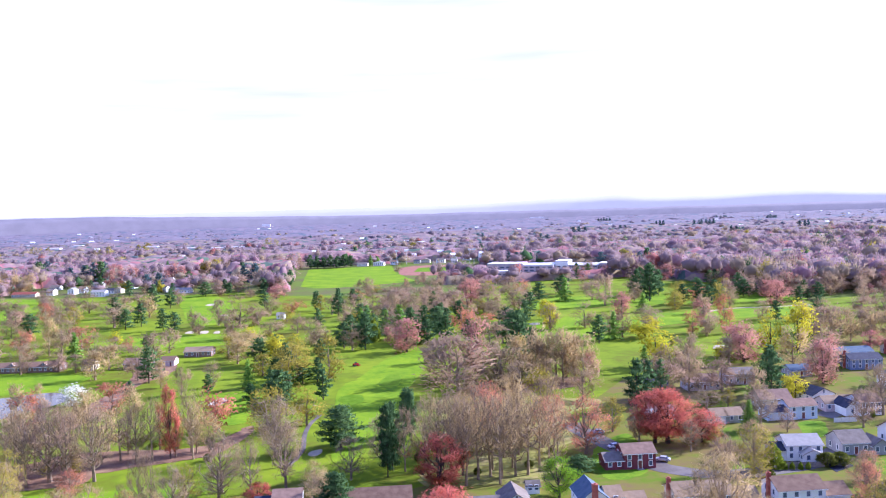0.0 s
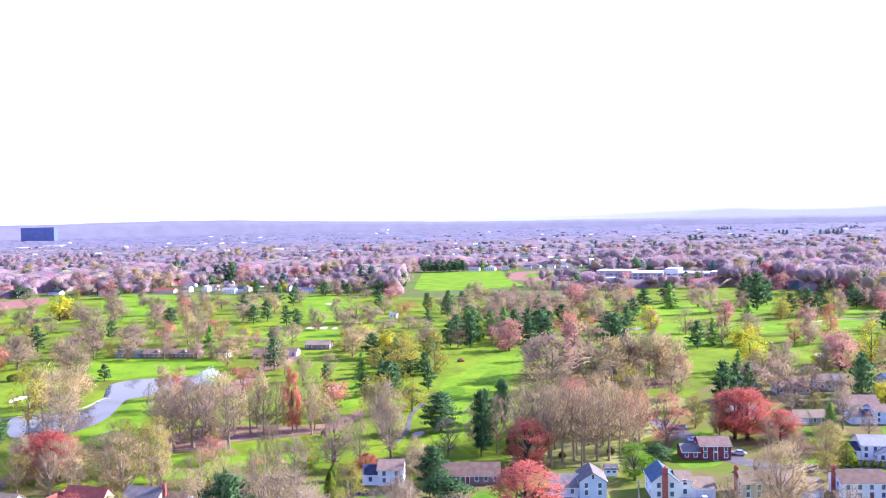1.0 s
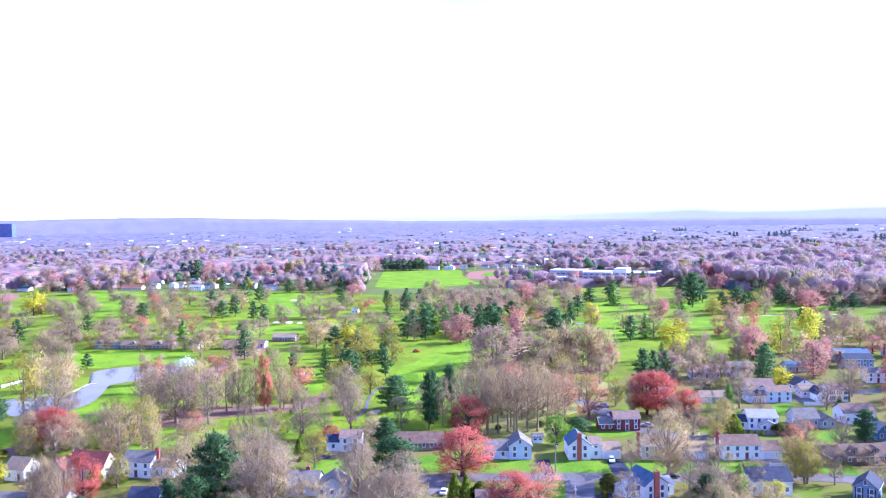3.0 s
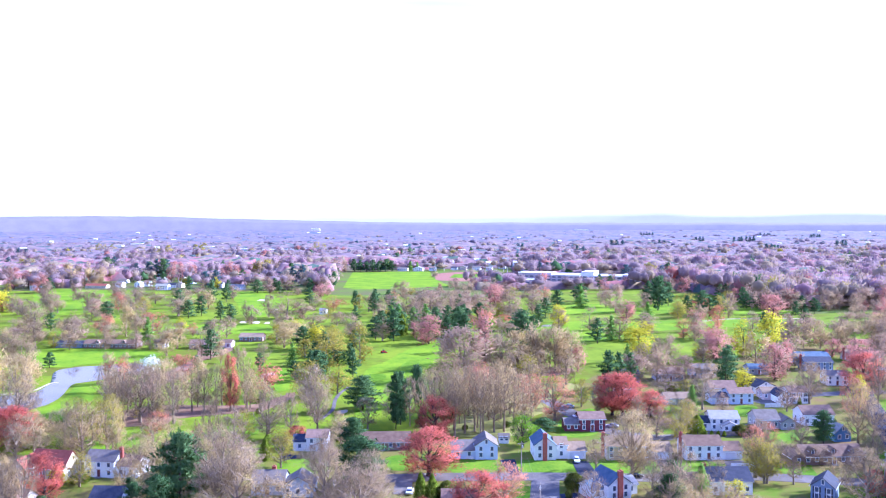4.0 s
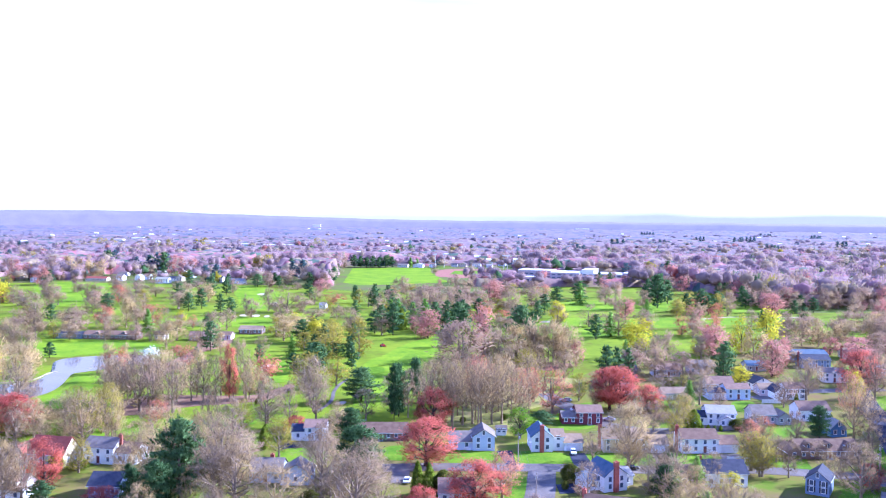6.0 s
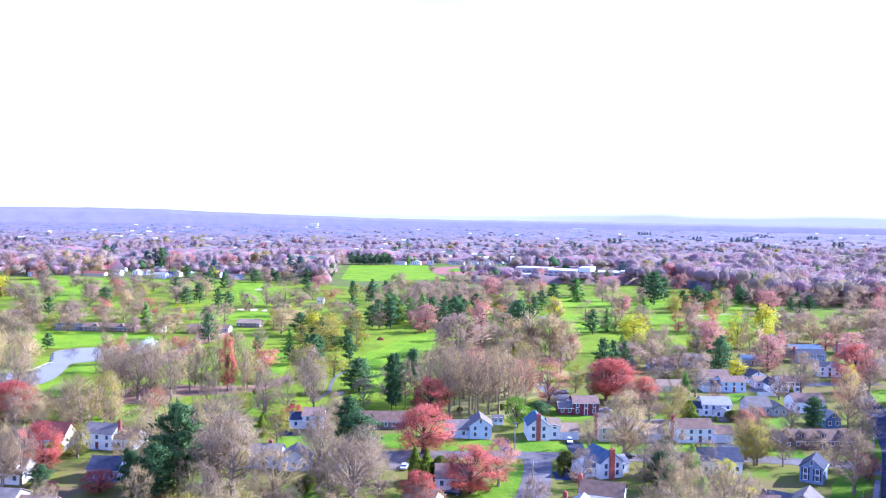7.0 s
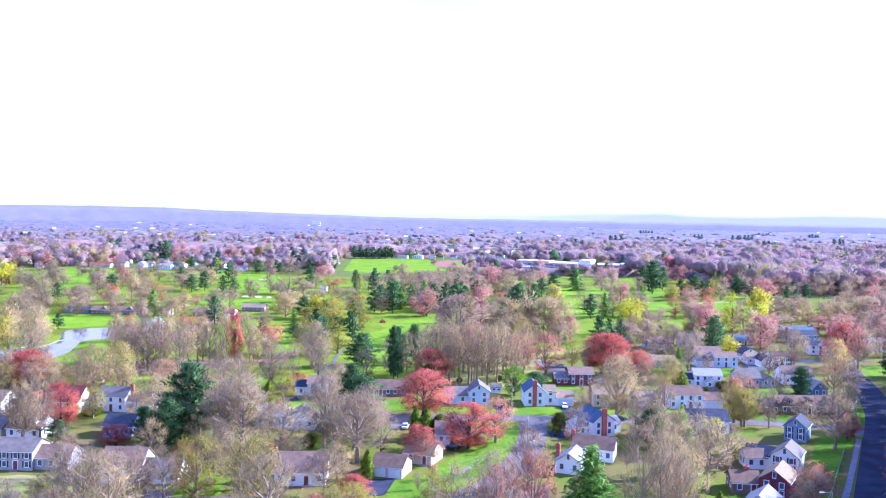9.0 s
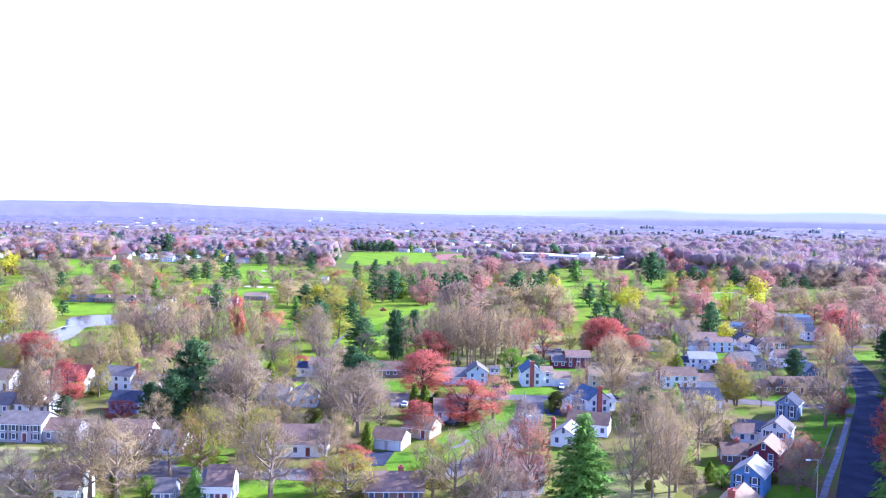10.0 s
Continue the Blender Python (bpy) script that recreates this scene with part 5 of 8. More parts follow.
house(185.2, 1202, -17.6, 8.6, 9, 3.2, 2.4, "side", "white", "pale", "distant white house with a pale roof among trees", door=False, ends=False)
house(210.9, 1243.2, -18.7, 11.8, 9, 5, 2.4, "front", "pale_blue", "mauve", "distant pale blue house with a mauve roof among trees", door=False, ends=False)
house(322.8, 1231.4, -18.9, 8.7, 9, 5, 2.4, "side", "white", "navy", "distant white house with a navy roof among trees", door=False, ends=False)
house(701.8, 2067.9, -31.5, 19.3, 9, 3.2, 2.4, "side", "white", "grey", "distant white house with a grey roof among trees", door=False, ends=False)
house(770.3, 2199.6, -33.5, 15.6, 9, 5, 2.4, "front", "white", "pale", "distant white house with a pale roof among trees", door=False, ends=False)
house(540.1, 1510.3, -23.3, 10.3, 9, 5, 2.4, "side", "pale_blue", "mauve", "distant pale blue house with a mauve roof among trees", door=False, ends=False)
house(695.5, 2249.3, -33.7, 16.2, 9, 3.2, 2.4, "side", "white", "navy", "distant white house with a navy roof among trees", door=False, ends=False)
house(1039.4, 2211.1, -35.9, 19.8, 9, 5, 2.4, "front", "cream", "grey", "distant cream house with a grey roof among trees", door=False, ends=False)
car(67.9, 249.4, -100, "car_white", "white sedan parked on a dark driveway")
car(83.5, 306.4, 10, "car_white", "white van parked on a driveway")
car(83.7, 322.8, 160, "car_silver", "silver car parked at the kerb")
car(80.9, 232, 0, "car_dark", "dark car parked along the street")
car(140.4, 277.7, 5, "car_dark", "dark car parked by a driveway")
car(91.8, 290.4, 150, "car_silver", "silver car parked in the back street")
car(14.3, 224.7, 80, "car_white", "white car parked on a driveway")
car(61.8, 212.2, 80, "car_white", "white car beside a blue-roofed house")
car(25.5, 201.8, 160, "car_dark", "dark car parked beside a white cape house")
pole(45.6, 199.6, 10, 80, True)
pole(48.6, 240.3, 9.5, 5)
pole(142.2, 207.6, 11, 80, True)
pole(150.4, 219.5, 10, 80)
pole(-52.5, 157.5, 10, 0)
street_lamp(93.5, 136.1, 9.5, 180)
fence(((112.8, 237.6), (120.9, 236.9)), 1.7, "trim", "white board fence behind a house")
fence(((131.9, 195.2), (123.5, 183.1), (111.5, 165.8), (101.1, 151.2)), 1.2, "pale_metal", "low grey metal fence along the pavement")
fence(((162.4, 315.5), (170.2, 314.7)), 1.6, "trim", "white board fence between gardens")
fence(((122.1, 276.4), (132.2, 274.5)), 1.5, "pole_wood", "brown board fence behind arborvitae")
fence(((-180.3, 392.1), (-176.1, 407.6)), 1.3, "trim", "low white boards beside the pond")
fence(((171.3, 340.7), (179.6, 340.2)), 1.5, "trim", "white board fence in front of a house")
fence(((28.3, 258.1), (36.3, 255)), 0.9, "trim", "low white fence before a pale blue house")
pole(43.9, 189.6, 7.6, 40, True)
pole(21.4, 163.8, 7.6, 40)
wires(43.9, 189.6, 21.4, 163.8, 7.6)
wires(43.9, 189.6, 48.6, 240.3, 7.6)
ribbon("footpath", ((23.9, 180), (26.4, 182.8), (28.6, 186.6)), 1.3, "concrete", 0.1, "pale concrete footpath across a lawn")

# ---- single trees ----
grove("yellow", ((98.8, 204.7, 7.1, 7.6), (-85, 240.1, 3.9, 5.8), (-86.3, 242.2, 4.2, 5.8), (25.5, 289.6, 3.3, 2.2), (196.8, 307.3, 13.8, 6.9), (206.2, 320.8, 8.3, 8.3), (173.8, 360.1, 6.1, 9.2), (184.4, 435.8, 7.1, 9.4), (-25.3, 482.4, 13.6, 11.9), (173.3, 501.2, 11.6, 20), (-18.4, 525.6, 8.8, 10), (-27.3, 526.9, 8.8, 10.1), (-44.9, 577.2, 6.9, 9.6),))
grove("yellow", ((142.3, 579, 12.5, 12.5), (143.7, 594.7, 12.7, 12.7), (-293.4, 697.4, 20.2, 20), (-156.3, 927.1, 12.1, 11),))
grove("pine", ((133.7, 155.5, 25.2, 12.9), (131.9, 162.5, 24.9, 12.8), (139.3, 169.2, 24.8, 12.7), (147.6, 176.4, 24.6, 12.6), (146.2, 184.5, 24.3, 12.5), (155.7, 192.9, 24.3, 12.4), (-48.5, 202.4, 14.2, 8.6), (165.7, 202.7, 23.9, 12.3), (-54.7, 205, 11.5, 7), (-45, 212.5, 22.1, 14.2), (163.8, 213, 23.5, 12.1), (85.6, 215.7, 9.9, 7.3), (175.9, 224, 23.4, 12), (-60.7, 224.5, 7, 4.6), (190.3, 236, 23.1, 11.8),))
grove("pine", ((189.7, 249.5, 22.6, 11.6), (155.1, 260.1, 11.8, 8.2), (202.5, 265.3, 22.1, 11.5), (-1.8, 267.2, 11.6, 9.2), (221.1, 281.8, 21.8, 11.3), (65.4, 285.5, 5.2, 10), (13.3, 295.6, 21, 6), (214.1, 297.8, 13.2, 9.2), (221.2, 300.4, 21.2, 11.2), (15.2, 301.6, 20, 7.5), (-150.2, 322.2, 10.9, 9.4), (-158.1, 323.7, 14.2, 9.5), (1.4, 328.2, 13.8, 15.2), (23.9, 330.8, 16.7, 5.4), (23.4, 337.8, 15.9, 7.3), (108.2, 350.4, 18.5, 9.5), (114.3, 354.4, 16.8, 7.7), (165, 358.2, 17.5, 10.7), (121.7, 360.7, 15.6, 6.8), (-20.1, 390.7, 14.4, 10.8),))
grove("pine", ((-30.8, 393.2, 9.3, 6.3), (-3.3, 398.4, 12.5, 8.3), (-17.6, 401.6, 11.7, 6.4), (-24, 409.3, 11.4, 8.3), (-50.3, 421.7, 8.7, 5.1), (-81.7, 422.9, 7.7, 4.6), (88.9, 424.1, 21.1, 8), (-11.7, 433.2, 7.9, 9.5), (-5.3, 434.1, 10.8, 7.3), (-157.8, 437.5, 8, 6.4), (-23.8, 443.4, 10.8, 7.6), (-80.4, 455.2, 16.2, 10.9), (-18.8, 457.3, 12.6, 6.8), (-20.2, 470.4, 12.8, 8.3), (-3.7, 479.6, 12.2, 7), (-32.9, 483.1, 14, 11.8), (-25.6, 489.9, 14.1, 8.4), (9.4, 521.1, 14.6, 11), (78.6, 522.2, 12.6, 10.2),))
grove("pine", ((55.4, 524.1, 13.6, 10), (51, 526.9, 13.2, 8.2), (67.3, 531.9, 14.9, 11.8), (112.4, 532.9, 12.8, 8.5), (49.9, 533, 13.3, 11.3), (20.8, 533.2, 12.6, 8.2), (271.1, 534.7, 12.8, 8.2), (-235, 535.3, 15.4, 11.7), (65.2, 540.5, 15, 9.2), (307.6, 548.2, 12.9, 10.8), (108.5, 552.8, 14.6, 17.5), (66.8, 559.5, 16.1, 11.8), (45.3, 569.7, 14.5, 10.1), (21.2, 576.2, 14.3, 11.4),))
grove("pine", ((125.7, 578.4, 14.7, 10.7), (67.4, 582.1, 12.5, 8.2), (85.5, 591.3, 15.6, 11.2), (74.2, 593.7, 14.2, 11.2), (23.2, 595.5, 16, 12.1), (-3.6, 607.6, 12.7, 7.9), (268.5, 617.4, 14.9, 11.4), (262.2, 618.5, 19.4, 9.8),))
grove("pine", ((142, 628.6, 14.9, 11.8), (-187.7, 637.7, 14.7, 12.3), (259.4, 639.4, 14.6, 11.9), (288.4, 640.8, 14.4, 11.6), (356.3, 641.7, 13.3, 8.8), (-131.4, 648.9, 14.2, 11.7), (-123.8, 661.5, 16, 10.2), (344.4, 662.8, 12.8, 8.9), (10.8, 664.1, 17.4, 10.5), (320.5, 664.5, 13.6, 12.3),))
grove("pine", ((335.7, 677.2, 11.4, 8.2), (327.4, 685.4, 16.9, 10), (389.1, 692.3, 16, 9.8), (395.9, 706, 11.3, 5.9), (-4.7, 707.7, 15.1, 8.8), (263.2, 708.4, 25.5, 13.1), (259.8, 717.8, 21.6, 11.4), (23.8, 718, 14.6, 10.6), (253.3, 719.2, 14.7, 8.6),))
grove("pine", ((-153, 719.3, 16.1, 11.7), (360, 733.8, 13.9, 9.3), (-44.9, 735.9, 15.8, 8.7), (357.3, 750.3, 12.2, 6.9), (337.5, 753.3, 13.9, 10.5), (346.8, 760.3, 14.3, 10.9), (375, 763.7, 12.6, 7.3), (382.2, 772.5, 15.5, 11.3), (406.3, 785.1, 16.6, 9.4), (393.2, 787.9, 15.5, 11.7), (336.7, 831.4, 12.5, 8.7),))
grove("pine", ((356.3, 832.5, 12.5, 7.8), (-53.4, 865.8, 15.5, 10.5), (253.3, 866.1, 12.5, 7.9), (323.4, 867.4, 10.6, 7.8), (-84.7, 872, 11.4, 8.9), (-137.9, 880.8, 12.8, 6.8), (271.7, 888.5, 14.5, 7.7), (-328.2, 889.4, 12.3, 8), (-91.2, 890.4, 13.3, 8.9), (260.7, 891.7, 14.9, 9.3), (-322.7, 896.8, 15.1, 11.4), (-180.8, 898.6, 15.7, 8.7), (-35.5, 898.8, 16, 17.1), (324.3, 899.5, 13.3, 7.8), (330.7, 908.6, 12.5, 8.8), (-38.1, 911.7, 10.1, 5.9), (-419.7, 912.8, 10.7, 12.9), (345.6, 912.8, 26.3, 17.5), (-431.6, 915.4, 12.9, 17.2), (-30.4, 929.1, 15.8, 11.8), (338.5, 932.7, 12.9, 9.4),))
grove("pine", ((346.5, 937.2, 12.7, 7.8), (-31.6, 945.1, 13.6, 10.6), (-87, 948.9, 10.2, 5.4), (360.5, 951.9, 13.6, 10.5), (369.6, 954.2, 12.6, 8.1), (-334.4, 955.5, 12.4, 13.5), (-30.7, 957.2, 15.5, 11.6), (373.8, 964.8, 13.8, 7.8), (366.8, 967.8, 10.4, 7.4), (-294, 979.1, 10.2, 7.5), (-50.2, 987.2, 13.8, 9), (-239.2, 994.5, 10.7, 5.8), (-232.4, 1004.6, 14.4, 8.1), (-60.1, 1008.7, 14.5, 9.7), (-268.8, 1009.1, 11.2, 8), (-141, 1009.4, 15.3, 11.4), (-123.2, 1020.8, 10.6, 7.9), (-525.1, 1047.3, 14.4, 10.2), (-33.3, 1050.2, 12.4, 7.8), (-185.9, 1051.4, 13.7, 20), (-70.4, 1054.5, 17.5, 12.5), (-29.2, 1058.5, 13.9, 7.6),))
grove("pine", ((-88.3, 1059.3, 20.1, 15.1), (-246.5, 1067.2, 27, 17.7), (-327.1, 1079.1, 11.1, 6.2), (-97.8, 1083, 15.4, 9.3), (-287.9, 1088.1, 10.4, 6.1), (-354.5, 1103.1, 12.5, 9.2), (-408.5, 1103.5, 13.2, 9.1), (-273.4, 1109, 21, 15.7), (-535.2, 1114.3, 14.1, 10.9), (-269, 1118.7, 14.2, 11), (-312.8, 1119.6, 21.2, 15.9), (-329.9, 1124.2, 26.5, 18.6), (-475.8, 1127, 21.2, 15.9), (-557.2, 1133.3, 13.3, 10.1), (-416.6, 1150.6, 11, 7), (-214.3, 1152, 15.3, 10.5), (23.7, 1183.5, 14.1, 10.1), (15.3, 1186.1, 13.3, 10.2), (6.9, 1188.6, 14.1, 10.2), (42.9, 1189.6, 16.1, 13.7), (-1.6, 1191.2, 13.6, 10.2), (-150.3, 1192, 14.1, 8.7),))
grove("pine", ((34.1, 1192.3, 17.8, 13.7), (-10.2, 1193.8, 14.2, 10.2), (-28.9, 1194, 14.7, 10), (25.3, 1195, 15.4, 13.8), (16.4, 1197.7, 17, 13.8), (7.5, 1200.5, 14.6, 13.8), (37.3, 1201.9, 18.6, 14.3), (-1.5, 1203.2, 16.3, 13.9), (-10.4, 1206, 18, 13.9), (269.3, 1223.7, 14.6, 17.6), (306.4, 1237, 13.3, 17.8), (-368.4, 1261.8, 14.5, 8), (-594.7, 1262.6, 16, 8.4), (-522.6, 1263.3, 11.8, 7.3), (-94.2, 1286.5, 14.1, 7.4), (-319.8, 1294.5, 13.1, 8.6), (-263.9, 1297.9, 14.4, 10.9), (-542.7, 1307.8, 18.5, 20), (-293.4, 1341.8, 10.7, 8.2), (-530.6, 1386.8, 13.5, 7.8),))
grove("red", ((116.4, 131.5, 25.8, 13.2), (127, 147, 25.4, 13), (-0.3, 163.2, 5.5, 8.4), (141, 165.4, 25, 12.8), (108, 165.9, 5.3, 5.8), (157.3, 188.7, 24.3, 12.5), (16.1, 194, 8.5, 9.8), (30.2, 202.9, 12.1, 16.3), (-74.9, 208, 3.3, 4.3), (140.8, 208.4, 7.3, 7.7), (-63.5, 209, 5.4, 9.5), (176.3, 217.9, 23.6, 12.1), (-83.1, 225.1, 13.5, 11.9), (20.7, 239.7, 13.9, 19.1), (203.9, 257.1, 22.5, 11.6), (-21.3, 282.4, 5.2, 8.6), (-113.4, 282.7, 13, 15.1), (26.3, 283.1, 14, 15.8), (-119.9, 297.2, 9.9, 12.4), (-123.5, 302.6, 8.4, 14.4), (100.8, 307.1, 15.8, 19.9),))
grove("red", ((-50.7, 329.9, 22.2, 7), (250.2, 352, 16.4, 16.9), (231.1, 359.1, 19, 19.2), (194.3, 370, 16.6, 15.1), (284.7, 408.5, 17.3, 17.4), (65.7, 430.3, 26.6, 14.5), (191.3, 431.3, 15.8, 21.9), (-230.4, 473.9, 13.4, 14.9), (44.4, 525.1, 13.8, 22),))
grove("red", ((355.6, 532.4, 19, 13.6), (223.5, 534.6, 15.5, 12.9), (354.3, 540.1, 10.8, 8.4), (191, 582, 16.8, 15.8), (315.3, 608.9, 16.2, 20.2), (412.5, 643.5, 8, 5.8), (434.4, 649.6, 19.8, 14.9), (442.5, 650.6, 8.6, 5.9), (356.7, 663.3, 12.4, 8.4), (366.5, 686.1, 10.9, 7.9), (379.3, 688.7, 12.8, 11), (-216.8, 698, 10.7, 12.4),))
grove("red", ((114.6, 704.7, 19.4, 16.9), (368, 708, 11.4, 7.3), (334, 715.8, 13.3, 9.8), (401.1, 725.4, 9.2, 6.7), (407.7, 732.5, 24.7, 17.7), (392.2, 745.2, 9.3, 6.2), (363.5, 745.2, 10.7, 9.4), (385.5, 753.2, 12.6, 10.5), (410.9, 765.1, 10.7, 7), (-38.7, 808.8, 12.5, 16.9), (415.5, 809.9, 10.4, 8.6), (255.4, 854.8, 12.3, 15.4),))
grove("red", ((163.6, 863.2, 7.9, 5.4), (343.7, 871.6, 13.6, 18.9), (83.4, 876.6, 7.8, 6.5), (137.2, 879.7, 8.2, 5.9), (245.3, 883.3, 10.8, 8.4), (133.1, 884.2, 10.6, 12.7), (290.5, 893.1, 11.1, 10.7), (376.2, 895.5, 10.9, 9.5), (-86.6, 915.2, 10.3, 6.9), (-42.9, 918.9, 12.7, 9.3), (376.7, 936.1, 10.2, 8), (-40.7, 939.2, 9.8, 7.6), (360.2, 940.7, 10.1, 8.3), (-348.7, 945.8, 15.6, 15.6), (-363.3, 949.1, 19, 20), (413.9, 964.2, 11.7, 8.9), (-304.9, 975.2, 12.5, 10.7), (-120.8, 976.9, 11.4, 8.1), (-296.5, 1018.3, 12.3, 7.9), (-420.3, 1037.4, 8.4, 5.7), (-350.8, 1063.8, 8.6, 7.6), (-452.2, 1066.9, 9.3, 6.4),))
grove("red", ((-326.4, 1098, 11.1, 7.6), (-179.9, 1099.9, 11.9, 7.9), (-223.1, 1113.5, 18.4, 20), (-245.4, 1119.6, 19.9, 20), (-107.2, 1146.2, 8.8, 6), (-59.3, 1164.5, 11.6, 10.2), (-182.1, 1180.2, 15.4, 20), (-314.8, 1197.7, 17, 14.2), (-177, 1198.2, 11.7, 8.5), (-74.9, 1221.9, 9.5, 7.6), (-139.4, 1257.6, 12.5, 9.8), (-203, 1301.8, 11, 9.1),))
grove("bare", ((26.2, 124.5, 12.3, 8), (24.3, 126.5, 10.7, 6.4), (68.7, 138.5, 6.8, 5.4), (63.6, 138.7, 16.2, 8.1), (60.2, 138.9, 19.8, 9), (56.1, 139, 22.5, 10.3), (-64.1, 143.2, 9.9, 9.5), (45.6, 143.2, 12.7, 8.1), (-51, 143.3, 17.1, 14.3), (-46.6, 165, 9.8, 9.9), (14.3, 169.4, 4.2, 2.6), (78.2, 170.8, 12.2, 8.5), (-67.5, 180.5, 12, 8.9), (92.9, 180.9, 11.1, 9.7),))
grove("bare", ((-32.1, 185.1, 12, 7.8), (-15, 185.4, 7.8, 8.9), (90.2, 185.9, 11.4, 7.4), (-35.9, 189.3, 9.1, 7), (0.5, 191.2, 17.3, 18), (-5.3, 194.2, 12.9, 9.7), (6.4, 195.6, 11.3, 9.8), (-34.6, 198.1, 9.5, 8.4), (79.4, 200.4, 13.5, 13.5), (-29.4, 201.4, 17.9, 18.6), (-0.6, 202.4, 12.8, 12.8), (60.2, 204.9, 10.6, 8.8), (-8.5, 205.1, 21.6, 11.6), (0.9, 206.1, 14.4, 17.2), (-35.2, 206.3, 16.1, 13.1), (85.5, 210.7, 15.9, 13.9),))
grove("bare", ((3.3, 214.6, 15, 12.8), (-7.8, 216.9, 19.4, 10.1), (99.4, 218.1, 9.5, 7.1), (-90.4, 219, 13.3, 7.5), (-43.6, 219.1, 13.3, 9.2), (123.9, 221.5, 11.2, 7.2), (82.5, 221.9, 10.2, 8.4), (152.6, 233.3, 6.4, 10.2), (127.8, 236.3, 8.5, 7.5), (141.5, 238.8, 5.9, 10.3), (71.9, 241.7, 8.9, 7.8), (162.5, 242, 9.2, 7.8), (-38.8, 245.5, 9.6, 8.2), (129.5, 253.7, 10.8, 8.6), (170.6, 257, 15.3, 10.4), (-107.5, 268.6, 11.8, 8.7),))
grove("bare", ((-40.9, 273.6, 14, 8.8), (-46.3, 276.1, 17.8, 5.4), (-49.2, 276.4, 17.8, 6.1), (-23.1, 283.7, 16.8, 7.2), (-31.5, 285.5, 13.2, 12.6), (47.9, 287.8, 21.7, 10.85), (30.2, 289.4, 23.4, 11.7), (-14.5, 290.3, 18.4, 11.5), (34, 292.1, 21.7, 10.85), (3.1, 295.7, 11.7, 11.3), (122.8, 296.1, 8.6, 7.2), (103.7, 297.2, 9.9, 7), (18.6, 299.6, 18, 7.4), (-134.9, 311.1, 5.8, 10.2),))
grove("bare", ((34.2, 312, 19.3, 10.1), (41.9, 313, 19, 10.1), (-76.3, 313.7, 21.3, 10.65), (135.9, 314.5, 14.1, 12), (27.8, 316.2, 17.9, 10.2), (93.8, 316.2, 9.3, 7.7), (183.7, 320.2, 16.5, 14.6), (228.7, 325.8, 17.5, 15), (-60.5, 328.7, 17.2, 8.6), (-88.2, 335.1, 18.6, 11.1), (-92.2, 342.3, 13, 9), (131.4, 343.4, 7, 13), (94, 368.7, 15.9, 13.4),))
grove("bare", ((50.1, 375.6, 13, 13.6), (72.3, 378.1, 14.7, 16.1), (86.6, 388.6, 12.8, 12.2), (143.6, 401.4, 13, 16.2), (136.2, 402.3, 9.8, 13.6), (216.6, 403.6, 12.6, 20), (72.1, 407.2, 9.3, 21.9), (-156.3, 408.9, 14.9, 12.5), (91.3, 409.1, 19.6, 12.4), (96, 410.4, 18.8, 13.9), (87.3, 411.4, 18.3, 12.5), (100.8, 411.6, 19.1, 13.9), (104.9, 412.4, 16.7, 12.5), (159.9, 418.3, 14.7, 15.5),))
grove("bare", ((-177.1, 452.4, 14.6, 15.2), (309.8, 459.5, 14.7, 16.5), (-185.1, 460.7, 14, 13.5), (-86.4, 463.1, 15.6, 16.9),))
grove("bare", ((-217, 474.6, 11.6, 23.1), (324.8, 476.5, 14, 12.1), (323.9, 482.7, 14.4, 15.2), (-195.6, 485.4, 12.8, 14.2), (262.2, 486.1, 12, 13.4), (304.3, 494.2, 11.3, 12.5), (206.6, 495.5, 12.1, 12.1), (39.4, 500.9, 11.8, 12.9), (-236.6, 504.5, 11.1, 13.9), (-190.2, 505.4, 14.9, 14), (87.9, 509.9, 13.4, 15.2), (13.6, 514.7, 13.6, 14.1), (-118.3, 517.7, 15.2, 13.8), (159.5, 518.5, 13.2, 13.5), (348.9, 519.8, 12.7, 9.1), (-242.5, 521.3, 13.2, 12.2),))
grove("bare", ((-3.7, 522.1, 13.1, 14.1), (338.5, 523.1, 12.3, 8.3), (296.4, 527.9, 13.4, 12.1), (-113, 534.1, 10.6, 18.1), (-85, 538.3, 13.4, 13.5), (191.6, 539.7, 13, 17.9), (39.8, 542.6, 15.3, 16.1), (-6.5, 544.4, 13.7, 13.6), (268.1, 545, 12, 12.9), (-142.7, 545.1, 15.4, 14.5), (363.5, 549.1, 11.7, 8.4), (155.2, 549.3, 15.5, 15.5), (133.8, 549.4, 15.4, 13.6),))
grove("bare", ((-217.4, 549.8, 12.2, 18.6), (-182.7, 549.9, 13, 24.4), (-188, 562.6, 15.2, 13.9), (-286.3, 574.5, 10.8, 18.6), (-215.3, 576.8, 14.8, 14.6), (-174, 577, 12.3, 13.6), (247.4, 583.3, 12.7, 12.1), (-33.1, 585.8, 9.8, 21), (-148.8, 587.2, 14.2, 12.5), (-155.4, 591.6, 15.9, 15.6), (-294.6, 596.4, 14.9, 15.5), (112.7, 597, 12.5, 13.4), (91.6, 598.8, 14.3, 14.4),))
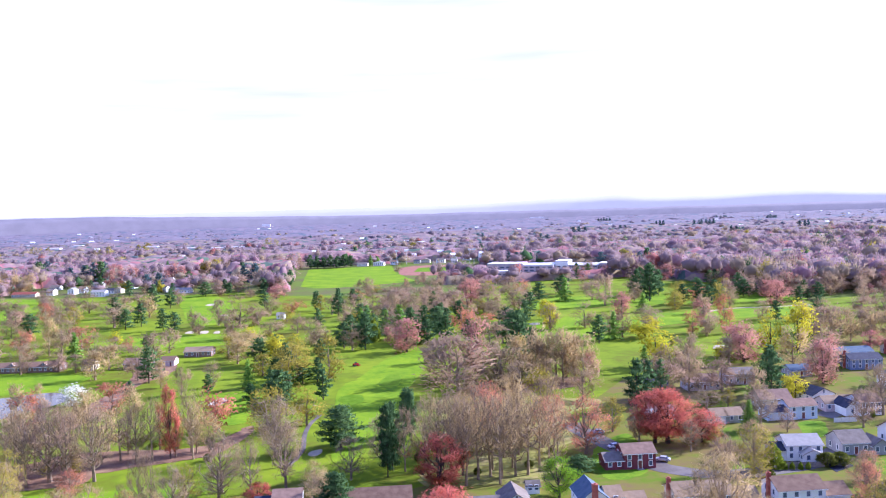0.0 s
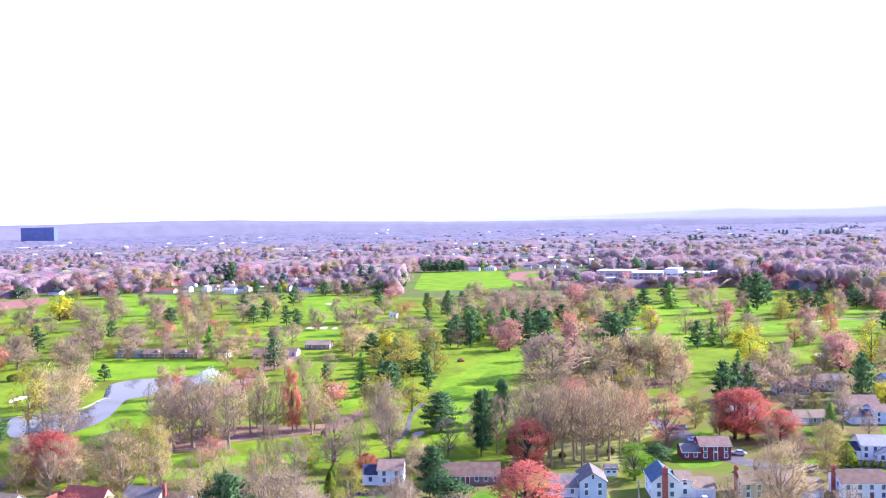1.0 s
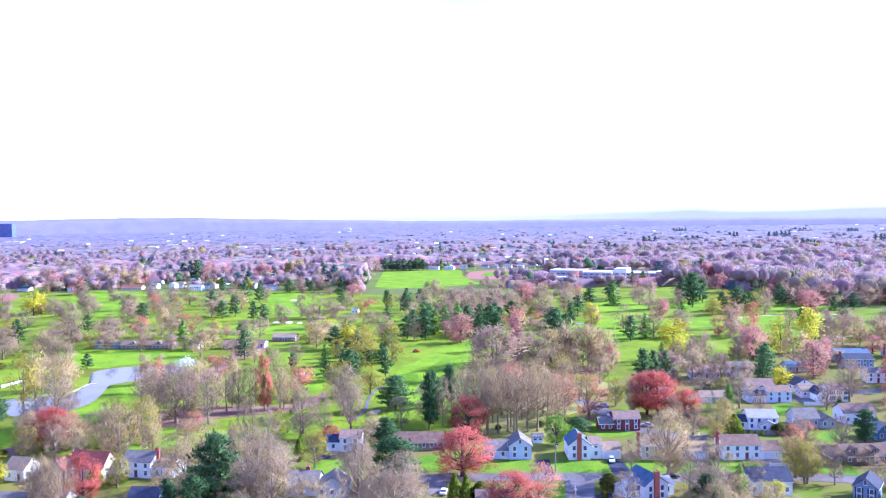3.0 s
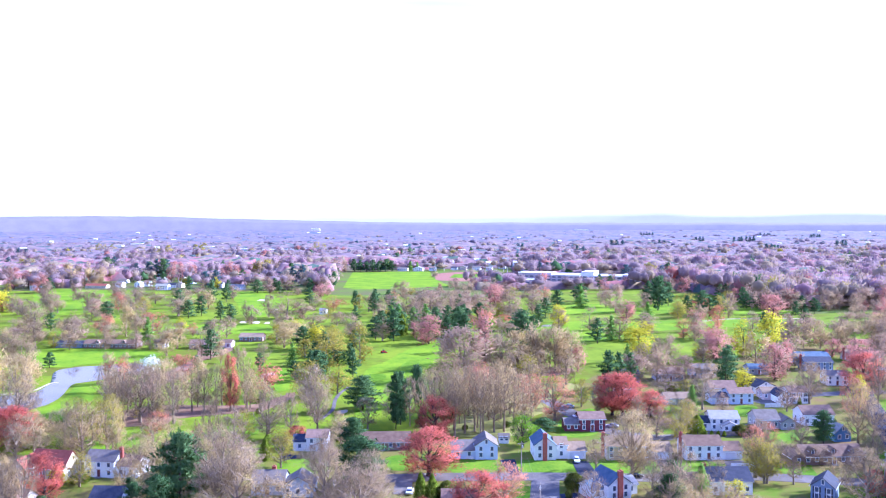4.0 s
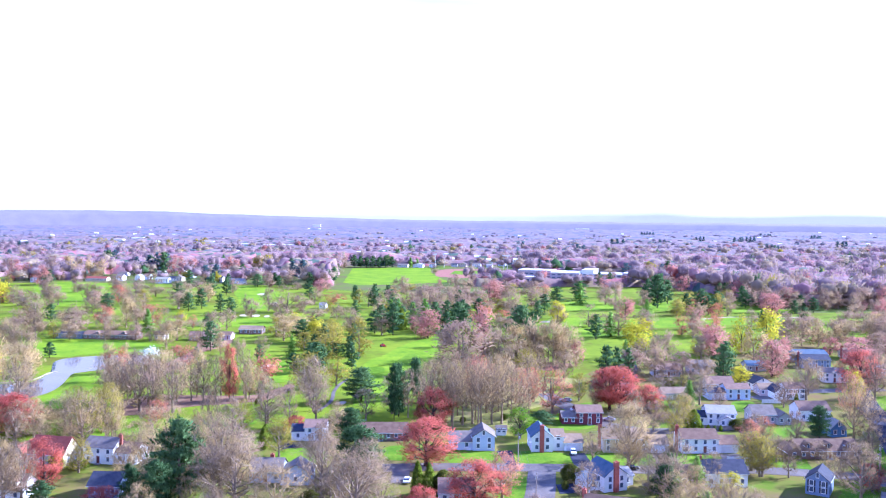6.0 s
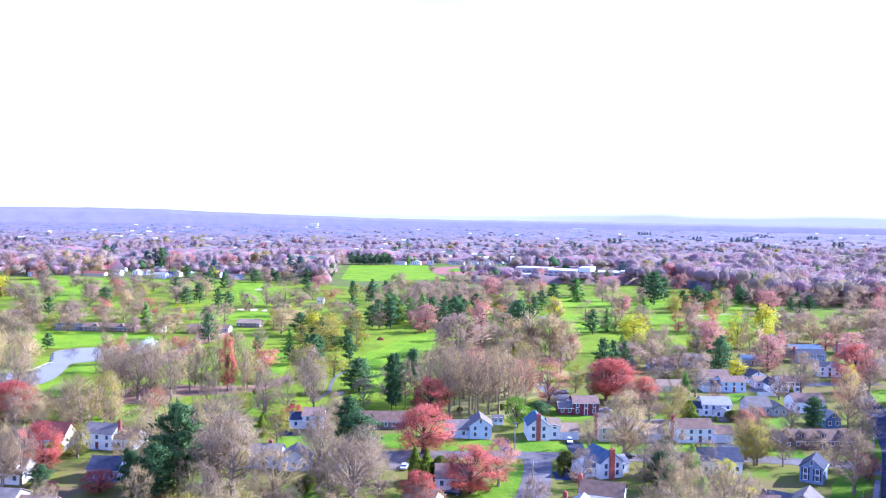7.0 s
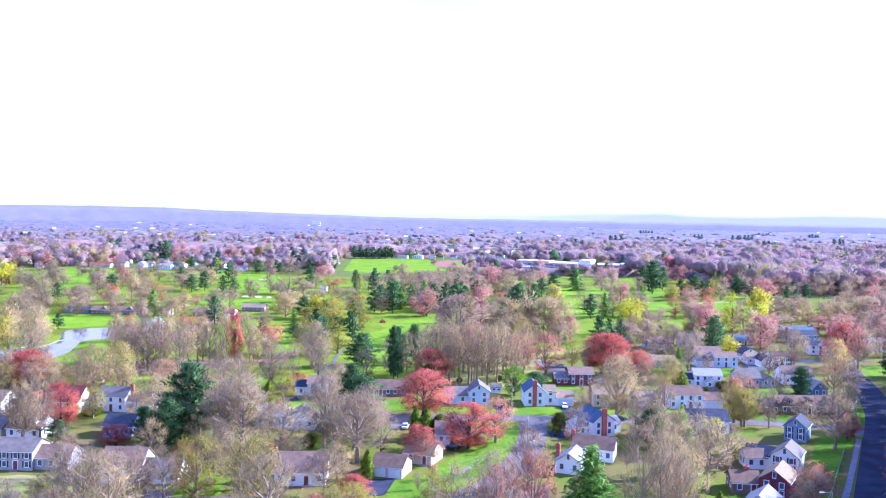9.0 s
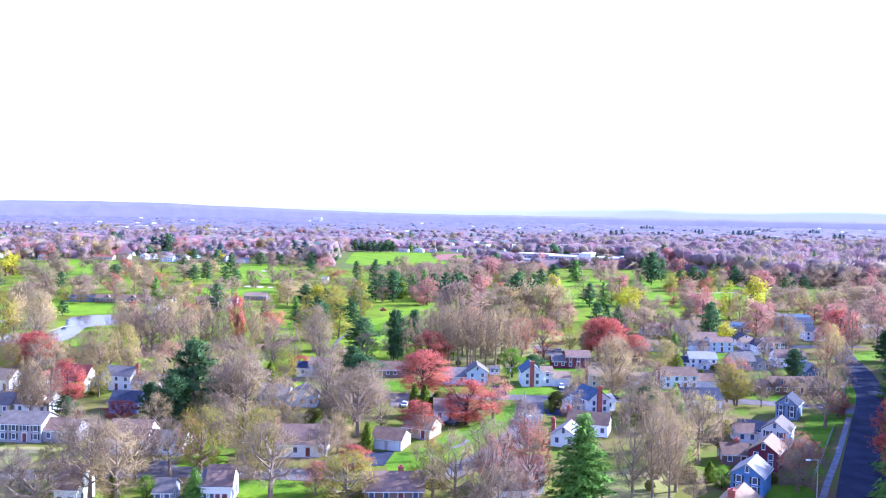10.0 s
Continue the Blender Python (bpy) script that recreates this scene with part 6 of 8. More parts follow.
grove("bare", ((378, 601.8, 14.5, 12.6), (279.9, 609.1, 13.2, 12.6), (13.9, 612, 13.5, 12.2), (421.4, 613.2, 13.3, 11.9), (77.1, 617.7, 14.6, 12.5), (-266.4, 623.2, 13.3, 14.5), (426.2, 627.3, 10.6, 9.3), (346.3, 630.1, 16.7, 12.2), (-240.4, 630.7, 14.9, 20.5), (-197.8, 633.1, 15.1, 14.8), (117.1, 638.3, 15.6, 16.9), (18.1, 641.2, 15.3, 13.2),))
grove("bare", ((112.7, 645.6, 12.4, 17.4), (-190.4, 646.7, 13.8, 12.2), (-142, 664, 17.3, 25), (234.9, 670.9, 13.7, 13.4), (-241.2, 673.1, 15.6, 15.4), (-44.4, 674.1, 8, 12), (6.4, 674.7, 14.4, 12), (241.8, 683.8, 12.1, 12.1), (434.1, 688, 12.4, 8.5), (352.2, 690.3, 10, 10), (-242.9, 692.7, 14.6, 14.1), (-251.7, 693.3, 13, 12.4),))
grove("bare", ((-38.3, 698.1, 13.6, 14.9), (-187.8, 700.1, 13.3, 18.6), (-281.8, 703.5, 14.9, 13.5), (98.1, 708, 10.2, 16.9), (254, 710.4, 15.3, 13.5), (-302.9, 717.1, 14.4, 13), (-349.9, 717.4, 16.8, 14.8), (452.7, 717.5, 12.1, 9), (123.3, 721.2, 15, 16.5), (-228.8, 721.3, 16.1, 16.8), (-220, 722, 16.5, 14.1), (-182.4, 723.6, 13.5, 14.6), (165.7, 728.3, 12.2, 13.1), (257.3, 733.1, 14.5, 15.6),))
grove("bare", ((40.3, 736.2, 8.8, 13.1), (89.6, 740.2, 14.8, 13.8), (-205.1, 741.6, 16.5, 18.5), (277.9, 743.4, 14, 12.2), (-262.6, 744.7, 10.6, 13.2), (334.5, 745.3, 12.4, 8.5), (344.7, 749, 16.1, 11.7), (223.3, 753, 12.6, 13.5), (92.6, 757.1, 15.7, 15.2), (359.1, 762.7, 13.6, 9.4), (365.6, 770.6, 13.6, 10.4), (369.5, 783.1, 15.9, 13.7), (40.7, 790.6, 15.3, 12), (-362.4, 795.4, 15.4, 15.9), (367.2, 804.5, 12.6, 11.6),))
grove("bare", ((40.4, 807.6, 15.6, 17.5), (432.4, 810, 15.6, 10), (394.2, 810.2, 13.4, 8.9), (364.8, 825.2, 14.2, 11.2), (-32.9, 826.6, 12.5, 13.2), (164.5, 828.6, 9.9, 12.4), (106.6, 829.3, 13.8, 14.6), (57.4, 830.3, 6.9, 12.4), (33.6, 831.2, 7.9, 12.4), (67.5, 832.5, 7.1, 12.4), (41.7, 833.8, 7, 12.4), (77.7, 834.7, 7.2, 12.5), (-62.8, 835, 11.9, 14.9), (139.1, 870.6, 13.4, 8.6), (130.2, 872.2, 9.1, 6.8), (-109.6, 881.4, 10.5, 7.7), (95.7, 884.7, 10.7, 7.7), (102.8, 906.6, 9.9, 7.1), (-168.5, 910.4, 11, 8.2), (-227.6, 925.6, 14.4, 12.4), (-364.4, 938.9, 13, 11.2), (-443.4, 947.9, 11.1, 7.8),))
grove("bare", ((-463.3, 948.7, 15.4, 11), (-299.3, 960, 12.8, 8.5), (-412.4, 985.6, 15, 11.2), (-50.4, 1029.7, 11.4, 9.3), (-498.9, 1069.1, 10.9, 6.8), (93.5, 1073.6, 10.7, 11.5), (-480.8, 1078.2, 15.8, 12.1), (-503.3, 1100.1, 11.2, 8.1), (-109.3, 1102.1, 14.2, 9.3), (-509, 1108.2, 13.1, 8.3), (-355.4, 1186.9, 15.2, 11.8), (-24.4, 1198.2, 14.2, 17.1), (-563.1, 1227.1, 15.4, 13.5), (-323.9, 1228.4, 10.6, 6.7), (-243.8, 1230.2, 13.5, 8.5), (-452.3, 1238.1, 14.5, 11.9), (-62.4, 1302.7, 12.2, 8.4), (-705.4, 1451, 10.7, 6.9),))
grove("spruce", ((105.7, 123.1, 26.1, 13.3), (45, 136.4, 18.9, 14.1), (114.6, 136.5, 25.8, 13.1), (125.2, 153, 25.3, 12.9), (138.1, 172.7, 24.7, 12.6), (155.4, 197.8, 24, 12.3), (93.7, 214.6, 9, 5.9), (89.1, 221.6, 2.7, 3), (175.2, 230.4, 23.1, 11.9), (202.9, 272.8, 22, 11.3), (131, 313.1, 10.2, 5.9), (137.6, 414.6, 11.2, 6.7), (-34.7, 430.5, 12, 6.3), (-16, 436.5, 7.4, 6.4), (155.7, 501.6, 15.3, 10.6), (46.8, 521.5, 13.5, 11.3), (-133.3, 535.8, 14, 10),))
grove("spruce", ((21.1, 556.7, 17.3, 10.2), (44.3, 563, 17.5, 11.9), (36.3, 564.3, 14.8, 10.3), (215.3, 605.9, 13, 10.6), (28, 612.1, 12.9, 10.5), (186.3, 690.7, 18.2, 14.6),))
grove("spruce", ((80.3, 1202.3, 12, 10.3), (71, 1214.6, 14, 9),))
grove("tan", ((-45.9, 142.4, 16.4, 13), (67.6, 145.5, 15.8, 10.6), (17.4, 153.2, 5.2, 5.7), (66.7, 153.8, 11.7, 8.4), (78.7, 176.2, 13.5, 10.4), (-4.2, 176.4, 9.3, 8), (100, 185.9, 5.8, 6.4), (-21.1, 191.8, 9.1, 13.1), (-18.7, 192.3, 15.1, 15.2), (79.6, 193.1, 11.6, 8.5), (90.6, 193.9, 10.6, 8.1), (-51.1, 196, 10.2, 8.6), (87.3, 200, 10.7, 9.1), (-41.4, 203.7, 9.4, 6.7), (-30.7, 208.1, 17.7, 11), (132.5, 215.7, 9, 6.3), (-90.1, 216.6, 16.2, 4.3),))
grove("tan", ((-92.7, 217.7, 15.4, 3.7), (78.6, 227.6, 20.9, 13.3), (-101.6, 233.8, 9.2, 6.6), (-43.9, 237, 13.4, 8.9), (-59.4, 238.5, 12.3, 10.6), (-64.7, 249.5, 12.2, 10.1), (165.7, 257.4, 21.2, 11.9), (-63, 258.7, 14.5, 12.4), (-53.2, 261.2, 9.8, 7.1), (-97.7, 263.8, 9.8, 7), (-58, 264.1, 13.8, 8.8), (-75.8, 264.4, 11.7, 9.5), (-133.4, 266.1, 12, 8.5), (-90.1, 267.6, 12.7, 10.1), (-4.5, 270.7, 10, 6.2), (-7, 285.4, 9.3, 7), (119.3, 289, 10.1, 8.5),))
grove("tan", ((37.1, 301.4, 20.3, 7.3), (53.5, 306.6, 19, 8.3), (92.6, 309.7, 10.2, 7.5), (-43.4, 333.8, 15.8, 7.1), (-39.6, 335, 12.3, 8.7), (-135.1, 339.6, 22.4, 15.2), (234.1, 348.2, 12.3, 13.6), (-157.2, 380.9, 15.3, 14.9), (-149.9, 388, 15.5, 15.1), (-107.1, 470.3, 13.3, 14.2), (-202.8, 492.1, 13, 12.5), (-44.6, 492.3, 14.5, 16.6),))
grove("tan", ((338.2, 514.3, 13.1, 15.7), (-47.6, 529.9, 11.4, 18.9), (-128.5, 715.9, 15.9, 16.4), (83.6, 745.1, 10.7, 13.4), (-290.5, 958.5, 22.6, 20), (-307.5, 962.5, 27, 20), (-327.1, 967, 27, 20),))
grove("olive", ((1.3, 148.2, 6.9, 5.1), (-4.2, 148.4, 7.3, 6), (-63.5, 156.2, 7.7, 6.7), (48.3, 187.6, 2.9, 4.6), (115.9, 223, 11.3, 8.6), (116.8, 223.2, 11, 10.4), (60.5, 226.3, 4.1, 4.8), (-23.6, 252.2, 11.8, 9.5), (106.8, 264.2, 7.7, 6.5), (-118, 271.5, 10.7, 9.3), (-81.2, 273.6, 17.4, 11.6), (-38.9, 281, 11.5, 8.6), (-90.9, 290.5, 13.5, 14.1), (57.5, 297.6, 3.9, 3.1), (113.2, 300.9, 5.8, 4.3), (23.7, 313.1, 4.5, 3.4), (-75, 318.4, 5.4, 3.8), (62.8, 318.9, 3.8, 2.6), (-84.5, 320.1, 4.6, 3.3), (-96.4, 323.1, 5.1, 4.3), (31.1, 324.1, 5.4, 4.7),))
grove("olive", ((-77.3, 324.4, 5.1, 3.4), (39.9, 325, 14.1, 10), (32.4, 328.8, 4.7, 3.3), (42, 338.1, 5.6, 4.1), (55.8, 341.3, 3.6, 2.7), (140.3, 344.6, 6.1, 5.6), (-22.4, 351.7, 15.9, 15.8), (-9.6, 359.5, 14.2, 14), (75.2, 360.6, 14.4, 15.9),))
grove("olive", ((-17.9, 431.1, 16.8, 17.1), (85.2, 434.7, 15.2, 13.1), (-0, 437.4, 19.7, 14.6),))
grove("olive", ((94.3, 443.7, 11, 12), (-14.2, 448.1, 16.4, 16.5), (-30.1, 456.3, 10, 12.6), (-19, 478.7, 11.3, 12.1), (-16.4, 493.8, 11.2, 12.4), (-50.9, 510.1, 11.7, 13),))
grove("olive", ((-250.8, 554.8, 12.3, 13.8), (-219.4, 565.8, 12.1, 13.5), (17.1, 573, 12.6, 14), (-257.8, 579.9, 10.9, 13.8), (239.9, 609.6, 12.5, 16.5), (-297.3, 617.2, 8.7, 16.4), (278.9, 622.1, 15.7, 13.1),))
grove("olive", ((108.2, 646.4, 9.3, 15.5), (-174.3, 687.5, 13.1, 13.4), (287, 703.6, 10.2, 12.8), (396.1, 754.8, 18.2, 20), (28.8, 756.2, 8.1, 13.5), (141.9, 770.4, 11.1, 18.4),))
grove("olive", ((49.3, 827.7, 7.3, 12.4), (457.1, 883.7, 17, 8.5), (-360.6, 890, 9.6, 7.8), (-391.8, 1047.8, 10.1, 8.4), (-197.4, 1061.2, 10.3, 7.7), (-376.8, 1069.8, 9.6, 8.3), (-522.7, 1072.3, 12.6, 17.7), (-281.1, 1099.8, 11.5, 9.7), (-417.3, 1116.6, 11.6, 7.4), (-529.5, 1141, 24.2, 20), (-427.5, 1188.8, 10.9, 9.4), (-439.2, 1323.5, 12.3, 8.1), (-401.1, 1335.6, 9.4, 6.6), (-319.8, 1742.7, 26.8, 20),))
grove("orange", ((27.8, 147, 12.5, 6), (-8.2, 154.2, 4.7, 3.8), (34.1, 165.2, 8.2, 4.6), (-64.4, 165.7, 2.4, 5.9), (-37.6, 170.4, 10.9, 7.7), (18.3, 176.5, 4.3, 3.2), (17.7, 189.5, 7.9, 9.7), (38.3, 208.3, 12.6, 12.2), (59.6, 210.9, 2.6, 3.2), (-113.6, 230.9, 4.9, 6.8), (135.9, 261.5, 7.8, 7.8), (-54.6, 285.2, 5.3, 5.3), (182.9, 287.6, 16.5, 11.7), (-71.9, 292.8, 5.5, 7), (62.6, 312.7, 15.2, 10.1), (45.6, 321.7, 17, 11.5), (-49.3, 331.3, 14.9, 6.3), (49.1, 331.7, 17.2, 13.4), (-40.4, 357.5, 15.4, 16.9),))
grove("orange", ((-106.1, 371.8, 14.6, 13.5), (-82.4, 394.5, 12.5, 13.2), (-221.9, 460.6, 15.2, 16.2), (203.8, 506.2, 12.1, 12.9), (246.8, 552.6, 15.5, 12.9), (81.3, 557.2, 14.7, 18.4), (-165.8, 557.3, 14.4, 14.5), (99.1, 575.2, 8.3, 13.8), (267.4, 631.1, 14.5, 15.5), (332.4, 649.8, 10.2, 7.9), (-349.2, 698.7, 14.9, 16), (-22.7, 699.5, 10, 22.9),))
grove("orange", ((-292.6, 705, 11.4, 12.8), (-200.6, 710.3, 14.7, 12.8), (169.5, 759.5, 12.5, 13.2), (30.2, 794.2, 5.7, 14.2),))
grove("mauve", ((30.6, 123, 11.7, 7.3), (110.6, 127.2, 26, 13.3), (119.4, 141.4, 25.6, 13.1), (94.3, 144.8, 11.1, 10.2), (131.1, 159, 25.1, 12.8), (39.8, 169, 14.3, 10.5), (146, 180.7, 24.5, 12.6), (163.7, 207.4, 23.9, 12.2), (-42.7, 225.4, 11.9, 9.8), (189.6, 243, 22.7, 11.7), (144, 254.9, 10.9, 8.6), (219.4, 290.3, 21.5, 11.1), (-131.3, 307.6, 7.4, 11.5), (114.4, 307.6, 8.3, 12.5), (167.6, 307.8, 12.4, 9.9), (141.7, 308.8, 7.7, 6.1),))
grove("mauve", ((212.4, 318.3, 21.5, 11), (-65, 339.1, 12, 8), (197.1, 374.7, 15.9, 14.6), (262.9, 382.2, 17.4, 18.1), (147.8, 395, 9.6, 14.8), (77.4, 400.6, 7, 14.9), (66.2, 404.9, 7.6, 15), (50.6, 416, 20.1, 25), (280.6, 420.2, 13.2, 16.5), (180.8, 420.8, 12.7, 13.5), (240, 440, 13.9, 14.9), (300.1, 448.6, 18.2, 19), (314.7, 454.7, 18.8, 17.1), (49.1, 463.3, 10.9, 12),))
grove("mauve", ((274.4, 476.5, 14.9, 22), (299, 484.3, 12.4, 22.4), (268.2, 485.9, 13.7, 22.4), (-225.5, 496.5, 15.3, 16.1), (343.5, 501.3, 15, 10), (95, 508.9, 11, 16.8), (343.1, 509.7, 14.5, 10.1), (-88.9, 514.3, 14.6, 14.6), (355.3, 516, 13, 10.9), (357.1, 524.2, 14.3, 12.4), (284.1, 529.6, 12.1, 12.5), (343.4, 533.5, 10.8, 20), (104.9, 535, 15.4, 12.2),))
grove("mauve", ((342.1, 554.9, 9.8, 20), (380.5, 564.8, 15.6, 11.6), (378.2, 575.8, 13.7, 9.2), (-54, 577.6, 14.4, 15), (376.3, 590.7, 10.4, 8.9), (56.5, 592.8, 14.1, 15.1), (-77.9, 605.9, 13, 13.1), (403.5, 614.9, 12.2, 10.1), (419.8, 628.1, 12.3, 8.4), (400.6, 638.5, 14.3, 11.1), (-300.8, 649, 13.9, 13.8), (-292.1, 649.7, 16.7, 13.2), (80.9, 651.4, 9.3, 15.6),))
grove("mauve", ((28.1, 653.4, 11.9, 13.2), (343.3, 653.9, 14.2, 11.8), (302.6, 654.1, 14.6, 13.5), (141, 654.3, 14.9, 21.5), (419.1, 657.1, 11.9, 8.1), (350.6, 658.6, 19.1, 12.7), (336.2, 660.3, 16.6, 14), (449.5, 664.7, 14.9, 12.5), (418.7, 666.6, 16.9, 18.6), (327, 667.5, 14.3, 12.5), (369.3, 667.9, 14.8, 11.8), (349, 668.1, 15.1, 10.5), (434.2, 668.4, 14, 9.9), (366.2, 676, 15.9, 12.4), (447.2, 680.2, 20.7, 19), (-270.4, 683.5, 14.2, 15.1), (208.2, 690.5, 15.5, 15.6), (337.1, 691.2, 12.9, 8.2), (348.1, 700, 12.6, 9.4),))
grove("mauve", ((471, 703.3, 12.1, 9.4), (340.5, 707.6, 16.4, 12.5), (434.1, 716.1, 18.1, 19.9), (390.5, 717.4, 24.2, 20), (472.2, 718.5, 10.1, 9), (348.9, 720, 13.8, 12.4), (366.3, 720.9, 14.7, 11.1), (390, 736.8, 12, 8.7), (343.3, 742, 13.9, 10.3), (374.9, 744.3, 16.1, 12.3), (199, 744.7, 14.5, 14.2), (-270.5, 747.1, 16.7, 15.6), (71.3, 747.6, 10.7, 17.9), (482.4, 749.9, 19, 20), (414.2, 758.5, 16.9, 11.5), (486.7, 769, 10.3, 6.4),))
grove("mauve", ((372.5, 775.2, 16.1, 11.5), (428.7, 780.9, 11.6, 8.8), (246.1, 782.1, 12.6, 12), (497.4, 788, 14.3, 11.4), (401.9, 789.5, 11, 8.1), (125.3, 794, 13.3, 21.4), (365, 795.6, 13.4, 9.7), (437.4, 796.6, 14, 9.7), (-207.1, 799.7, 13.1, 13.2), (447.5, 801.6, 11.2, 7.6), (-263.3, 801.7, 13.8, 13.9), (-121.7, 805.4, 12.7, 13.8), (168.7, 805.5, 11.6, 19.2), (399.9, 813.2, 15.7, 10.3), (410.9, 817.4, 19.7, 19.7), (423, 817.6, 14.3, 9.8), (502.1, 817.8, 13.9, 10.8),))
grove("mauve", ((-296.6, 820, 15.3, 15), (398.4, 820.4, 19.8, 20), (380.4, 824.7, 19.8, 20), (147.3, 832.5, 11.9, 17.4), (346.6, 833.5, 14.2, 10), (399.7, 838, 14.2, 9.9), (320.5, 839.8, 13.5, 12.8), (367.1, 840.2, 23.2, 20), (305.9, 841.1, 15, 15.2), (386.6, 850.2, 13.2, 9.5), (320.3, 851, 13.9, 14.1), (-242.4, 852.2, 12.1, 22.6), (339.5, 854.1, 11.6, 8.1), (357, 855.3, 26.7, 20),))
grove("mauve", ((304, 860.8, 11.1, 7), (-38.3, 863.3, 15.9, 13.5), (-93.6, 864, 8.2, 12.3), (281.8, 864.6, 11.7, 8.8), (-94.9, 874, 15.6, 12), (365.2, 876, 12.9, 9.4), (236.1, 876.5, 11.1, 9.4), (254.4, 877.2, 13.1, 8.5), (296.1, 880.8, 13.2, 11.1), (355.5, 882.2, 11.7, 10.5), (118.8, 883.8, 12.7, 10.9), (378.8, 886.5, 12.5, 9.7), (-38.1, 887.8, 13.6, 9.1), (249.7, 889.1, 11.6, 9.9), (239.8, 891, 12.4, 8.4), (318.1, 891.6, 23.5, 20), (101.8, 892.7, 12.2, 9.8), (-42.8, 893.5, 14, 8.8), (-99.5, 896, 13.8, 10.4), (-79.1, 896.4, 17, 20), (389.7, 898.1, 11.3, 9.7),))
grove("mauve", ((376.5, 903, 13.3, 10.8), (145.2, 903.6, 11.3, 8.1), (363.6, 908.1, 24, 20), (-303.7, 912.1, 12.4, 8.4), (393.3, 917.8, 13.7, 11.6), (-445.6, 921.5, 10.5, 8.9), (344.4, 923.5, 14, 9.8), (335.4, 923.8, 14.7, 10.2), (284.2, 928.8, 15.6, 17.8), (-126.4, 930.5, 13.6, 8.9), (-40.5, 930.7, 11.1, 9.6), (164.8, 934.4, 13.4, 10.6), (407.9, 934.5, 10.4, 6.9), (155.9, 939.7, 10.6, 7.6), (-341.6, 941.7, 15.9, 11.7), (-326.9, 944.8, 14.7, 9.6), (417, 950.2, 10.8, 7.9), (403.7, 951.8, 13.9, 9.9), (-64, 952.2, 15.2, 10.2), (-385.2, 954.2, 24.7, 20), (-346.8, 971.7, 27, 20), (-91, 974, 11.2, 7.7),))
grove("mauve", ((382.2, 974, 10.6, 6.8), (-42.9, 976.9, 15.6, 12.8), (-339.3, 977.6, 11.3, 8.9), (349.7, 978.1, 11.7, 10), (-334.4, 996.1, 11.7, 9), (-452.7, 1001.9, 13.5, 9.5), (-325.8, 1005.4, 11.4, 9.6), (-32.8, 1007.3, 13.3, 11.9), (-41.7, 1008.6, 14.5, 10), (-379.1, 1009, 10.5, 7.2), (-402.6, 1046.4, 12.1, 8.2), (-331.6, 1054.1, 11.6, 8.6), (-416.1, 1071.8, 12.6, 8.6), (-342.2, 1073.3, 10.6, 7), (-286, 1079.3, 11.9, 8.2), (-38.7, 1085, 11.1, 9.6), (-382.9, 1097, 12, 9.8), (-548, 1097.9, 11.3, 7.8), (-42.7, 1098.6, 14, 12.2), (-57.8, 1099.4, 14.1, 12.7), (-135.6, 1108, 21, 20), (-31.2, 1108.7, 14.1, 12.1),))
grove("mauve", ((-103.6, 1116.8, 15.7, 13.4), (-49.6, 1121.9, 21.3, 20), (-112.5, 1139.9, 16.2, 20), (-145.4, 1150.6, 15, 9.9), (-126.5, 1152.2, 15.9, 11.1), (-34.6, 1158, 19.3, 20), (-25, 1167.9, 15.6, 11.5), (-30.4, 1175.5, 15, 11.8), (-52.7, 1182.9, 15.7, 10.5), (-507.9, 1195.6, 12.7, 9.9), (-144.2, 1199.2, 13, 10.5), (-523.5, 1202.2, 14.7, 12.7), (-152.3, 1206.7, 10.6, 7.7), (-203.3, 1222.5, 10.5, 8.9), (-116.5, 1236, 15.6, 13.6), (-137.2, 1239, 11.6, 7.4), (-111.5, 1240.4, 13.7, 10.8), (-459.6, 1252.4, 10.9, 7.7), (-61.9, 1254.5, 12.8, 11.1), (-344.4, 1273.1, 15.4, 10.3), (-636, 1293.6, 15.5, 13.2), (-640.2, 1308, 14.6, 9.7),))
grove("mauve", ((-314.4, 1326.6, 14.9, 12.9), (-615.7, 1363.8, 15.8, 12.8), (-529.1, 1410.1, 14.5, 12.2), (-549.2, 1416, 11.2, 7.4),))
grove("cedar", ((-46.7, 143.7, 6.1, 3.5), (78, 152.2, 4.4, 2.9), (3, 178.6, 6.9, 3.5), (19.5, 212.3, 9.2, 4), (16.5, 213.5, 9.3, 4), (-80, 243.8, 3, 5.8), (-29.2, 260.5, 7.4, 3.6), (126.8, 274, 2.1, 1.6), (124.7, 274.2, 2.1, 1.6), (-30.2, 274.9, 4.6, 3.7), (122.7, 275, 2.1, 1.6), (120.6, 275.2, 2.2, 1.6), (118.6, 277.7, 6.9, 6.4), (178.5, 318.5, 3.6, 1.8), (26.9, 538.6, 13.9, 7.7),))
grove("green", ((-40.3, 143.4, 5.5, 3.9), (82.3, 205.9, 7, 8.2), (54.6, 268.7, 10.2, 10.9), (-83.9, 285.5, 11.2, 5.3),))
grove("blossom", ((-103.4, 417.8, 7.8, 11.1),))
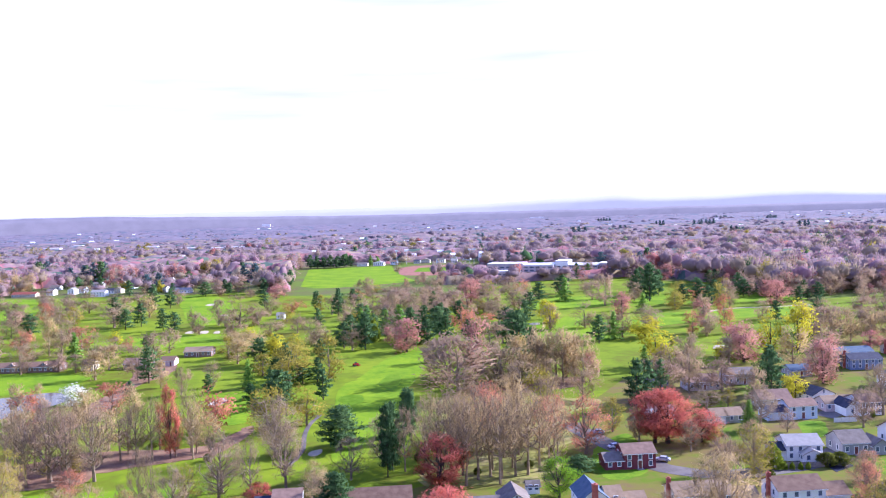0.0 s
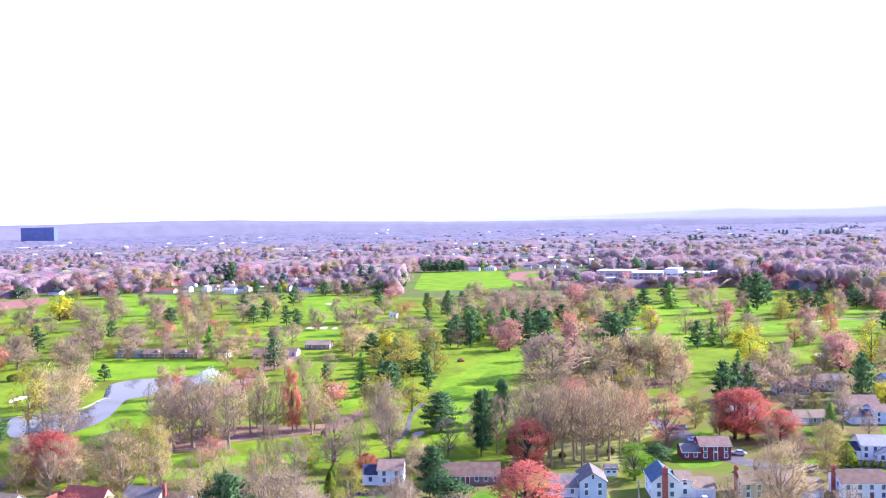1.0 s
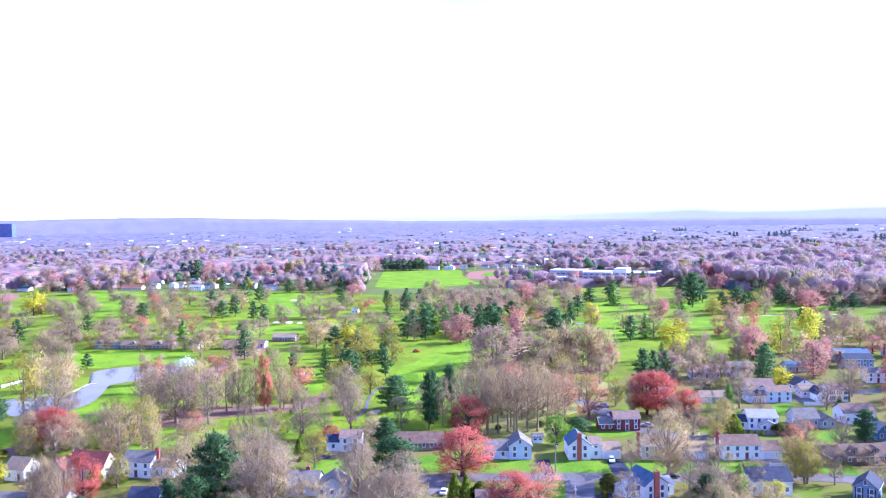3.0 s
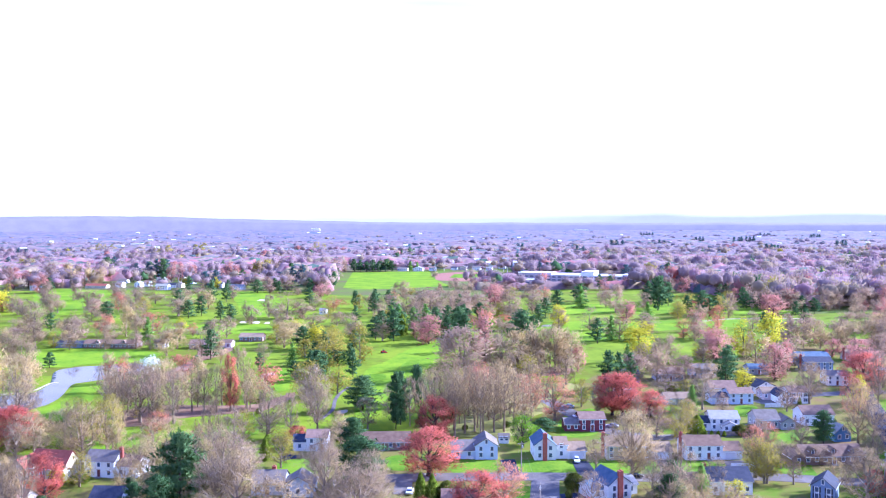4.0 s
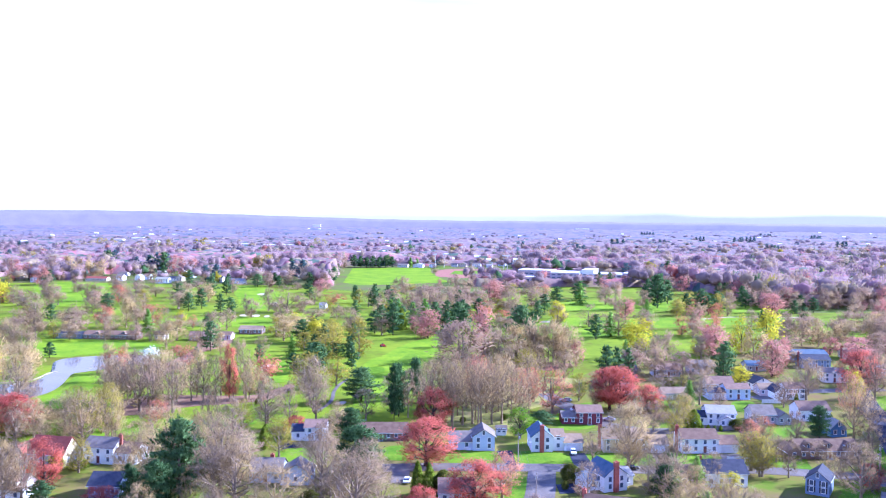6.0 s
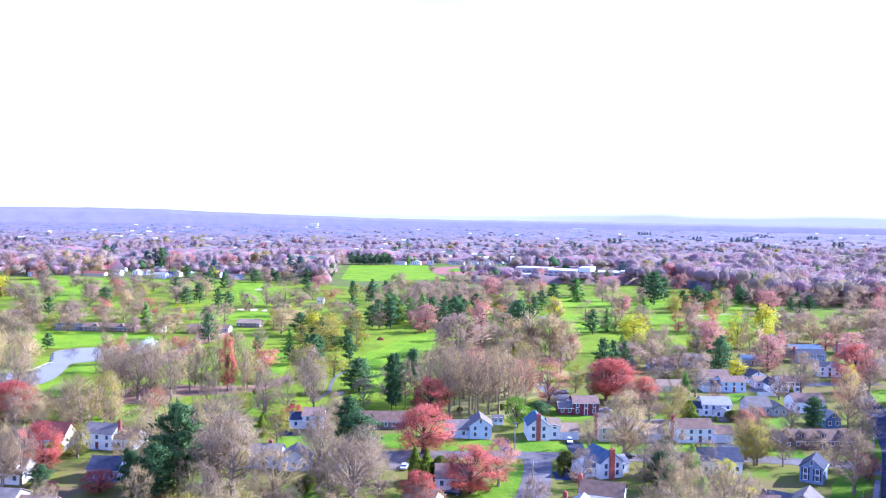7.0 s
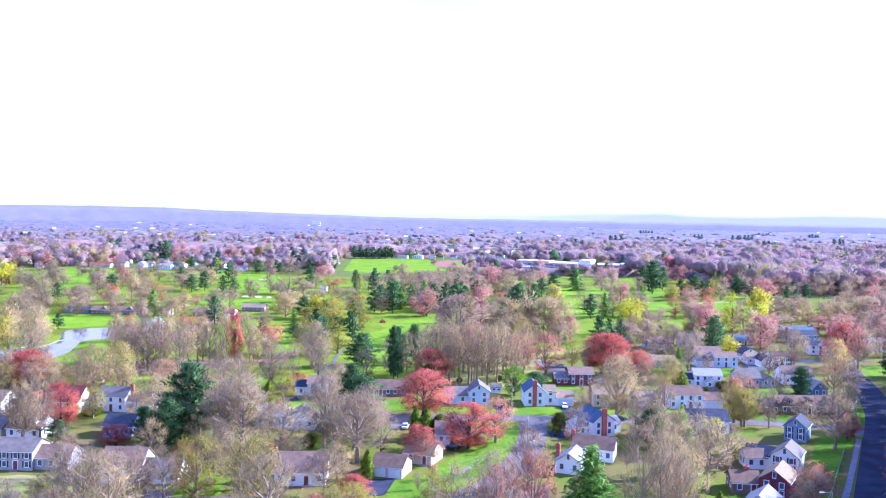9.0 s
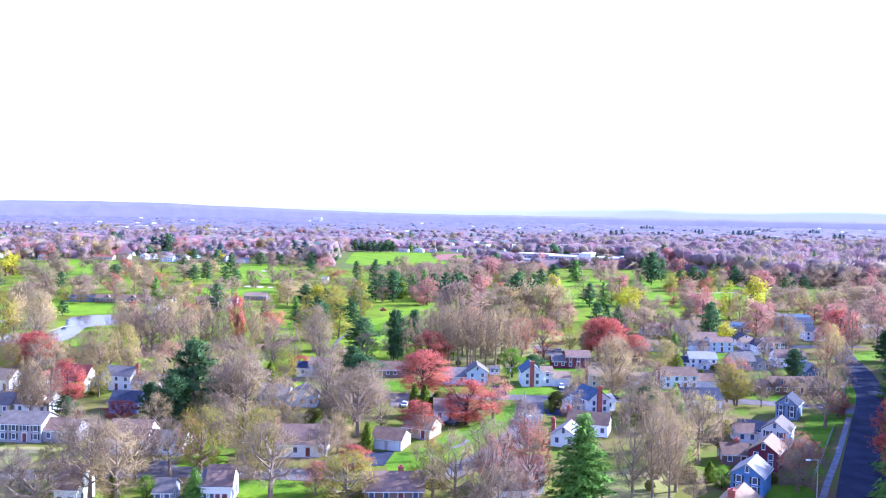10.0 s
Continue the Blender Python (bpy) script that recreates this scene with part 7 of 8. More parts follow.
grove("forest", ((42.4, 282.3, 22.1, 11.05), (33.3, 283.2, 21.4, 10.7), (58.6, 285.5, 13.1, 8.1), (43.8, 286.6, 22.4, 11.2), (37.3, 287.2, 22.9, 11.45), (51.5, 288, 22.8, 11.4), (41.1, 289, 22.8, 11.4), (55.4, 290.1, 21.5, 10.75), (27.3, 292.8, 22.1, 11.05), (59.4, 294.4, 19.5, 9.75), (43, 294.9, 15.6, 9.1), (48.9, 295.2, 15, 9), (24.2, 297.8, 20.8, 10.4), (64.2, 302.1, 16.3, 9), (48.7, 305.4, 15.3, 10.7), (36.1, 307.2, 18.1, 12), (49.2, 310.5, 18.8, 10.1), (-86.6, 311.5, 21.3, 10.65), (-91.7, 313.8, 19.8, 9.9), (52.6, 313.8, 16.8, 9.4), (58.4, 314.9, 17.4, 9.4),))
grove("forest", ((54.8, 319.4, 15.2, 8.9), (-92.5, 323.6, 19, 9.5), (-80.9, 325.3, 19.1, 9.55), (-88.7, 326.1, 19.2, 10), (68.3, 326.1, 19, 10.1), (-43.6, 327.7, 12.7, 6.8), (-94.9, 328.4, 16.9, 9), (-55.9, 328.9, 18.6, 9.3), (71.4, 329.7, 18.4, 9.9), (-71, 330.3, 14.8, 9.4), (-65.7, 331.4, 17.6, 9.4), (-74.9, 333.8, 15.8, 8.7), (-81, 334.4, 18.2, 11.1), (-45.2, 335.6, 21.1, 10.55), (-95.6, 335.8, 18.2, 11.1), (-100.5, 336.2, 17.5, 11.1), (-55.8, 341.4, 17, 8.5), (-46.9, 343.4, 15.8, 8.7), (50.3, 344, 15.1, 9.7), (-72.5, 345.8, 13.2, 9.1), (59.1, 355.1, 13.7, 8.9), (64, 355.4, 14.9, 8.2),))
grove("forest", ((-87.5, 369.3, 14.8, 7.6), (-86.3, 376.7, 14, 9), (-72.5, 379, 14.2, 9.8), (-115.5, 392.6, 14.1, 8.8), (-108.7, 392.6, 13.8, 8.6),))
grove("shrub", ((62.4, 146.6, 2.3, 2.2), (91.5, 150.1, 2.4, 2.4), (73.3, 152.4, 3.4, 3.9), (72.4, 171.2, 2.4, 2.3), (-68.8, 172.4, 1.8, 3.1), (-32.7, 175.4, 1.7, 2.1), (72.5, 176.2, 2.6, 2.3), (-38.8, 178.5, 2.1, 3.7), (-43.5, 188.5, 1.6, 3.1), (86.5, 189.9, 2.2, 3), (-47.3, 192, 1.7, 3.4), (-39.4, 196.3, 1.9, 2.2), (-12.4, 205.2, 3.6, 3.6), (79.9, 210.5, 2, 3.1), (-11.6, 212.7, 2.2, 5), (23.4, 213.1, 6.9, 6.2), (56.9, 215.6, 2.5, 2.1), (-8.7, 216.5, 2.2, 3.8), (60.3, 222.2, 4.9, 6.5), (-92.5, 237.5, 2.5, 3.8),))
grove("shrub", ((133.5, 239.4, 2.1, 6.2), (113.1, 269.2, 2.3, 2.1), (-128.1, 275.1, 2.2, 5.9), (137.2, 275.1, 3.7, 6), (133.5, 275.4, 3.7, 6), (-93.9, 283.1, 3.2, 4.8), (59.2, 290.9, 2.4, 3), (38, 291.7, 2.1, 2.4), (53.4, 294.3, 2.2, 2.8), (63.8, 307.2, 1.6, 2.3), (23.1, 308.1, 2.6, 2), (37.4, 316.9, 1.8, 3.1), (27.9, 320, 2, 2.4), (-39, 324.6, 2.3, 2.5), (61.3, 326, 1.8, 2.3), (173.5, 336, 2.9, 4.8), (51.4, 336.2, 2.4, 2.8), (34.6, 344, 2.5, 2.8), (-40.8, 344.6, 1.9, 3.3), (-58.4, 344.7, 1.5, 3.4), (136.6, 349.6, 3.8, 5.7), (-62.9, 352.5, 1.9, 3.2),))
grove("shrub", ((76.5, 354, 1.5, 3.3), (-90.5, 355.5, 2.2, 3.3), (-70.2, 358.5, 2.5, 2.3), (-110.7, 382.3, 2.6, 2.9), (153.1, 437.9, 1.7, 3.3), (-203.8, 443.1, 3.2, 6.5), (171.5, 445, 2, 2.3), (177.1, 474.6, 2.5, 3.2),))

# trees round the houses, the pond and the fairway woods
grove("bare", ((-54.2, 151.8, 15.2, 13.3), (-39.6, 159.6, 12.9, 10.6), (-16.6, 144.7, 15.9, 16.7), (-59.2, 137.1, 10.7, 15.3), (-67.7, 148.3, 10.2, 9.7), (-57.8, 147.9, 12.5, 9.8), (-6.6, 165.2, 10.7, 10.8), (130.2, 196.7, 17, 14.2), (-84.6, 214.2, 16, 10.4), (-88.1, 211.8, 14.2, 8.1), (-68.7, 312.5, 21.2, 13), (-34.7, 213, 22.2, 20), (-31.6, 294.1, 16.5, 12.5), (-18.7, 323.7, 18.5, 16.3), (69.2, 399.4, 19, 19.4), (-16.7, 312.5, 19.4, 12.8), (-125.2, 316.6, 18, 14.3),))
grove("mauve", ((-46.3, 158, 13.6, 12.8), (27, 137.6, 17.4, 12.4), (-81.3, 315.1, 22.4, 17.4), (49.8, 389.1, 24.4, 29.2), (68.6, 432.1, 15.1, 18.2), (13, 305.8, 14.9, 12.8),))
grove("olive", ((-33.5, 162.2, 14.5, 12.7), (-1.4, 142.1, 10.2, 13.5), (15.9, 143, 11.5, 9.8), (-78.8, 239.6, 9.4, 9.2), (-154.5, 355.2, 21, 14), (-106.3, 318.9, 9, 10.9), (-87.5, 300, 13.9, 9.4),))
grove("tan", ((-25.7, 171.5, 13.6, 15.4), (20.2, 140.1, 14.2, 12.5), (-153.1, 363.5, 20.5, 12), (-143, 368.9, 18.5, 11), (-80.5, 277.7, 16.3, 9.5), (79, 406.4, 19.9, 17.1),))
grove("spruce", ((-30.9, 142.4, 7.3, 5.9),))
grove("orange", ((-7.7, 147, 6.8, 6.8), (34.9, 139.5, 16.6, 10.9), (98.2, 151.3, 10.6, 9.9), (-71.2, 297.6, 7.9, 9.2),))
grove("pine", ((-80.1, 214.8, 5.8, 6.7), (91.9, 458.5, 24.6, 14.5),))
grove("red", ((-116.3, 288.5, 12.3, 19.6),))
grove("forest", ((87.1, 404.2, 23.5, 20), (97, 403.5, 22.4, 17.1), (104.7, 399.8, 20.6, 14.3),))

grove("mauve", ((74.7, 601.4, 13.4, 11.1), (44.3, 612.2, 13.8, 14.2), (78.6, 623.1, 14.7, 12.3), (39.7, 634.3, 15.5, 13.5), (71.1, 659.5, 13.9, 11.3), (83.6, 667.9, 14.8, 14.2), (45.9, 692.7, 11.5, 12), (61.8, 700.2, 12.3, 11.4), (83.4, 707.1, 14.5, 15.3), (95.8, 742.6, 10.1, 13.9), (54.6, 702.6, 13.2, 12.3),))
grove("bare", ((58.5, 611.9, 12.5, 11.6), (112, 613.8, 11.5, 12), (60.6, 623.2, 16.1, 12.5), (76.1, 640.7, 15.3, 13.9), (50, 666, 14.9, 13), (87.4, 670.7, 11.9, 11.4), (96.1, 694, 15.8, 15.3), (52.3, 706.2, 15.1, 13.9), (117.6, 721.8, 14.3, 11.1), (33.3, 634.9, 11.7, 11.8), (58, 715.8, 8.1, 8.8),))
# trees of the golf course and along its edge
grove("yellow", ((-291.9, 708.5, 16.7, 18.2), (-120.4, 571.3, 9.2, 10), (-27.5, 512.6, 11.2, 9.7), (134.7, 554.3, 15.1, 12), (146.5, 422.9, 18.3, 18.8), (210.3, 436.5, 20.6, 12.9), (224.1, 435.5, 23.8, 16.8), (169, 348.5, 9.3, 9.5),))
grove("pine", ((-209.2, 583, 12.3, 9.6), (-133.8, 764.9, 21, 12), (-122.9, 774.7, 16.6, 10), (-105.6, 862.6, 13.9, 15.3), (-104.7, 634.4, 14.5, 9.2), (-95.9, 623.3, 13.4, 10), (-101.3, 558.8, 6.8, 7.4), (14.1, 540.1, 16.3, 11.1), (20.6, 514.2, 20.1, 12.4), (27.9, 550.1, 14.4, 9.6), (37, 581.9, 13.6, 10), (45.4, 587.6, 12.1, 10), (52.6, 577.8, 14.3, 10.4), (60.3, 571.1, 15.8, 11.2), (67.8, 570.6, 15, 10.4), (75.2, 579.4, 12.8, 8.8), (11.9, 694.4, 17.5, 9.5), (79.9, 664.8, 15.1, 9.1), (95.5, 485.7, 21, 15.9), (168.9, 703, 14.7, 14), (194.8, 725.5, 17.7, 16.8), (143.7, 491.4, 15.5, 11), (247.7, 698.3, 22.1, 11), (244, 663, 28.5, 17), (265.5, 697.3, 21.1, 12), (286.4, 673.4, 15.7, 13.3), (294.4, 660, 14.5, 14.3), (336.9, 693, 11.3, 11), (340.3, 621, 11.1, 8.6), (351.2, 628, 8.1, 7.6), (359.4, 627.5, 12.6, 9.5), (172.1, 371.6, 16.5, 10.6),))
grove("bare", ((-201.9, 534.3, 24.7, 23.3), (-153.2, 531, 10.6, 12.1), (-183.1, 762.6, 15.2, 22.5), (-158.4, 751.1, 14.5, 25), (-86.7, 640.5, 13.8, 7.5), (-55.9, 638.5, 20.3, 21.7), (-50.2, 437.2, 11, 8.2), (73.9, 686.3, 15.6, 20), (142.4, 682.1, 16.1, 21.9), (161.9, 504.4, 16.7, 12.6), (187.5, 525.7, 13, 16.2), (382.1, 646.2, 16.2, 15.2), (136.9, 368.8, 18.4, 14.1), (153.2, 349.7, 13.1, 11.1), (189.6, 329.5, 15.3, 14.5), (-16.8, 591.7, 12.1, 12),))
grove("mauve", ((-170.3, 515.5, 15.1, 16.7), (-208.8, 674.7, 13.8, 12.2), (-220, 780.3, 12.9, 21), (-145, 760.4, 13.7, 21), (-201.9, 768.8, 12.2, 17.5), (-43.9, 637.8, 13.8, 17.4), (57.4, 687.3, 16, 23.8), (121.9, 674.8, 17.8, 21.9), (95.1, 668, 14.7, 19.1), (203.9, 649.1, 22.8, 14.5), (213.8, 505.8, 16.2, 11.1), (124.7, 364.4, 14.8, 14.1), (150, 367.8, 12.6, 14.1), (-70.4, 646.8, 17.5, 13), (26.9, 689.1, 13.2, 14.3),))
grove("tan", ((-182.8, 528.2, 12.9, 13.8), (-150.9, 551.3, 23.5, 13.6), (-106.7, 495.4, 12, 16.8), (-38.6, 513.4, 13.3, 15.9), (200.8, 402.2, 17.9, 15.2),))
grove("orange", ((-137.2, 564, 13.9, 17), (-108.4, 548.4, 8.8, 7.9), (221.1, 500.3, 13.9, 11.4),))
grove("red", ((41.2, 498.5, 17.2, 17.9), (34.1, 533.4, 8.8, 6.7), (107.8, 684.2, 20.3, 21), (204.6, 618.3, 12.2, 11.3), (323, 629.8, 15.7, 19.1), (187.6, 420, 18, 17.5), (263.6, 414.4, 11.8, 18.7), (257.8, 429.3, 9.6, 13.5), (206.1, 386.3, 15.9, 10.6), (222.3, 344.4, 16.1, 18.4), (107.9, 401.1, 12.4, 9.1),))
grove("olive", ((250.7, 634.3, 14.8, 11.8), (263, 645.4, 11.4, 10.5), (307.1, 672.1, 14.3, 12.4), (366.5, 705.6, 22.6, 24.2), (-1.3, 704.1, 12, 11.4), (-24.9, 644, 10.9, 11.3),))
grove("forest", ((258.7, 461.1, 15, 13.1), (266.4, 456.3, 17.1, 13.1), (274, 451.7, 17, 13.1), (283.9, 451, 16, 13.1), (293.8, 450.3, 17.7, 12.7),))

# bare trees before the maintenance sheds
grove("bare", ((-168.2, 497.6, 14.9, 13.1), (-148, 496.2, 15.5, 12.3), (-121.4, 492.2, 9.2, 9), (-61.5, 424.7, 11.5, 8.3),))
grove("mauve", ((-130.6, 497.1, 10.3, 11), (-202.7, 506.5, 12.4, 14.2),))
grove("olive", ((-179.7, 504.9, 9, 7.7),))
grove("tan", ((-72.9, 442.4, 12, 8.8),))

grove("red", ((112.6, 124.7, 26, 13.3), (109.9, 129.3, 26, 13.2), (115.2, 134.1, 25.8, 13.2), (122.6, 138.8, 25.6, 13.1), (119.1, 144.3, 25.5, 13), (125.8, 149.8, 25.4, 13),))
# maples and street trees among the houses
grove("tan", ((80.5, 233.1, 19.1, 18.2), (-5.9, 278.4, 8.9, 9.3),))
grove("red", ((97.3, 308.6, 16.1, 16.7), (111.1, 305.6, 9.6, 13.5),))
grove("orange", ((73.3, 303.3, 17, 15.1), (67.6, 316.6, 14.6, 10.4), (122.7, 244.1, 11.4, 7.4),))
grove("olive", ((89.2, 323.7, 11.3, 8.9), (110.9, 274, 12.8, 11.5), (116.2, 228.6, 11.8, 12.1),))
grove("mauve", ((103.3, 276, 10.2, 9.3), (-35.3, 240.6, 12.7, 17.5), (-54.3, 252.3, 10, 11.7),))
grove("bare", ((-10.7, 238.8, 11.1, 14.1),))

# single trees before the ranch house and beside the cream house
grove("pine", ((1.1, 229.3, 15.1, 14.4), (-4.9, 282.9, 4.5, 5.8),))
grove("tan", ((-85.6, 263.1, 18.5, 14), (-92.1, 228.4, 8.5, 8.8),))
grove("yellow", ((-115.4, 239.2, 11, 12.3),))

grove("forest", ((80.4, 164.5, 16.7, 13.5),))
# pale budding trees round the houses by the pond
grove("tan", ((-59, 179.2, 7.4, 7.9), (-74, 197.7, 4, 7.4), (-50.8, 208.6, 13.3, 7.9), (-89.7, 218.7, 14.3, 10.6), (-57, 220.6, 9.8, 6.5), (-50.5, 244.3, 11.1, 7.5), (-46.1, 250.3, 14.5, 10.6), (-45.5, 267.8, 10.4, 7.8), (-52.8, 273.6, 10.4, 3.8), (-119.2, 278.7, 14, 8.8), (-111.4, 279.4, 12.2, 10.3), (-48.3, 223.1, 13.4, 10.2), (-97, 230.5, 10.2, 9.9), (-64.5, 232.7, 9.8, 8.2), (-104.9, 276.2, 14, 9.6), (-105.6, 283, 10.1, 13.5), (-98.7, 286.7, 12.5, 14.8),))

# pine clumps, tinted for haze, and coloured crowns that stand out of far woods
grove("hazy_pine", ((-620.6, 1577.5, 22.2, 14.3), (-607.2, 1579.5, 22.4, 14.3), (-507.2, 1218.1, 20.8, 13.8), (-496.2, 1228.3, 22.3, 13.8), (-354.3, 1194.8, 23.3, 14.3), (-341, 1192.1, 23.6, 14.3), (-264.3, 1065.7, 22.8, 12.5), (-254.2, 1066.2, 26.5, 12.5), (-244.2, 1073.6, 25.9, 12.5), (-280.9, 1074.3, 20.6, 14.3), (-170.5, 932.3, 18.6, 13.5), (-159.8, 937.4, 19.4, 13.5), (-80.8, 987.6, 20.4, 14.3), (-68.1, 984.3, 22.7, 14.3), (363.4, 1925, 17.8, 13.5), (374.1, 1924.6, 17.5, 13.5), (426.8, 1624.6, 22.5, 14.3), (438.5, 1619.9, 20.4, 14.3), (590.2, 1931.5, 24.9, 14.3), (603, 1931.2, 26.1, 14.3), (615.7, 1926.7, 24.2, 14.3), (237.9, 1097.9, 18.5, 11.1),))
grove("hazy_pine", ((246.7, 1092.6, 18, 11.1), (267.2, 1099.4, 15.9, 11.1), (276.1, 1090.2, 17.7, 11.1), (326.2, 1002.8, 19.3, 14.3), (358.9, 1046.2, 17.4, 14.3), (353.7, 952.3, 20.8, 11.2), (362.6, 945.3, 20.9, 11.2), (940.8, 2279.3, 23.6, 12), (950.3, 2276, 25.7, 12), (959.9, 2275.5, 24.8, 12), (1055.6, 2285.8, 22.8, 13.3), (1066.3, 2275.6, 23.4, 13.3), (1076.9, 2284.1, 25.1, 13.3), (1087.6, 2277.8, 23.8, 13.3), (1098.2, 2277, 24.4, 13.3), (1108.8, 2275.4, 25.4, 13.3), (845.5, 1675, 22.9, 12), (855.1, 1673.1, 22.9, 12), (864.7, 1664.5, 20.3, 12), (1072.6, 1796.1, 25.8, 12), (1082.2, 1789.5, 26.5, 12), (1091.8, 1792, 26, 12),))
grove("hazy_pine", ((1065.2, 3110.6, 22.2, 13.4), (1076, 3112.4, 22, 13.4), (1086.7, 3111.6, 25.4, 13.4), (1097.4, 3111, 21.4, 13.4), (1108.2, 3107.6, 22.1, 13.4), (797.6, 2180.3, 19.1, 13.7), (808.6, 2174.4, 18.2, 13.7), (1468.3, 2964.7, 21.7, 14.3), (1479.8, 2955.4, 20.3, 14.3), (1491.3, 2953.6, 20.7, 14.3), (1502.8, 2961, 20.7, 14.3), (1488.2, 2647.3, 22.6, 14.3), (1499.7, 2649.8, 24.7, 14.3), (1511.2, 2648.3, 22.8, 14.3), (1522.7, 2656.1, 22.3, 14.3),))
grove("olive", ((-336.5, 1737.6, 23.6, 16), (-323.7, 1728.7, 23.3, 16), (-383.1, 1620.6, 24.2, 18.2), (-365.8, 1623.2, 26.3, 18.2), (-545, 1794.2, 23.6, 17.7), (-530.8, 1784.6, 22.6, 17.7), (-516.6, 1787.1, 22.4, 17.7), (-99.1, 1850.4, 25, 18), (-84.7, 1849.4, 21.5, 18), (-467.7, 1200.4, 21.4, 15.4), (-455.4, 1201.1, 20.8, 15.4), (-301.1, 979.4, 17.1, 15), (377.7, 731.3, 20.9, 13.2), (388.2, 727.8, 18.5, 13.2),))
grove("yellow", ((-274.4, 1448.5, 15.1, 15.2), (-262.3, 1456.8, 15.3, 15.2), (-250.1, 1450, 14.6, 15.2), (511.6, 894.8, 18.1, 11.2), (520.6, 895, 17.7, 11.2),))
grove("red", ((-228, 1028.9, 22.5, 14.9), (-216.1, 1024.3, 23.4, 14.9), (-204.2, 1032.5, 20.1, 14.9), (-168.6, 1071.9, 20.8, 13.7), (-157.6, 1068.3, 17.6, 13.7), (-327.7, 885.6, 20, 18.2), (-371.9, 933.4, 22.9, 18.2), (326.7, 823.1, 14.9, 18.2), (824.3, 1819.2, 17.2, 18.2), (841.4, 1820.5, 18.3, 18.2),))

# bushes and trees between the gardens beside the through road
grove("yellow", ((99.2, 191.1, 4, 5), (100.1, 193.8, 3, 5.8),))
grove("green", ((78.6, 147.6, 4.7, 4.8),))
grove("spruce", ((80.8, 177.1, 11.7, 6.6),))
grove("pine", ((80.1, 202.1, 10.6, 7.6),))
grove("olive", ((-20.1, 157.4, 15.1, 11.6),))
grove("tan", ((71.2, 161.9, 14.1, 9.2),))


# ---- distance: woods, ridges ----
def crown_core(fine):
    """A coarse round of vertices and triangles for the inside of a far crown."""
    bm = bmesh.new()
    bmesh.ops.create_icosphere(bm, subdivisions=fine, radius=1.0)
    bm.verts.ensure_lookup_table()
    v = np.array([tuple(q.co) for q in bm.verts])
    f = np.array([[q.index for q in k.verts] for k in bm.faces])
    bm.free()
    return v, f


def wood_mass(name, mats, rows, tris, label, size):
    """One mass of far trees; rows: x, y, height, spread and colour index. Each crown is an uneven dome with twigs standing out of it."""
    r = np.random.default_rng(len(rows) + len(name))
    dome, dome_f = crown_core(1)
    for k, mat in enumerate(mats):
        pick = rows[rows[:, 4] == k]
        if not len(pick):
            continue
        conifer = "pine" in mat or "spruce" in mat
        m = len(pick)
        # lumps: each crown has its own few swellings
        axes = r.normal(size=(m, 4, 3))
        axes /= np.linalg.norm(axes, axis=2, keepdims=True)

        def swell(u, own):
            near = np.einsum("nij,nkj->nik", u, own)
            return 0.80 + 0.30 * np.max(np.clip(near, 0, 1) ** 3, axis=2)

        def placed(u, own, base):
            q = u * swell(u, own)[..., None]
            taper = np.clip(1.05 - 0.8 * np.clip(u[..., 2], -0.5, 1), 0.25, 1.3) if conifer else 1.0
            lift = 0.60 + 0.36 * q[..., 2] if not conifer else 0.5 + 0.5 * q[..., 2]
            return np.stack((base[:, None, 0] + q[..., 0] * base[:, None, 3] / 2 * taper, base[:, None, 1] + q[..., 1] * base[:, None, 3] / 2 * taper, base[:, None, 2] * lift), 2)

        u = np.repeat(dome[None], m, 0) + r.normal(0, 0.05, (m, len(dome), 3))
        cores = placed(u * (0.74 if tris > 30 else 0.93), axes, pick).reshape(-1, 3)
        core_f = (dome_f[None] + np.arange(m)[:, None, None] * len(dome)).reshape(-1, 3)
        u = r.normal(size=(m, tris, 3))
        u /= np.linalg.norm(u, axis=2, keepdims=True)
        u[..., 2] = np.where(u[..., 2] < -0.3, -u[..., 2], u[..., 2])
        c = placed(u * r.uniform(0.70 if tris > 30 else 0.88, 1.07, (m, tris, 1)), axes, pick).reshape(-1, 3)
        out = u.reshape(-1, 3)
        twigs = slivers(c, 0.5 * out + np.array([0, 0, 0.9]) + r.normal(0, 0.35, out.shape), size[0], size[1], r, out + r.normal(0, 0.12, out.shape))
        verts = np.concatenate((cores, twigs))
        faces = np.concatenate((core_f, len(cores) + np.arange(len(twigs)).reshape(-1, 3)))
        me = bpy.data.meshes.new(name)
        me.vertices.add(len(verts))
        me.vertices.foreach_set("co", verts.astype(np.float32).ravel())
        me.loops.add(faces.size)
        me.loops.foreach_set("vertex_index", faces.astype(np.int32).ravel())
        me.polygons.add(len(faces))
        me.polygons.foreach_set("loop_start", np.arange(0, faces.size, 3, dtype=np.int32))
        me.polygons.foreach_set("loop_total", np.full(len(faces), 3, np.int32))
        me.polygons.foreach_set("use_smooth", [True] * len(faces))
        me.materials.append(M[mat])
        me.update(calc_edges=True)
        way = np.concatenate((np.tile(dome, (m, 1)), np.repeat(out, 3, 0)))
        soften(me, way + np.array([0, 0, 0.25]) + r.normal(0, 0.12, way.shape))
        tagged(link(name, me), label, "woods", "", "stuff")


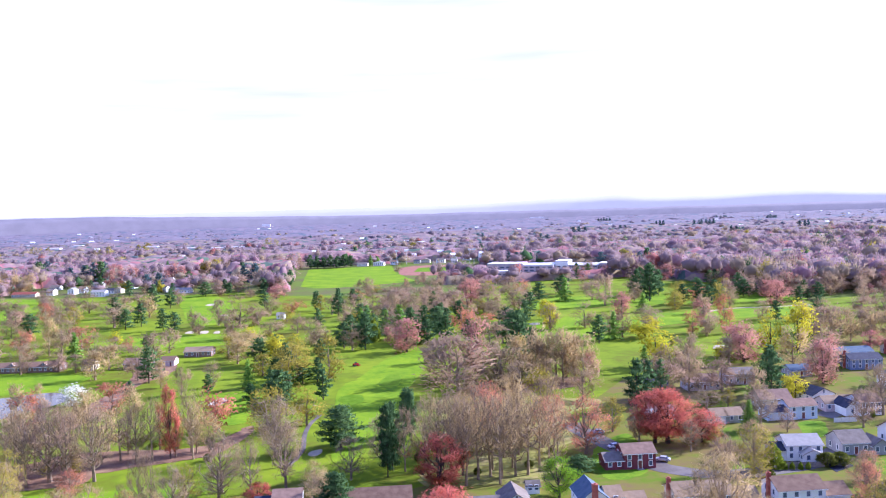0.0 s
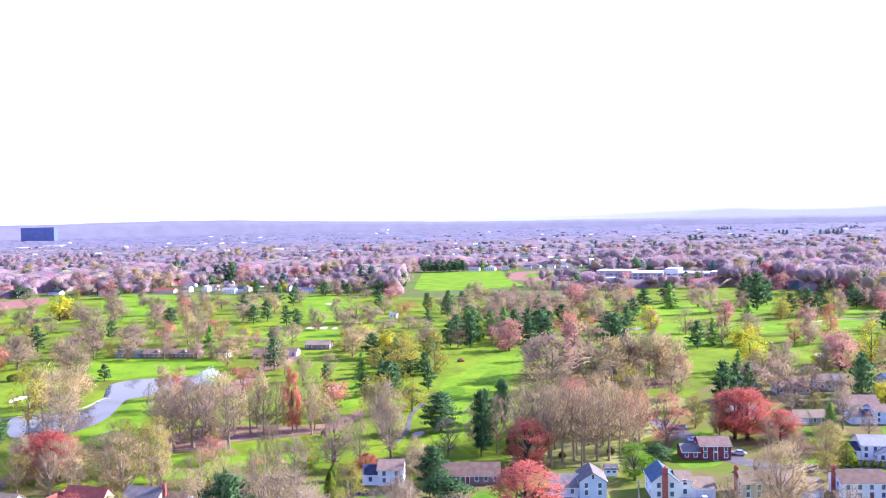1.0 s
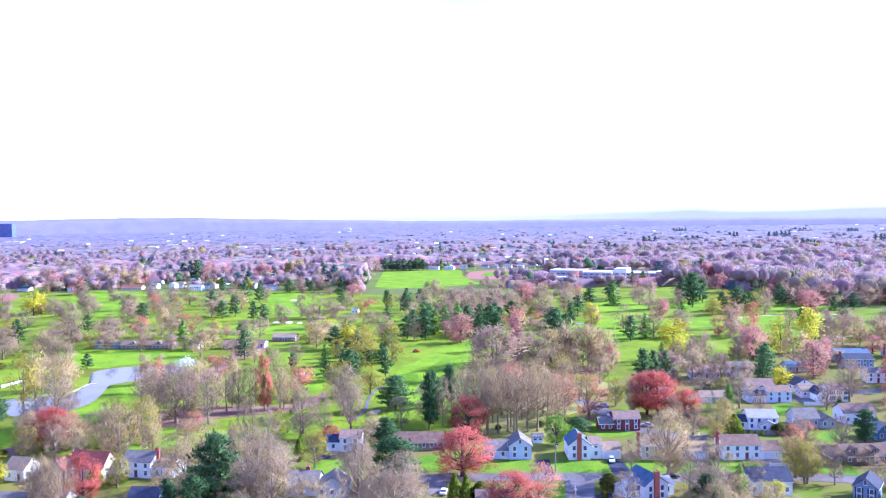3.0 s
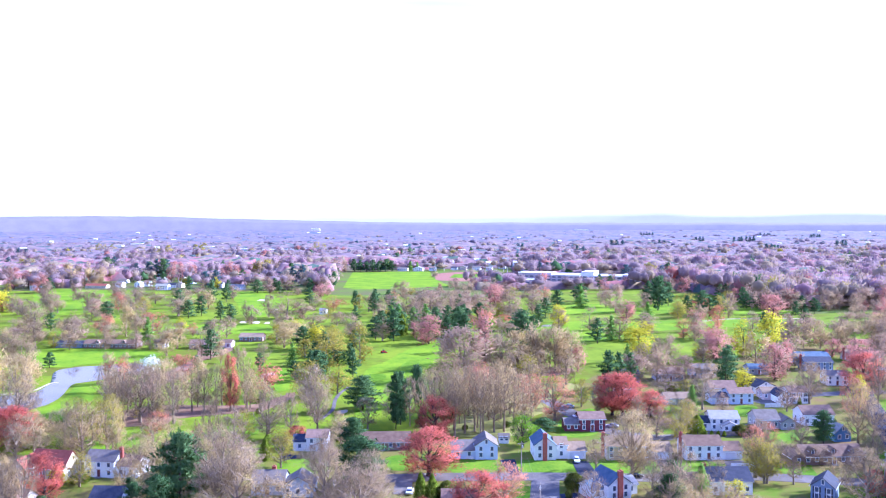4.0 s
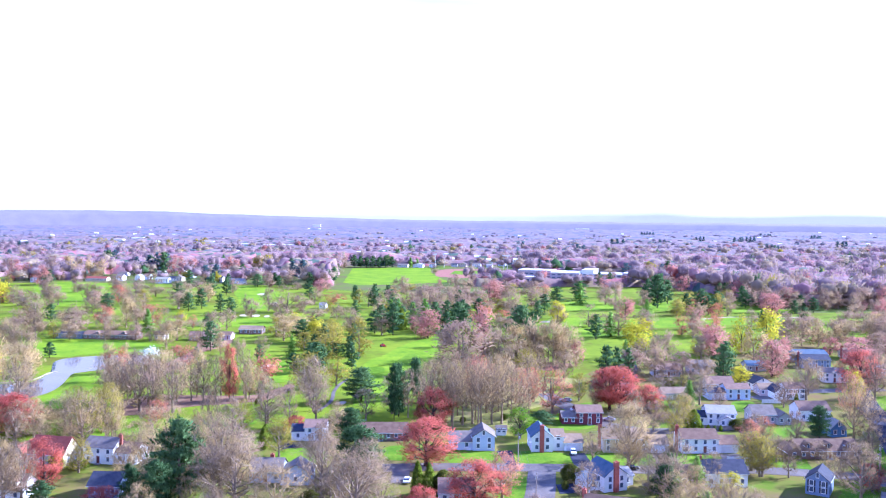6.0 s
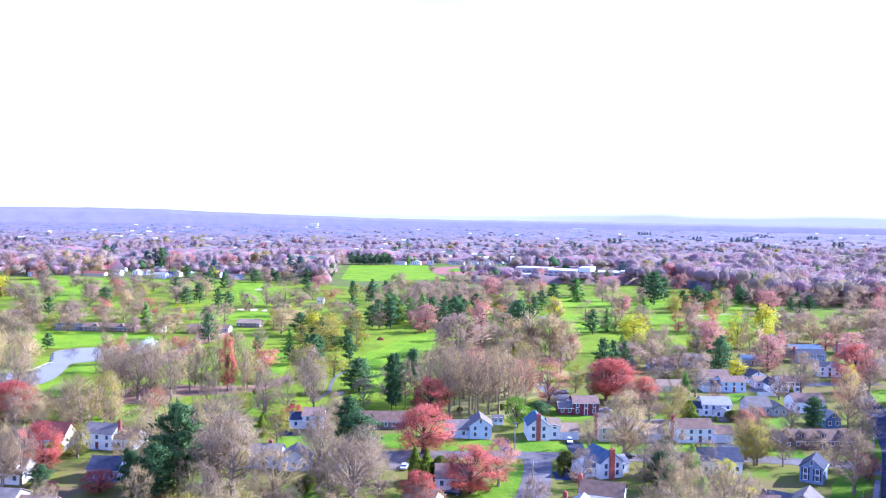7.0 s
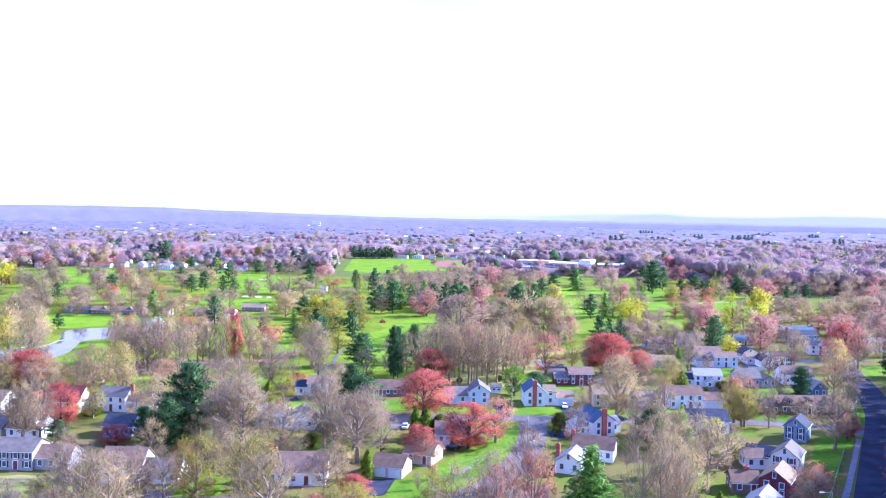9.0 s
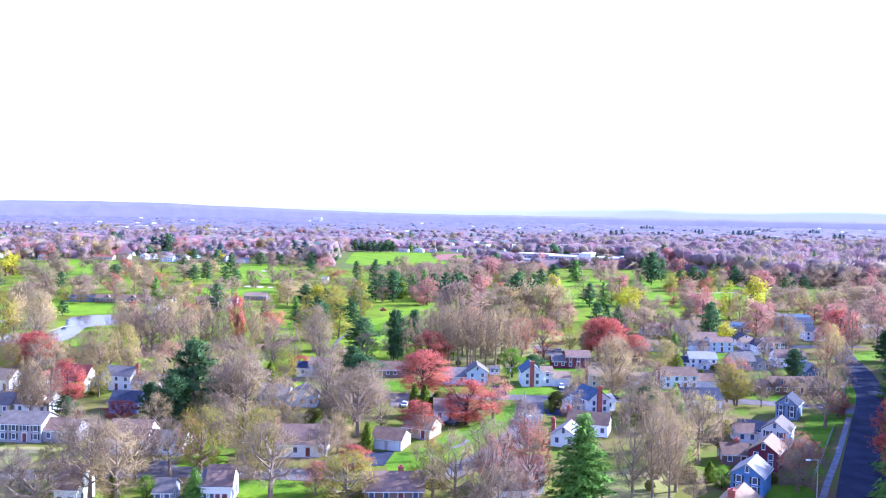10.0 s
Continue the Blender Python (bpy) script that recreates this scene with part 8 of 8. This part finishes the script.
def scatter(n, y0, y1, spread, tall, weights, keep, seed):
    r = np.random.default_rng(seed)
    y = y0 + (y1 - y0) * r.uniform(0, 1, n) ** 1.25
    x = r.uniform(-0.66, 0.74, n) * (y + 150)
    ok = np.array([keep(a, b) for a, b in zip(x, y)], bool)
    x, y = x[ok], y[ok]
    n = len(x)
    lump = np.array([noise.noise((a / 160, b / 220, seed)) for a, b in zip(x, y)])
    kind = r.choice(len(weights), n, p=np.array(weights) / sum(weights))
    kind = np.where((lump > 0.42) & (r.uniform(0, 1, n) < 0.6), len(weights) - 1, kind)
    stand = np.array([1 + 0.5 * noise.noise((a / 90, b / 130, seed + 3)) for a, b in zip(x, y)])
    stand *= np.where((x > 250) & (y < 1250), 1.3, 1.0)
    spread = spread * np.where((x > 250) & (y < 1250), 1.25, 1.0)
    return np.stack((x, y, tall * stand * r.uniform(0.7, 1.15, n), spread * r.uniform(0.6, 1.3, n), kind), 1)


def canopy(name, y0, y1, step, tall, cell, mat, label):
    """The closed top of far woods as one sheet of crowns that drops to the ground at clearings."""
    rows, n = int((y1 - y0) / step), int(1.43 * (y1 + 200) / (step * 1.15))
    verts = []
    for j in range(rows + 1):
        y = y0 + (y1 - y0) * j / rows
        for i in range(n + 1):
            x = (-0.68 + 1.43 * i / n) * (y + 200)
            z = -1.5
            open_yard = any(abs(x - a) < 30 and -80 < y - b < 34 for a, b in FAR_HOMES)
            if 0 < j < rows and not open_yard and golf_or_town(x, y) and golf_or_town(x, y - 14) and golf_or_town(x - 12, y - 6):
                rise = 1.0 if golf_or_town(x, y - 60) and golf_or_town(x - 45, y - 40) else 0.55
                near = noise.voronoi(Vector((x / cell, y / cell, 0.5)))[0][0]
                z = rise * tall * (0.52 + 0.36 * max(0.0, 1 - (near * 1.15) ** 2) + 0.30 * noise.noise((x / 55, y / 70, 5)) + 0.10 * noise.noise((x / 3, y / 4, 8)))
            verts.append((x, y, z))
    faces = [(j * (n + 1) + i, j * (n + 1) + i + 1, (j + 1) * (n + 1) + i + 1, (j + 1) * (n + 1) + i) for j in range(rows) for i in range(n)]
    faces = [f for f in faces if max(verts[k][2] for k in f) > -1]
    tagged(link(name, mesh_of(name, verts, faces, M[mat], True)), label, "woods", "", "stuff")


def canopy_material(name, cell, colours):
    """Crowns of twig colour, far ones with haze mixed in: each crown-sized cell takes its own tone from the list,
    broken up by fine noise.
    """
    m = material(name, (0.2, 0.2, 0.2), (0.5, 0.5, 0.5), 0.25, 0.95, 0.0, 6)
    n, l = m.node_tree.nodes, m.node_tree.links
    co, vor, ramp, mul = n.new("ShaderNodeTexCoord"), n.new("ShaderNodeTexVoronoi"), n.new("ShaderNodeValToRGB"), n.new("ShaderNodeMixRGB")
    vor.inputs["Scale"].default_value = 1 / cell
    l.new(co.outputs["Object"], vor.inputs["Vector"])
    sep = n.new("ShaderNodeSeparateColor")
    l.new(vor.outputs["Color"], sep.inputs["Color"])
    l.new(sep.outputs["Red"], ramp.inputs["Fac"])
    e = ramp.color_ramp.elements
    e[0].position, e[0].color = 0.0, (*colours[0], 1)
    e[1].position, e[1].color = 1.0, (*colours[-1], 1)
    for k, c in enumerate(colours[1:-1], 1):
        e.new(k / (len(colours) - 1)).color = (*c, 1)
    ramp.color_ramp.interpolation = "CONSTANT"
    mul.blend_type = "MULTIPLY"
    mul.inputs["Fac"].default_value = 1.0
    p = n["Principled BSDF"]
    old = p.inputs["Base Color"].links[0].from_socket
    gain = n.new("ShaderNodeMixRGB")
    gain.blend_type = "ADD"
    gain.inputs["Fac"].default_value = 1.0
    gain.inputs["Color2"].default_value = (0.62, 0.62, 0.62, 1)
    l.new(old, gain.inputs["Color1"])
    l.new(ramp.outputs["Color"], mul.inputs["Color1"])
    l.new(gain.outputs["Color"], mul.inputs["Color2"])
    l.new(mul.outputs["Color"], p.inputs["Base Color"])
    M[name] = m


def golf_or_town(x, y):
    """Where far woods stand: behind the golf course, clear of the playing field, the track and the school."""
    if -32 < x < 110 and 840 < y < 1215 or 90 < x < 192 and 930 < y < 1180 or 175 < x < 335 and 880 < y < 1050:
        return False
    if any(abs(x - a) < 11 and -60 < y - b < 14 for a, b in FAR_HOMES):
        return False
    edge = 905 if x < -60 else 860 if x < 325 else max(665, 860 - (x - 325) * 6)
    return y > edge


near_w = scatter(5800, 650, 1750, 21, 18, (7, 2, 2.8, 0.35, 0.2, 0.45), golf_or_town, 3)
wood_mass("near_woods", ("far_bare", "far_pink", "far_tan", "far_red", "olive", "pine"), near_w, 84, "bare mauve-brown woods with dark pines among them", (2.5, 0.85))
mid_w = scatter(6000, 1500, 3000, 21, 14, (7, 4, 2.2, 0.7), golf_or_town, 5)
wood_mass("mid_woods", ("mid_bare", "hazy_bare", "far_tan", "hazy_pine"), mid_w, 14, "belt of distant bare woods, lilac-brown with haze in the colour", (3.4, 1.6))
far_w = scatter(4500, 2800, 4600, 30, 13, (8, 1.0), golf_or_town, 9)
wood_mass("far_woods", ("hazy_bare", "hazy_pine"), far_w, 2, "woods towards the horizon, lilac-blue haze in their colour", (6, 3))

# oaks along the edge of the woods, in front of the closed stand
for k in range(30):
    plant("mauve" if k % 3 else "bare", 338 + 11.5 * k, 668 - 14 * (k > 2) + float(rng.uniform(-9, 9)), float(rng.uniform(13, 19)), float(rng.uniform(10, 15)))



canopy_material("canopy", 15, ((0.18, 0.112, 0.11), (0.23, 0.14, 0.14), (0.197, 0.128, 0.121), (0.262, 0.165, 0.157), (0.282, 0.112, 0.115), (0.22, 0.147, 0.13), (0.24, 0.147, 0.151), (0.063, 0.0964, 0.0703), (0.273, 0.204, 0.121), (0.208, 0.13, 0.136)))
# the two farther lists hold distance haze, bluer with each step back
canopy_material("lilac_haze_canopy", 16, ((0.154, 0.106, 0.113), (0.197, 0.136, 0.141), (0.173, 0.12, 0.128), (0.215, 0.151, 0.153), (0.0602, 0.0902, 0.0838), (0.192, 0.128, 0.136), (0.164, 0.115, 0.123), (0.206, 0.163, 0.13), (0.181, 0.123, 0.13)))
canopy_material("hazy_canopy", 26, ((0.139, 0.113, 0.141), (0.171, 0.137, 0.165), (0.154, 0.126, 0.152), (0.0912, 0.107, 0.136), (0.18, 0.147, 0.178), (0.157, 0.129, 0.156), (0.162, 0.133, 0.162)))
canopy("woods_canopy", 635, 1330, 6, 19.5, 15, "canopy", "closed top of bare mauve-brown woods")
canopy("mid_woods_canopy", 1270, 2450, 12, 15, 18, "lilac_haze_canopy", "closed top of distant woods, lilac-brown with haze in the colour")
canopy("far_woods_canopy", 2330, 4600, 24, 16, 34, "hazy_canopy", "closed top of far woods, lilac haze in the colour")


def backdrop(name, dist, heights, mat, label):
    """A long far ridge: a rounded bank with its crest line."""
    n = len(heights)
    verts, faces = [], []
    for i, h in enumerate(heights):
        a = radians(-40 + 80 * i / (n - 1))
        for back_off, z in ((-130, -2), (-60, h * 0.72), (0, h), (60, -2)):
            verts.append(((dist + back_off) * math.sin(a), (dist + back_off) * math.cos(a), z))
        if i:
            faces += [(4 * i - 4 + k, 4 * i + k, 4 * i + k + 1, 4 * i - 3 + k) for k in range(3)]
    ob = link(name, mesh_of(name, verts, faces, M[mat], True))
    tagged(ob, label, "", "", "structure")


# both ridges are tinted and glow faintly, which stands for distance haze
M["ridge"] = material("haze_glow_ridge", (0.09, 0.08, 0.10), (0.12, 0.105, 0.128), 0.016, 1.0, 0.0, 9)
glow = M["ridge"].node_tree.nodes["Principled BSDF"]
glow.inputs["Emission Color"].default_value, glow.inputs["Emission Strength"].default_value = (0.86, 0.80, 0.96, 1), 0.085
M["far_ridge"] = material("haze_glow_far_ridge", (0.16, 0.16, 0.20), (0.19, 0.19, 0.23), 0.004, 1.0, 0.0, 5)
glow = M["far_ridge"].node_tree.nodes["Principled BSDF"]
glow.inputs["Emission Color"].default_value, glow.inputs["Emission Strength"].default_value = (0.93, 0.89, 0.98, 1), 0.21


def bump_at(a, centre, width, height):
    return height * math.exp(-((a - centre) / width) ** 2)


near_ridge, far_ridge = [], []
for i in range(161):
    a = -40 + 0.5 * i
    lump = 3.5 * noise.noise((a * 0.35, 0, 2)) + 2.0 * noise.noise((a * 1.3, 0, 7))
    near_ridge.append(60 - 8 * math.tanh((a + 2) / 6) + lump + bump_at(a, -17, 9, 22) + bump_at(a, -33, 6, 26))
    far_ridge.append(96 + 0.5 * lump + bump_at(a, 18.5, 5.5, 24) + bump_at(a, 20.5, 1.6, 8) + bump_at(a, 31, 5, 26))
backdrop("backdrop_ridge", 4650, near_ridge, "ridge", "long wooded ridge, blue-violet haze put in as tint and glow")
backdrop("backdrop_far_ridge", 4900, far_ridge, "far_ridge", "far hills, pale haze put in as glow")


# ---- school, sports ground and far buildings ----
M["school_brick"] = material("pale_school_brick", (0.40, 0.33, 0.38), (0.54, 0.46, 0.50), 0.3, 0.85, 0.2, 8)
M["flat_roof"] = material("pale_roof_membrane", (0.54, 0.52, 0.58), (0.68, 0.66, 0.72), 0.2, 0.6)
M["block_blue"] = material("smooth_dark_blue", (0.09, 0.115, 0.27), (0.12, 0.15, 0.33), 0.05, 0.25)


def flat_block(parent, x0, x1, y0, y1, h, wall, roof="flat_roof"):
    bm = bmesh.new()
    box(bm, x0, x1, y0, y1, -0.3, h)
    part("wall", bm, M[wall], parent)
    bm = bmesh.new()
    box(bm, x0 - 0.3, x1 + 0.3, y0 - 0.3, y1 + 0.3, h + 0.01, h + 0.7)
    part("roof", bm, M[roof], parent, "flat roof with a parapet")
    n = int((x1 - x0) / 6)
    for k in range(n):
        win = link("window", shared("school_window", lambda b: box(b, -2.2, 2.2, -0.12, 0.0, 0.0, 1.6), "glass"), parent)
        win.matrix_basis = pose(x0 + (x1 - x0) * (k + 0.5) / n, y0 - 0.005, 1.2)
        if h > 6.5:
            win = link("window", shared("school_window", None, "glass"), parent)
            win.matrix_basis = pose(x0 + (x1 - x0) * (k + 0.5) / n, y0 - 0.005, 4.6)


def water_tower(x, y, top):
    t = thing("water_tower", "distant white water tower on a stem", "water tower", x, y)
    bm = bmesh.new()
    bmesh.ops.create_cone(bm, cap_ends=True, segments=12, radius1=1.6, radius2=1.2, depth=top - 6, matrix=Matrix.Translation((0, 0, top / 2 - 3)))
    part("stem", bm, M["trim"], t)
    bm = bmesh.new()
    bmesh.ops.create_uvsphere(bm, u_segments=16, v_segments=10, radius=4.2, matrix=Matrix.Translation((0, 0, top - 5)) @ Matrix.Diagonal((1, 1, 0.75, 1)))
    part("tank", bm, M["trim"], t)


def floodlight(x, y):
    t = thing("floodlight_mast", "tall pale sports floodlight mast", "floodlight", x, y, 0, 0, "floodlights round the pitch")
    bm = bmesh.new()
    bmesh.ops.create_cone(bm, cap_ends=True, segments=8, radius1=0.45, radius2=0.25, depth=20, matrix=Matrix.Translation((0, 0, 9.9)))
    part("mast", bm, M["pale_metal"], t)
    bm = bmesh.new()
    box(bm, -2.4, 2.4, -0.25, 0.25, 18.4, 20.4)
    part("lamp_panel", bm, M["trim"], t)


def mower(x, y):
    t = thing("tractor_mower", "red ride-on mower parked by the tee", "mower", x, y, 25)
    bm = bmesh.new()
    box(bm, -1.6, 1.1, -0.7, 0.7, 0.5, 1.25)
    bmesh.ops.bevel(bm, geom=bm.edges[:], offset=0.12, segments=2, affect="EDGES")
    part("body", bm, M["car_red"], t)
    bm = bmesh.new()
    box(bm, 0.2, 1.7, -1.3, 1.3, 0.2, 0.5)
    part("cutting_deck", bm, M["car_red"], t)
    bm = bmesh.new()
    box(bm, -0.6, 0.1, -0.45, 0.45, 1.25, 1.9)
    part("seat", bm, M["dark_metal"], t)
    for wx in (-1.1, 0.9):
        for wy in (-0.85, 0.85):
            bm = bmesh.new()
            bmesh.ops.create_cone(bm, cap_ends=True, segments=12, radius1=0.5, radius2=0.5, depth=0.35, matrix=Matrix.Translation((wx, wy, 0.45)) @ Matrix.Rotation(radians(90), 4, "X"))
            part("wheel", bm, M["dark_metal"], t)


school = thing("school", "long pale school building with white flat roofs", "school", 189.3, 1003.4, -25.0)
flat_block(school, 0.0, 41.6, 6, 34, 9, "school_brick")
flat_block(school, 42.4, 77.0, 0, 40, 7.4, "school_brick")
flat_block(school, 77.8, 92.4, 10, 44, 11, "wall_white")
flat_block(school, 93.2, 126.3, 4, 40, 7, "school_brick")
flat_block(school, 127.1, 154.1, 8, 34, 8.4, "school_brick")
gym = thing("field_house", "low field house with a white flat roof", "building", 180.5, 943.1, 0)
flat_block(gym, 0, 27, 0, 14, 5, "school_brick")
shop = thing("store_building", "distant low white commercial building", "building", -266.3, 1781.1, 0)
flat_block(shop, 0, 31, 0, 20, 12.5, "wall_white")
shop = thing("store_building", "distant low white commercial building", "building", -202.6, 1728.8, 0)
flat_block(shop, 0, 98, 0, 30, 12.5, "wall_white")
shop = thing("store_building", "distant low white commercial building", "building", -602, 2042.6, 0)
flat_block(shop, 0, 35, 0, 20, 12.5, "wall_white")
shop = thing("store_building", "distant low white commercial building", "building", -363.6, 1936.9, 0)
flat_block(shop, 0, 26, 0, 20, 12.5, "wall_white")
shop = thing("store_building", "distant low white commercial building", "building", -581.6, 2170.4, 0)
flat_block(shop, 0, 29, 0, 20, 13, "wall_white")
# a plain box put in for the dark blue mass on the skyline
far_b = thing("office_building", "distant dark blue box-shaped block", "building", -1780, 3700, 0)
flat_block(far_b, 0, 143, 0, 40, 70, "block_blue", "block_blue")
far_b = thing("warehouse", "distant long white warehouse", "building", 2113, 4300, 0)
flat_block(far_b, 0, 291, 0, 40, 14, "wall_white")
far_b = thing("warehouse", "distant white hillside building", "building", -262, 4400, 0)
flat_block(far_b, 0, 42, 0, 40, 24, "wall_white")
far_b = thing("warehouse", "distant long white warehouse", "building", 1116, 4300, 0)
flat_block(far_b, 0, 70, 0, 40, 17, "wall_white")
far_b = thing("warehouse", "distant white commercial building", "building", -1226, 2700, 0)
flat_block(far_b, 0, 55, 0, 40, 14, "wall_white")
far_b = thing("warehouse", "distant white commercial building", "building", -1218, 2500, 0)
flat_block(far_b, 0, 24, 0, 40, 14, "wall_white")
water_tower(-1132, 4458, 57)
water_tower(421, 4580, 34)
water_tower(602, 4560, 28)
floodlight(105.7, 1196)
floodlight(118.3, 1192.1)
floodlight(200.8, 1166.2)
floodlight(206.1, 1164.5)
mower(13.3, 467.7)


def distant_town():
    """Hundreds of tiny far roofs among the woods, joined as one mass."""
    r = np.random.default_rng(21)
    bm_v, bm_f = [], []
    for k in range(260):
        y = 1150 + 2600 * r.uniform(0, 1) ** 2.2
        x = r.uniform(-0.62, 0.7) * (y + 150)
        if not golf_or_town(x, y) or noise.noise((x / 300, y / 400, 4)) < 0.08:
            continue
        w, d, h, up = r.uniform(2.2, 4.2) * (1 + y / 4000), r.uniform(3, 5), r.uniform(8.5, 12.5) * (0.85 + y / 8000), 2.5
        b = len(bm_v)
        bm_v += [(x + sx * w, y + sy * d, z) for z in (0, h) for sx, sy in ((-1, -1), (1, -1), (1, 1), (-1, 1))] + [(x - w, y, h + up), (x + w, y, h + up)]
        bm_f += [tuple(b + i for i in f) for f in ((0, 1, 5, 4), (2, 3, 7, 6), (1, 2, 6, 9, 5), (3, 0, 4, 8, 7), (4, 5, 9, 8), (6, 7, 8, 9))]
    tagged(link("distant_town", mesh_of("distant_town", bm_v, bm_f, M["wall_white"])), "pale roofs and walls of a distant town", "town", "", "stuff")


distant_town()
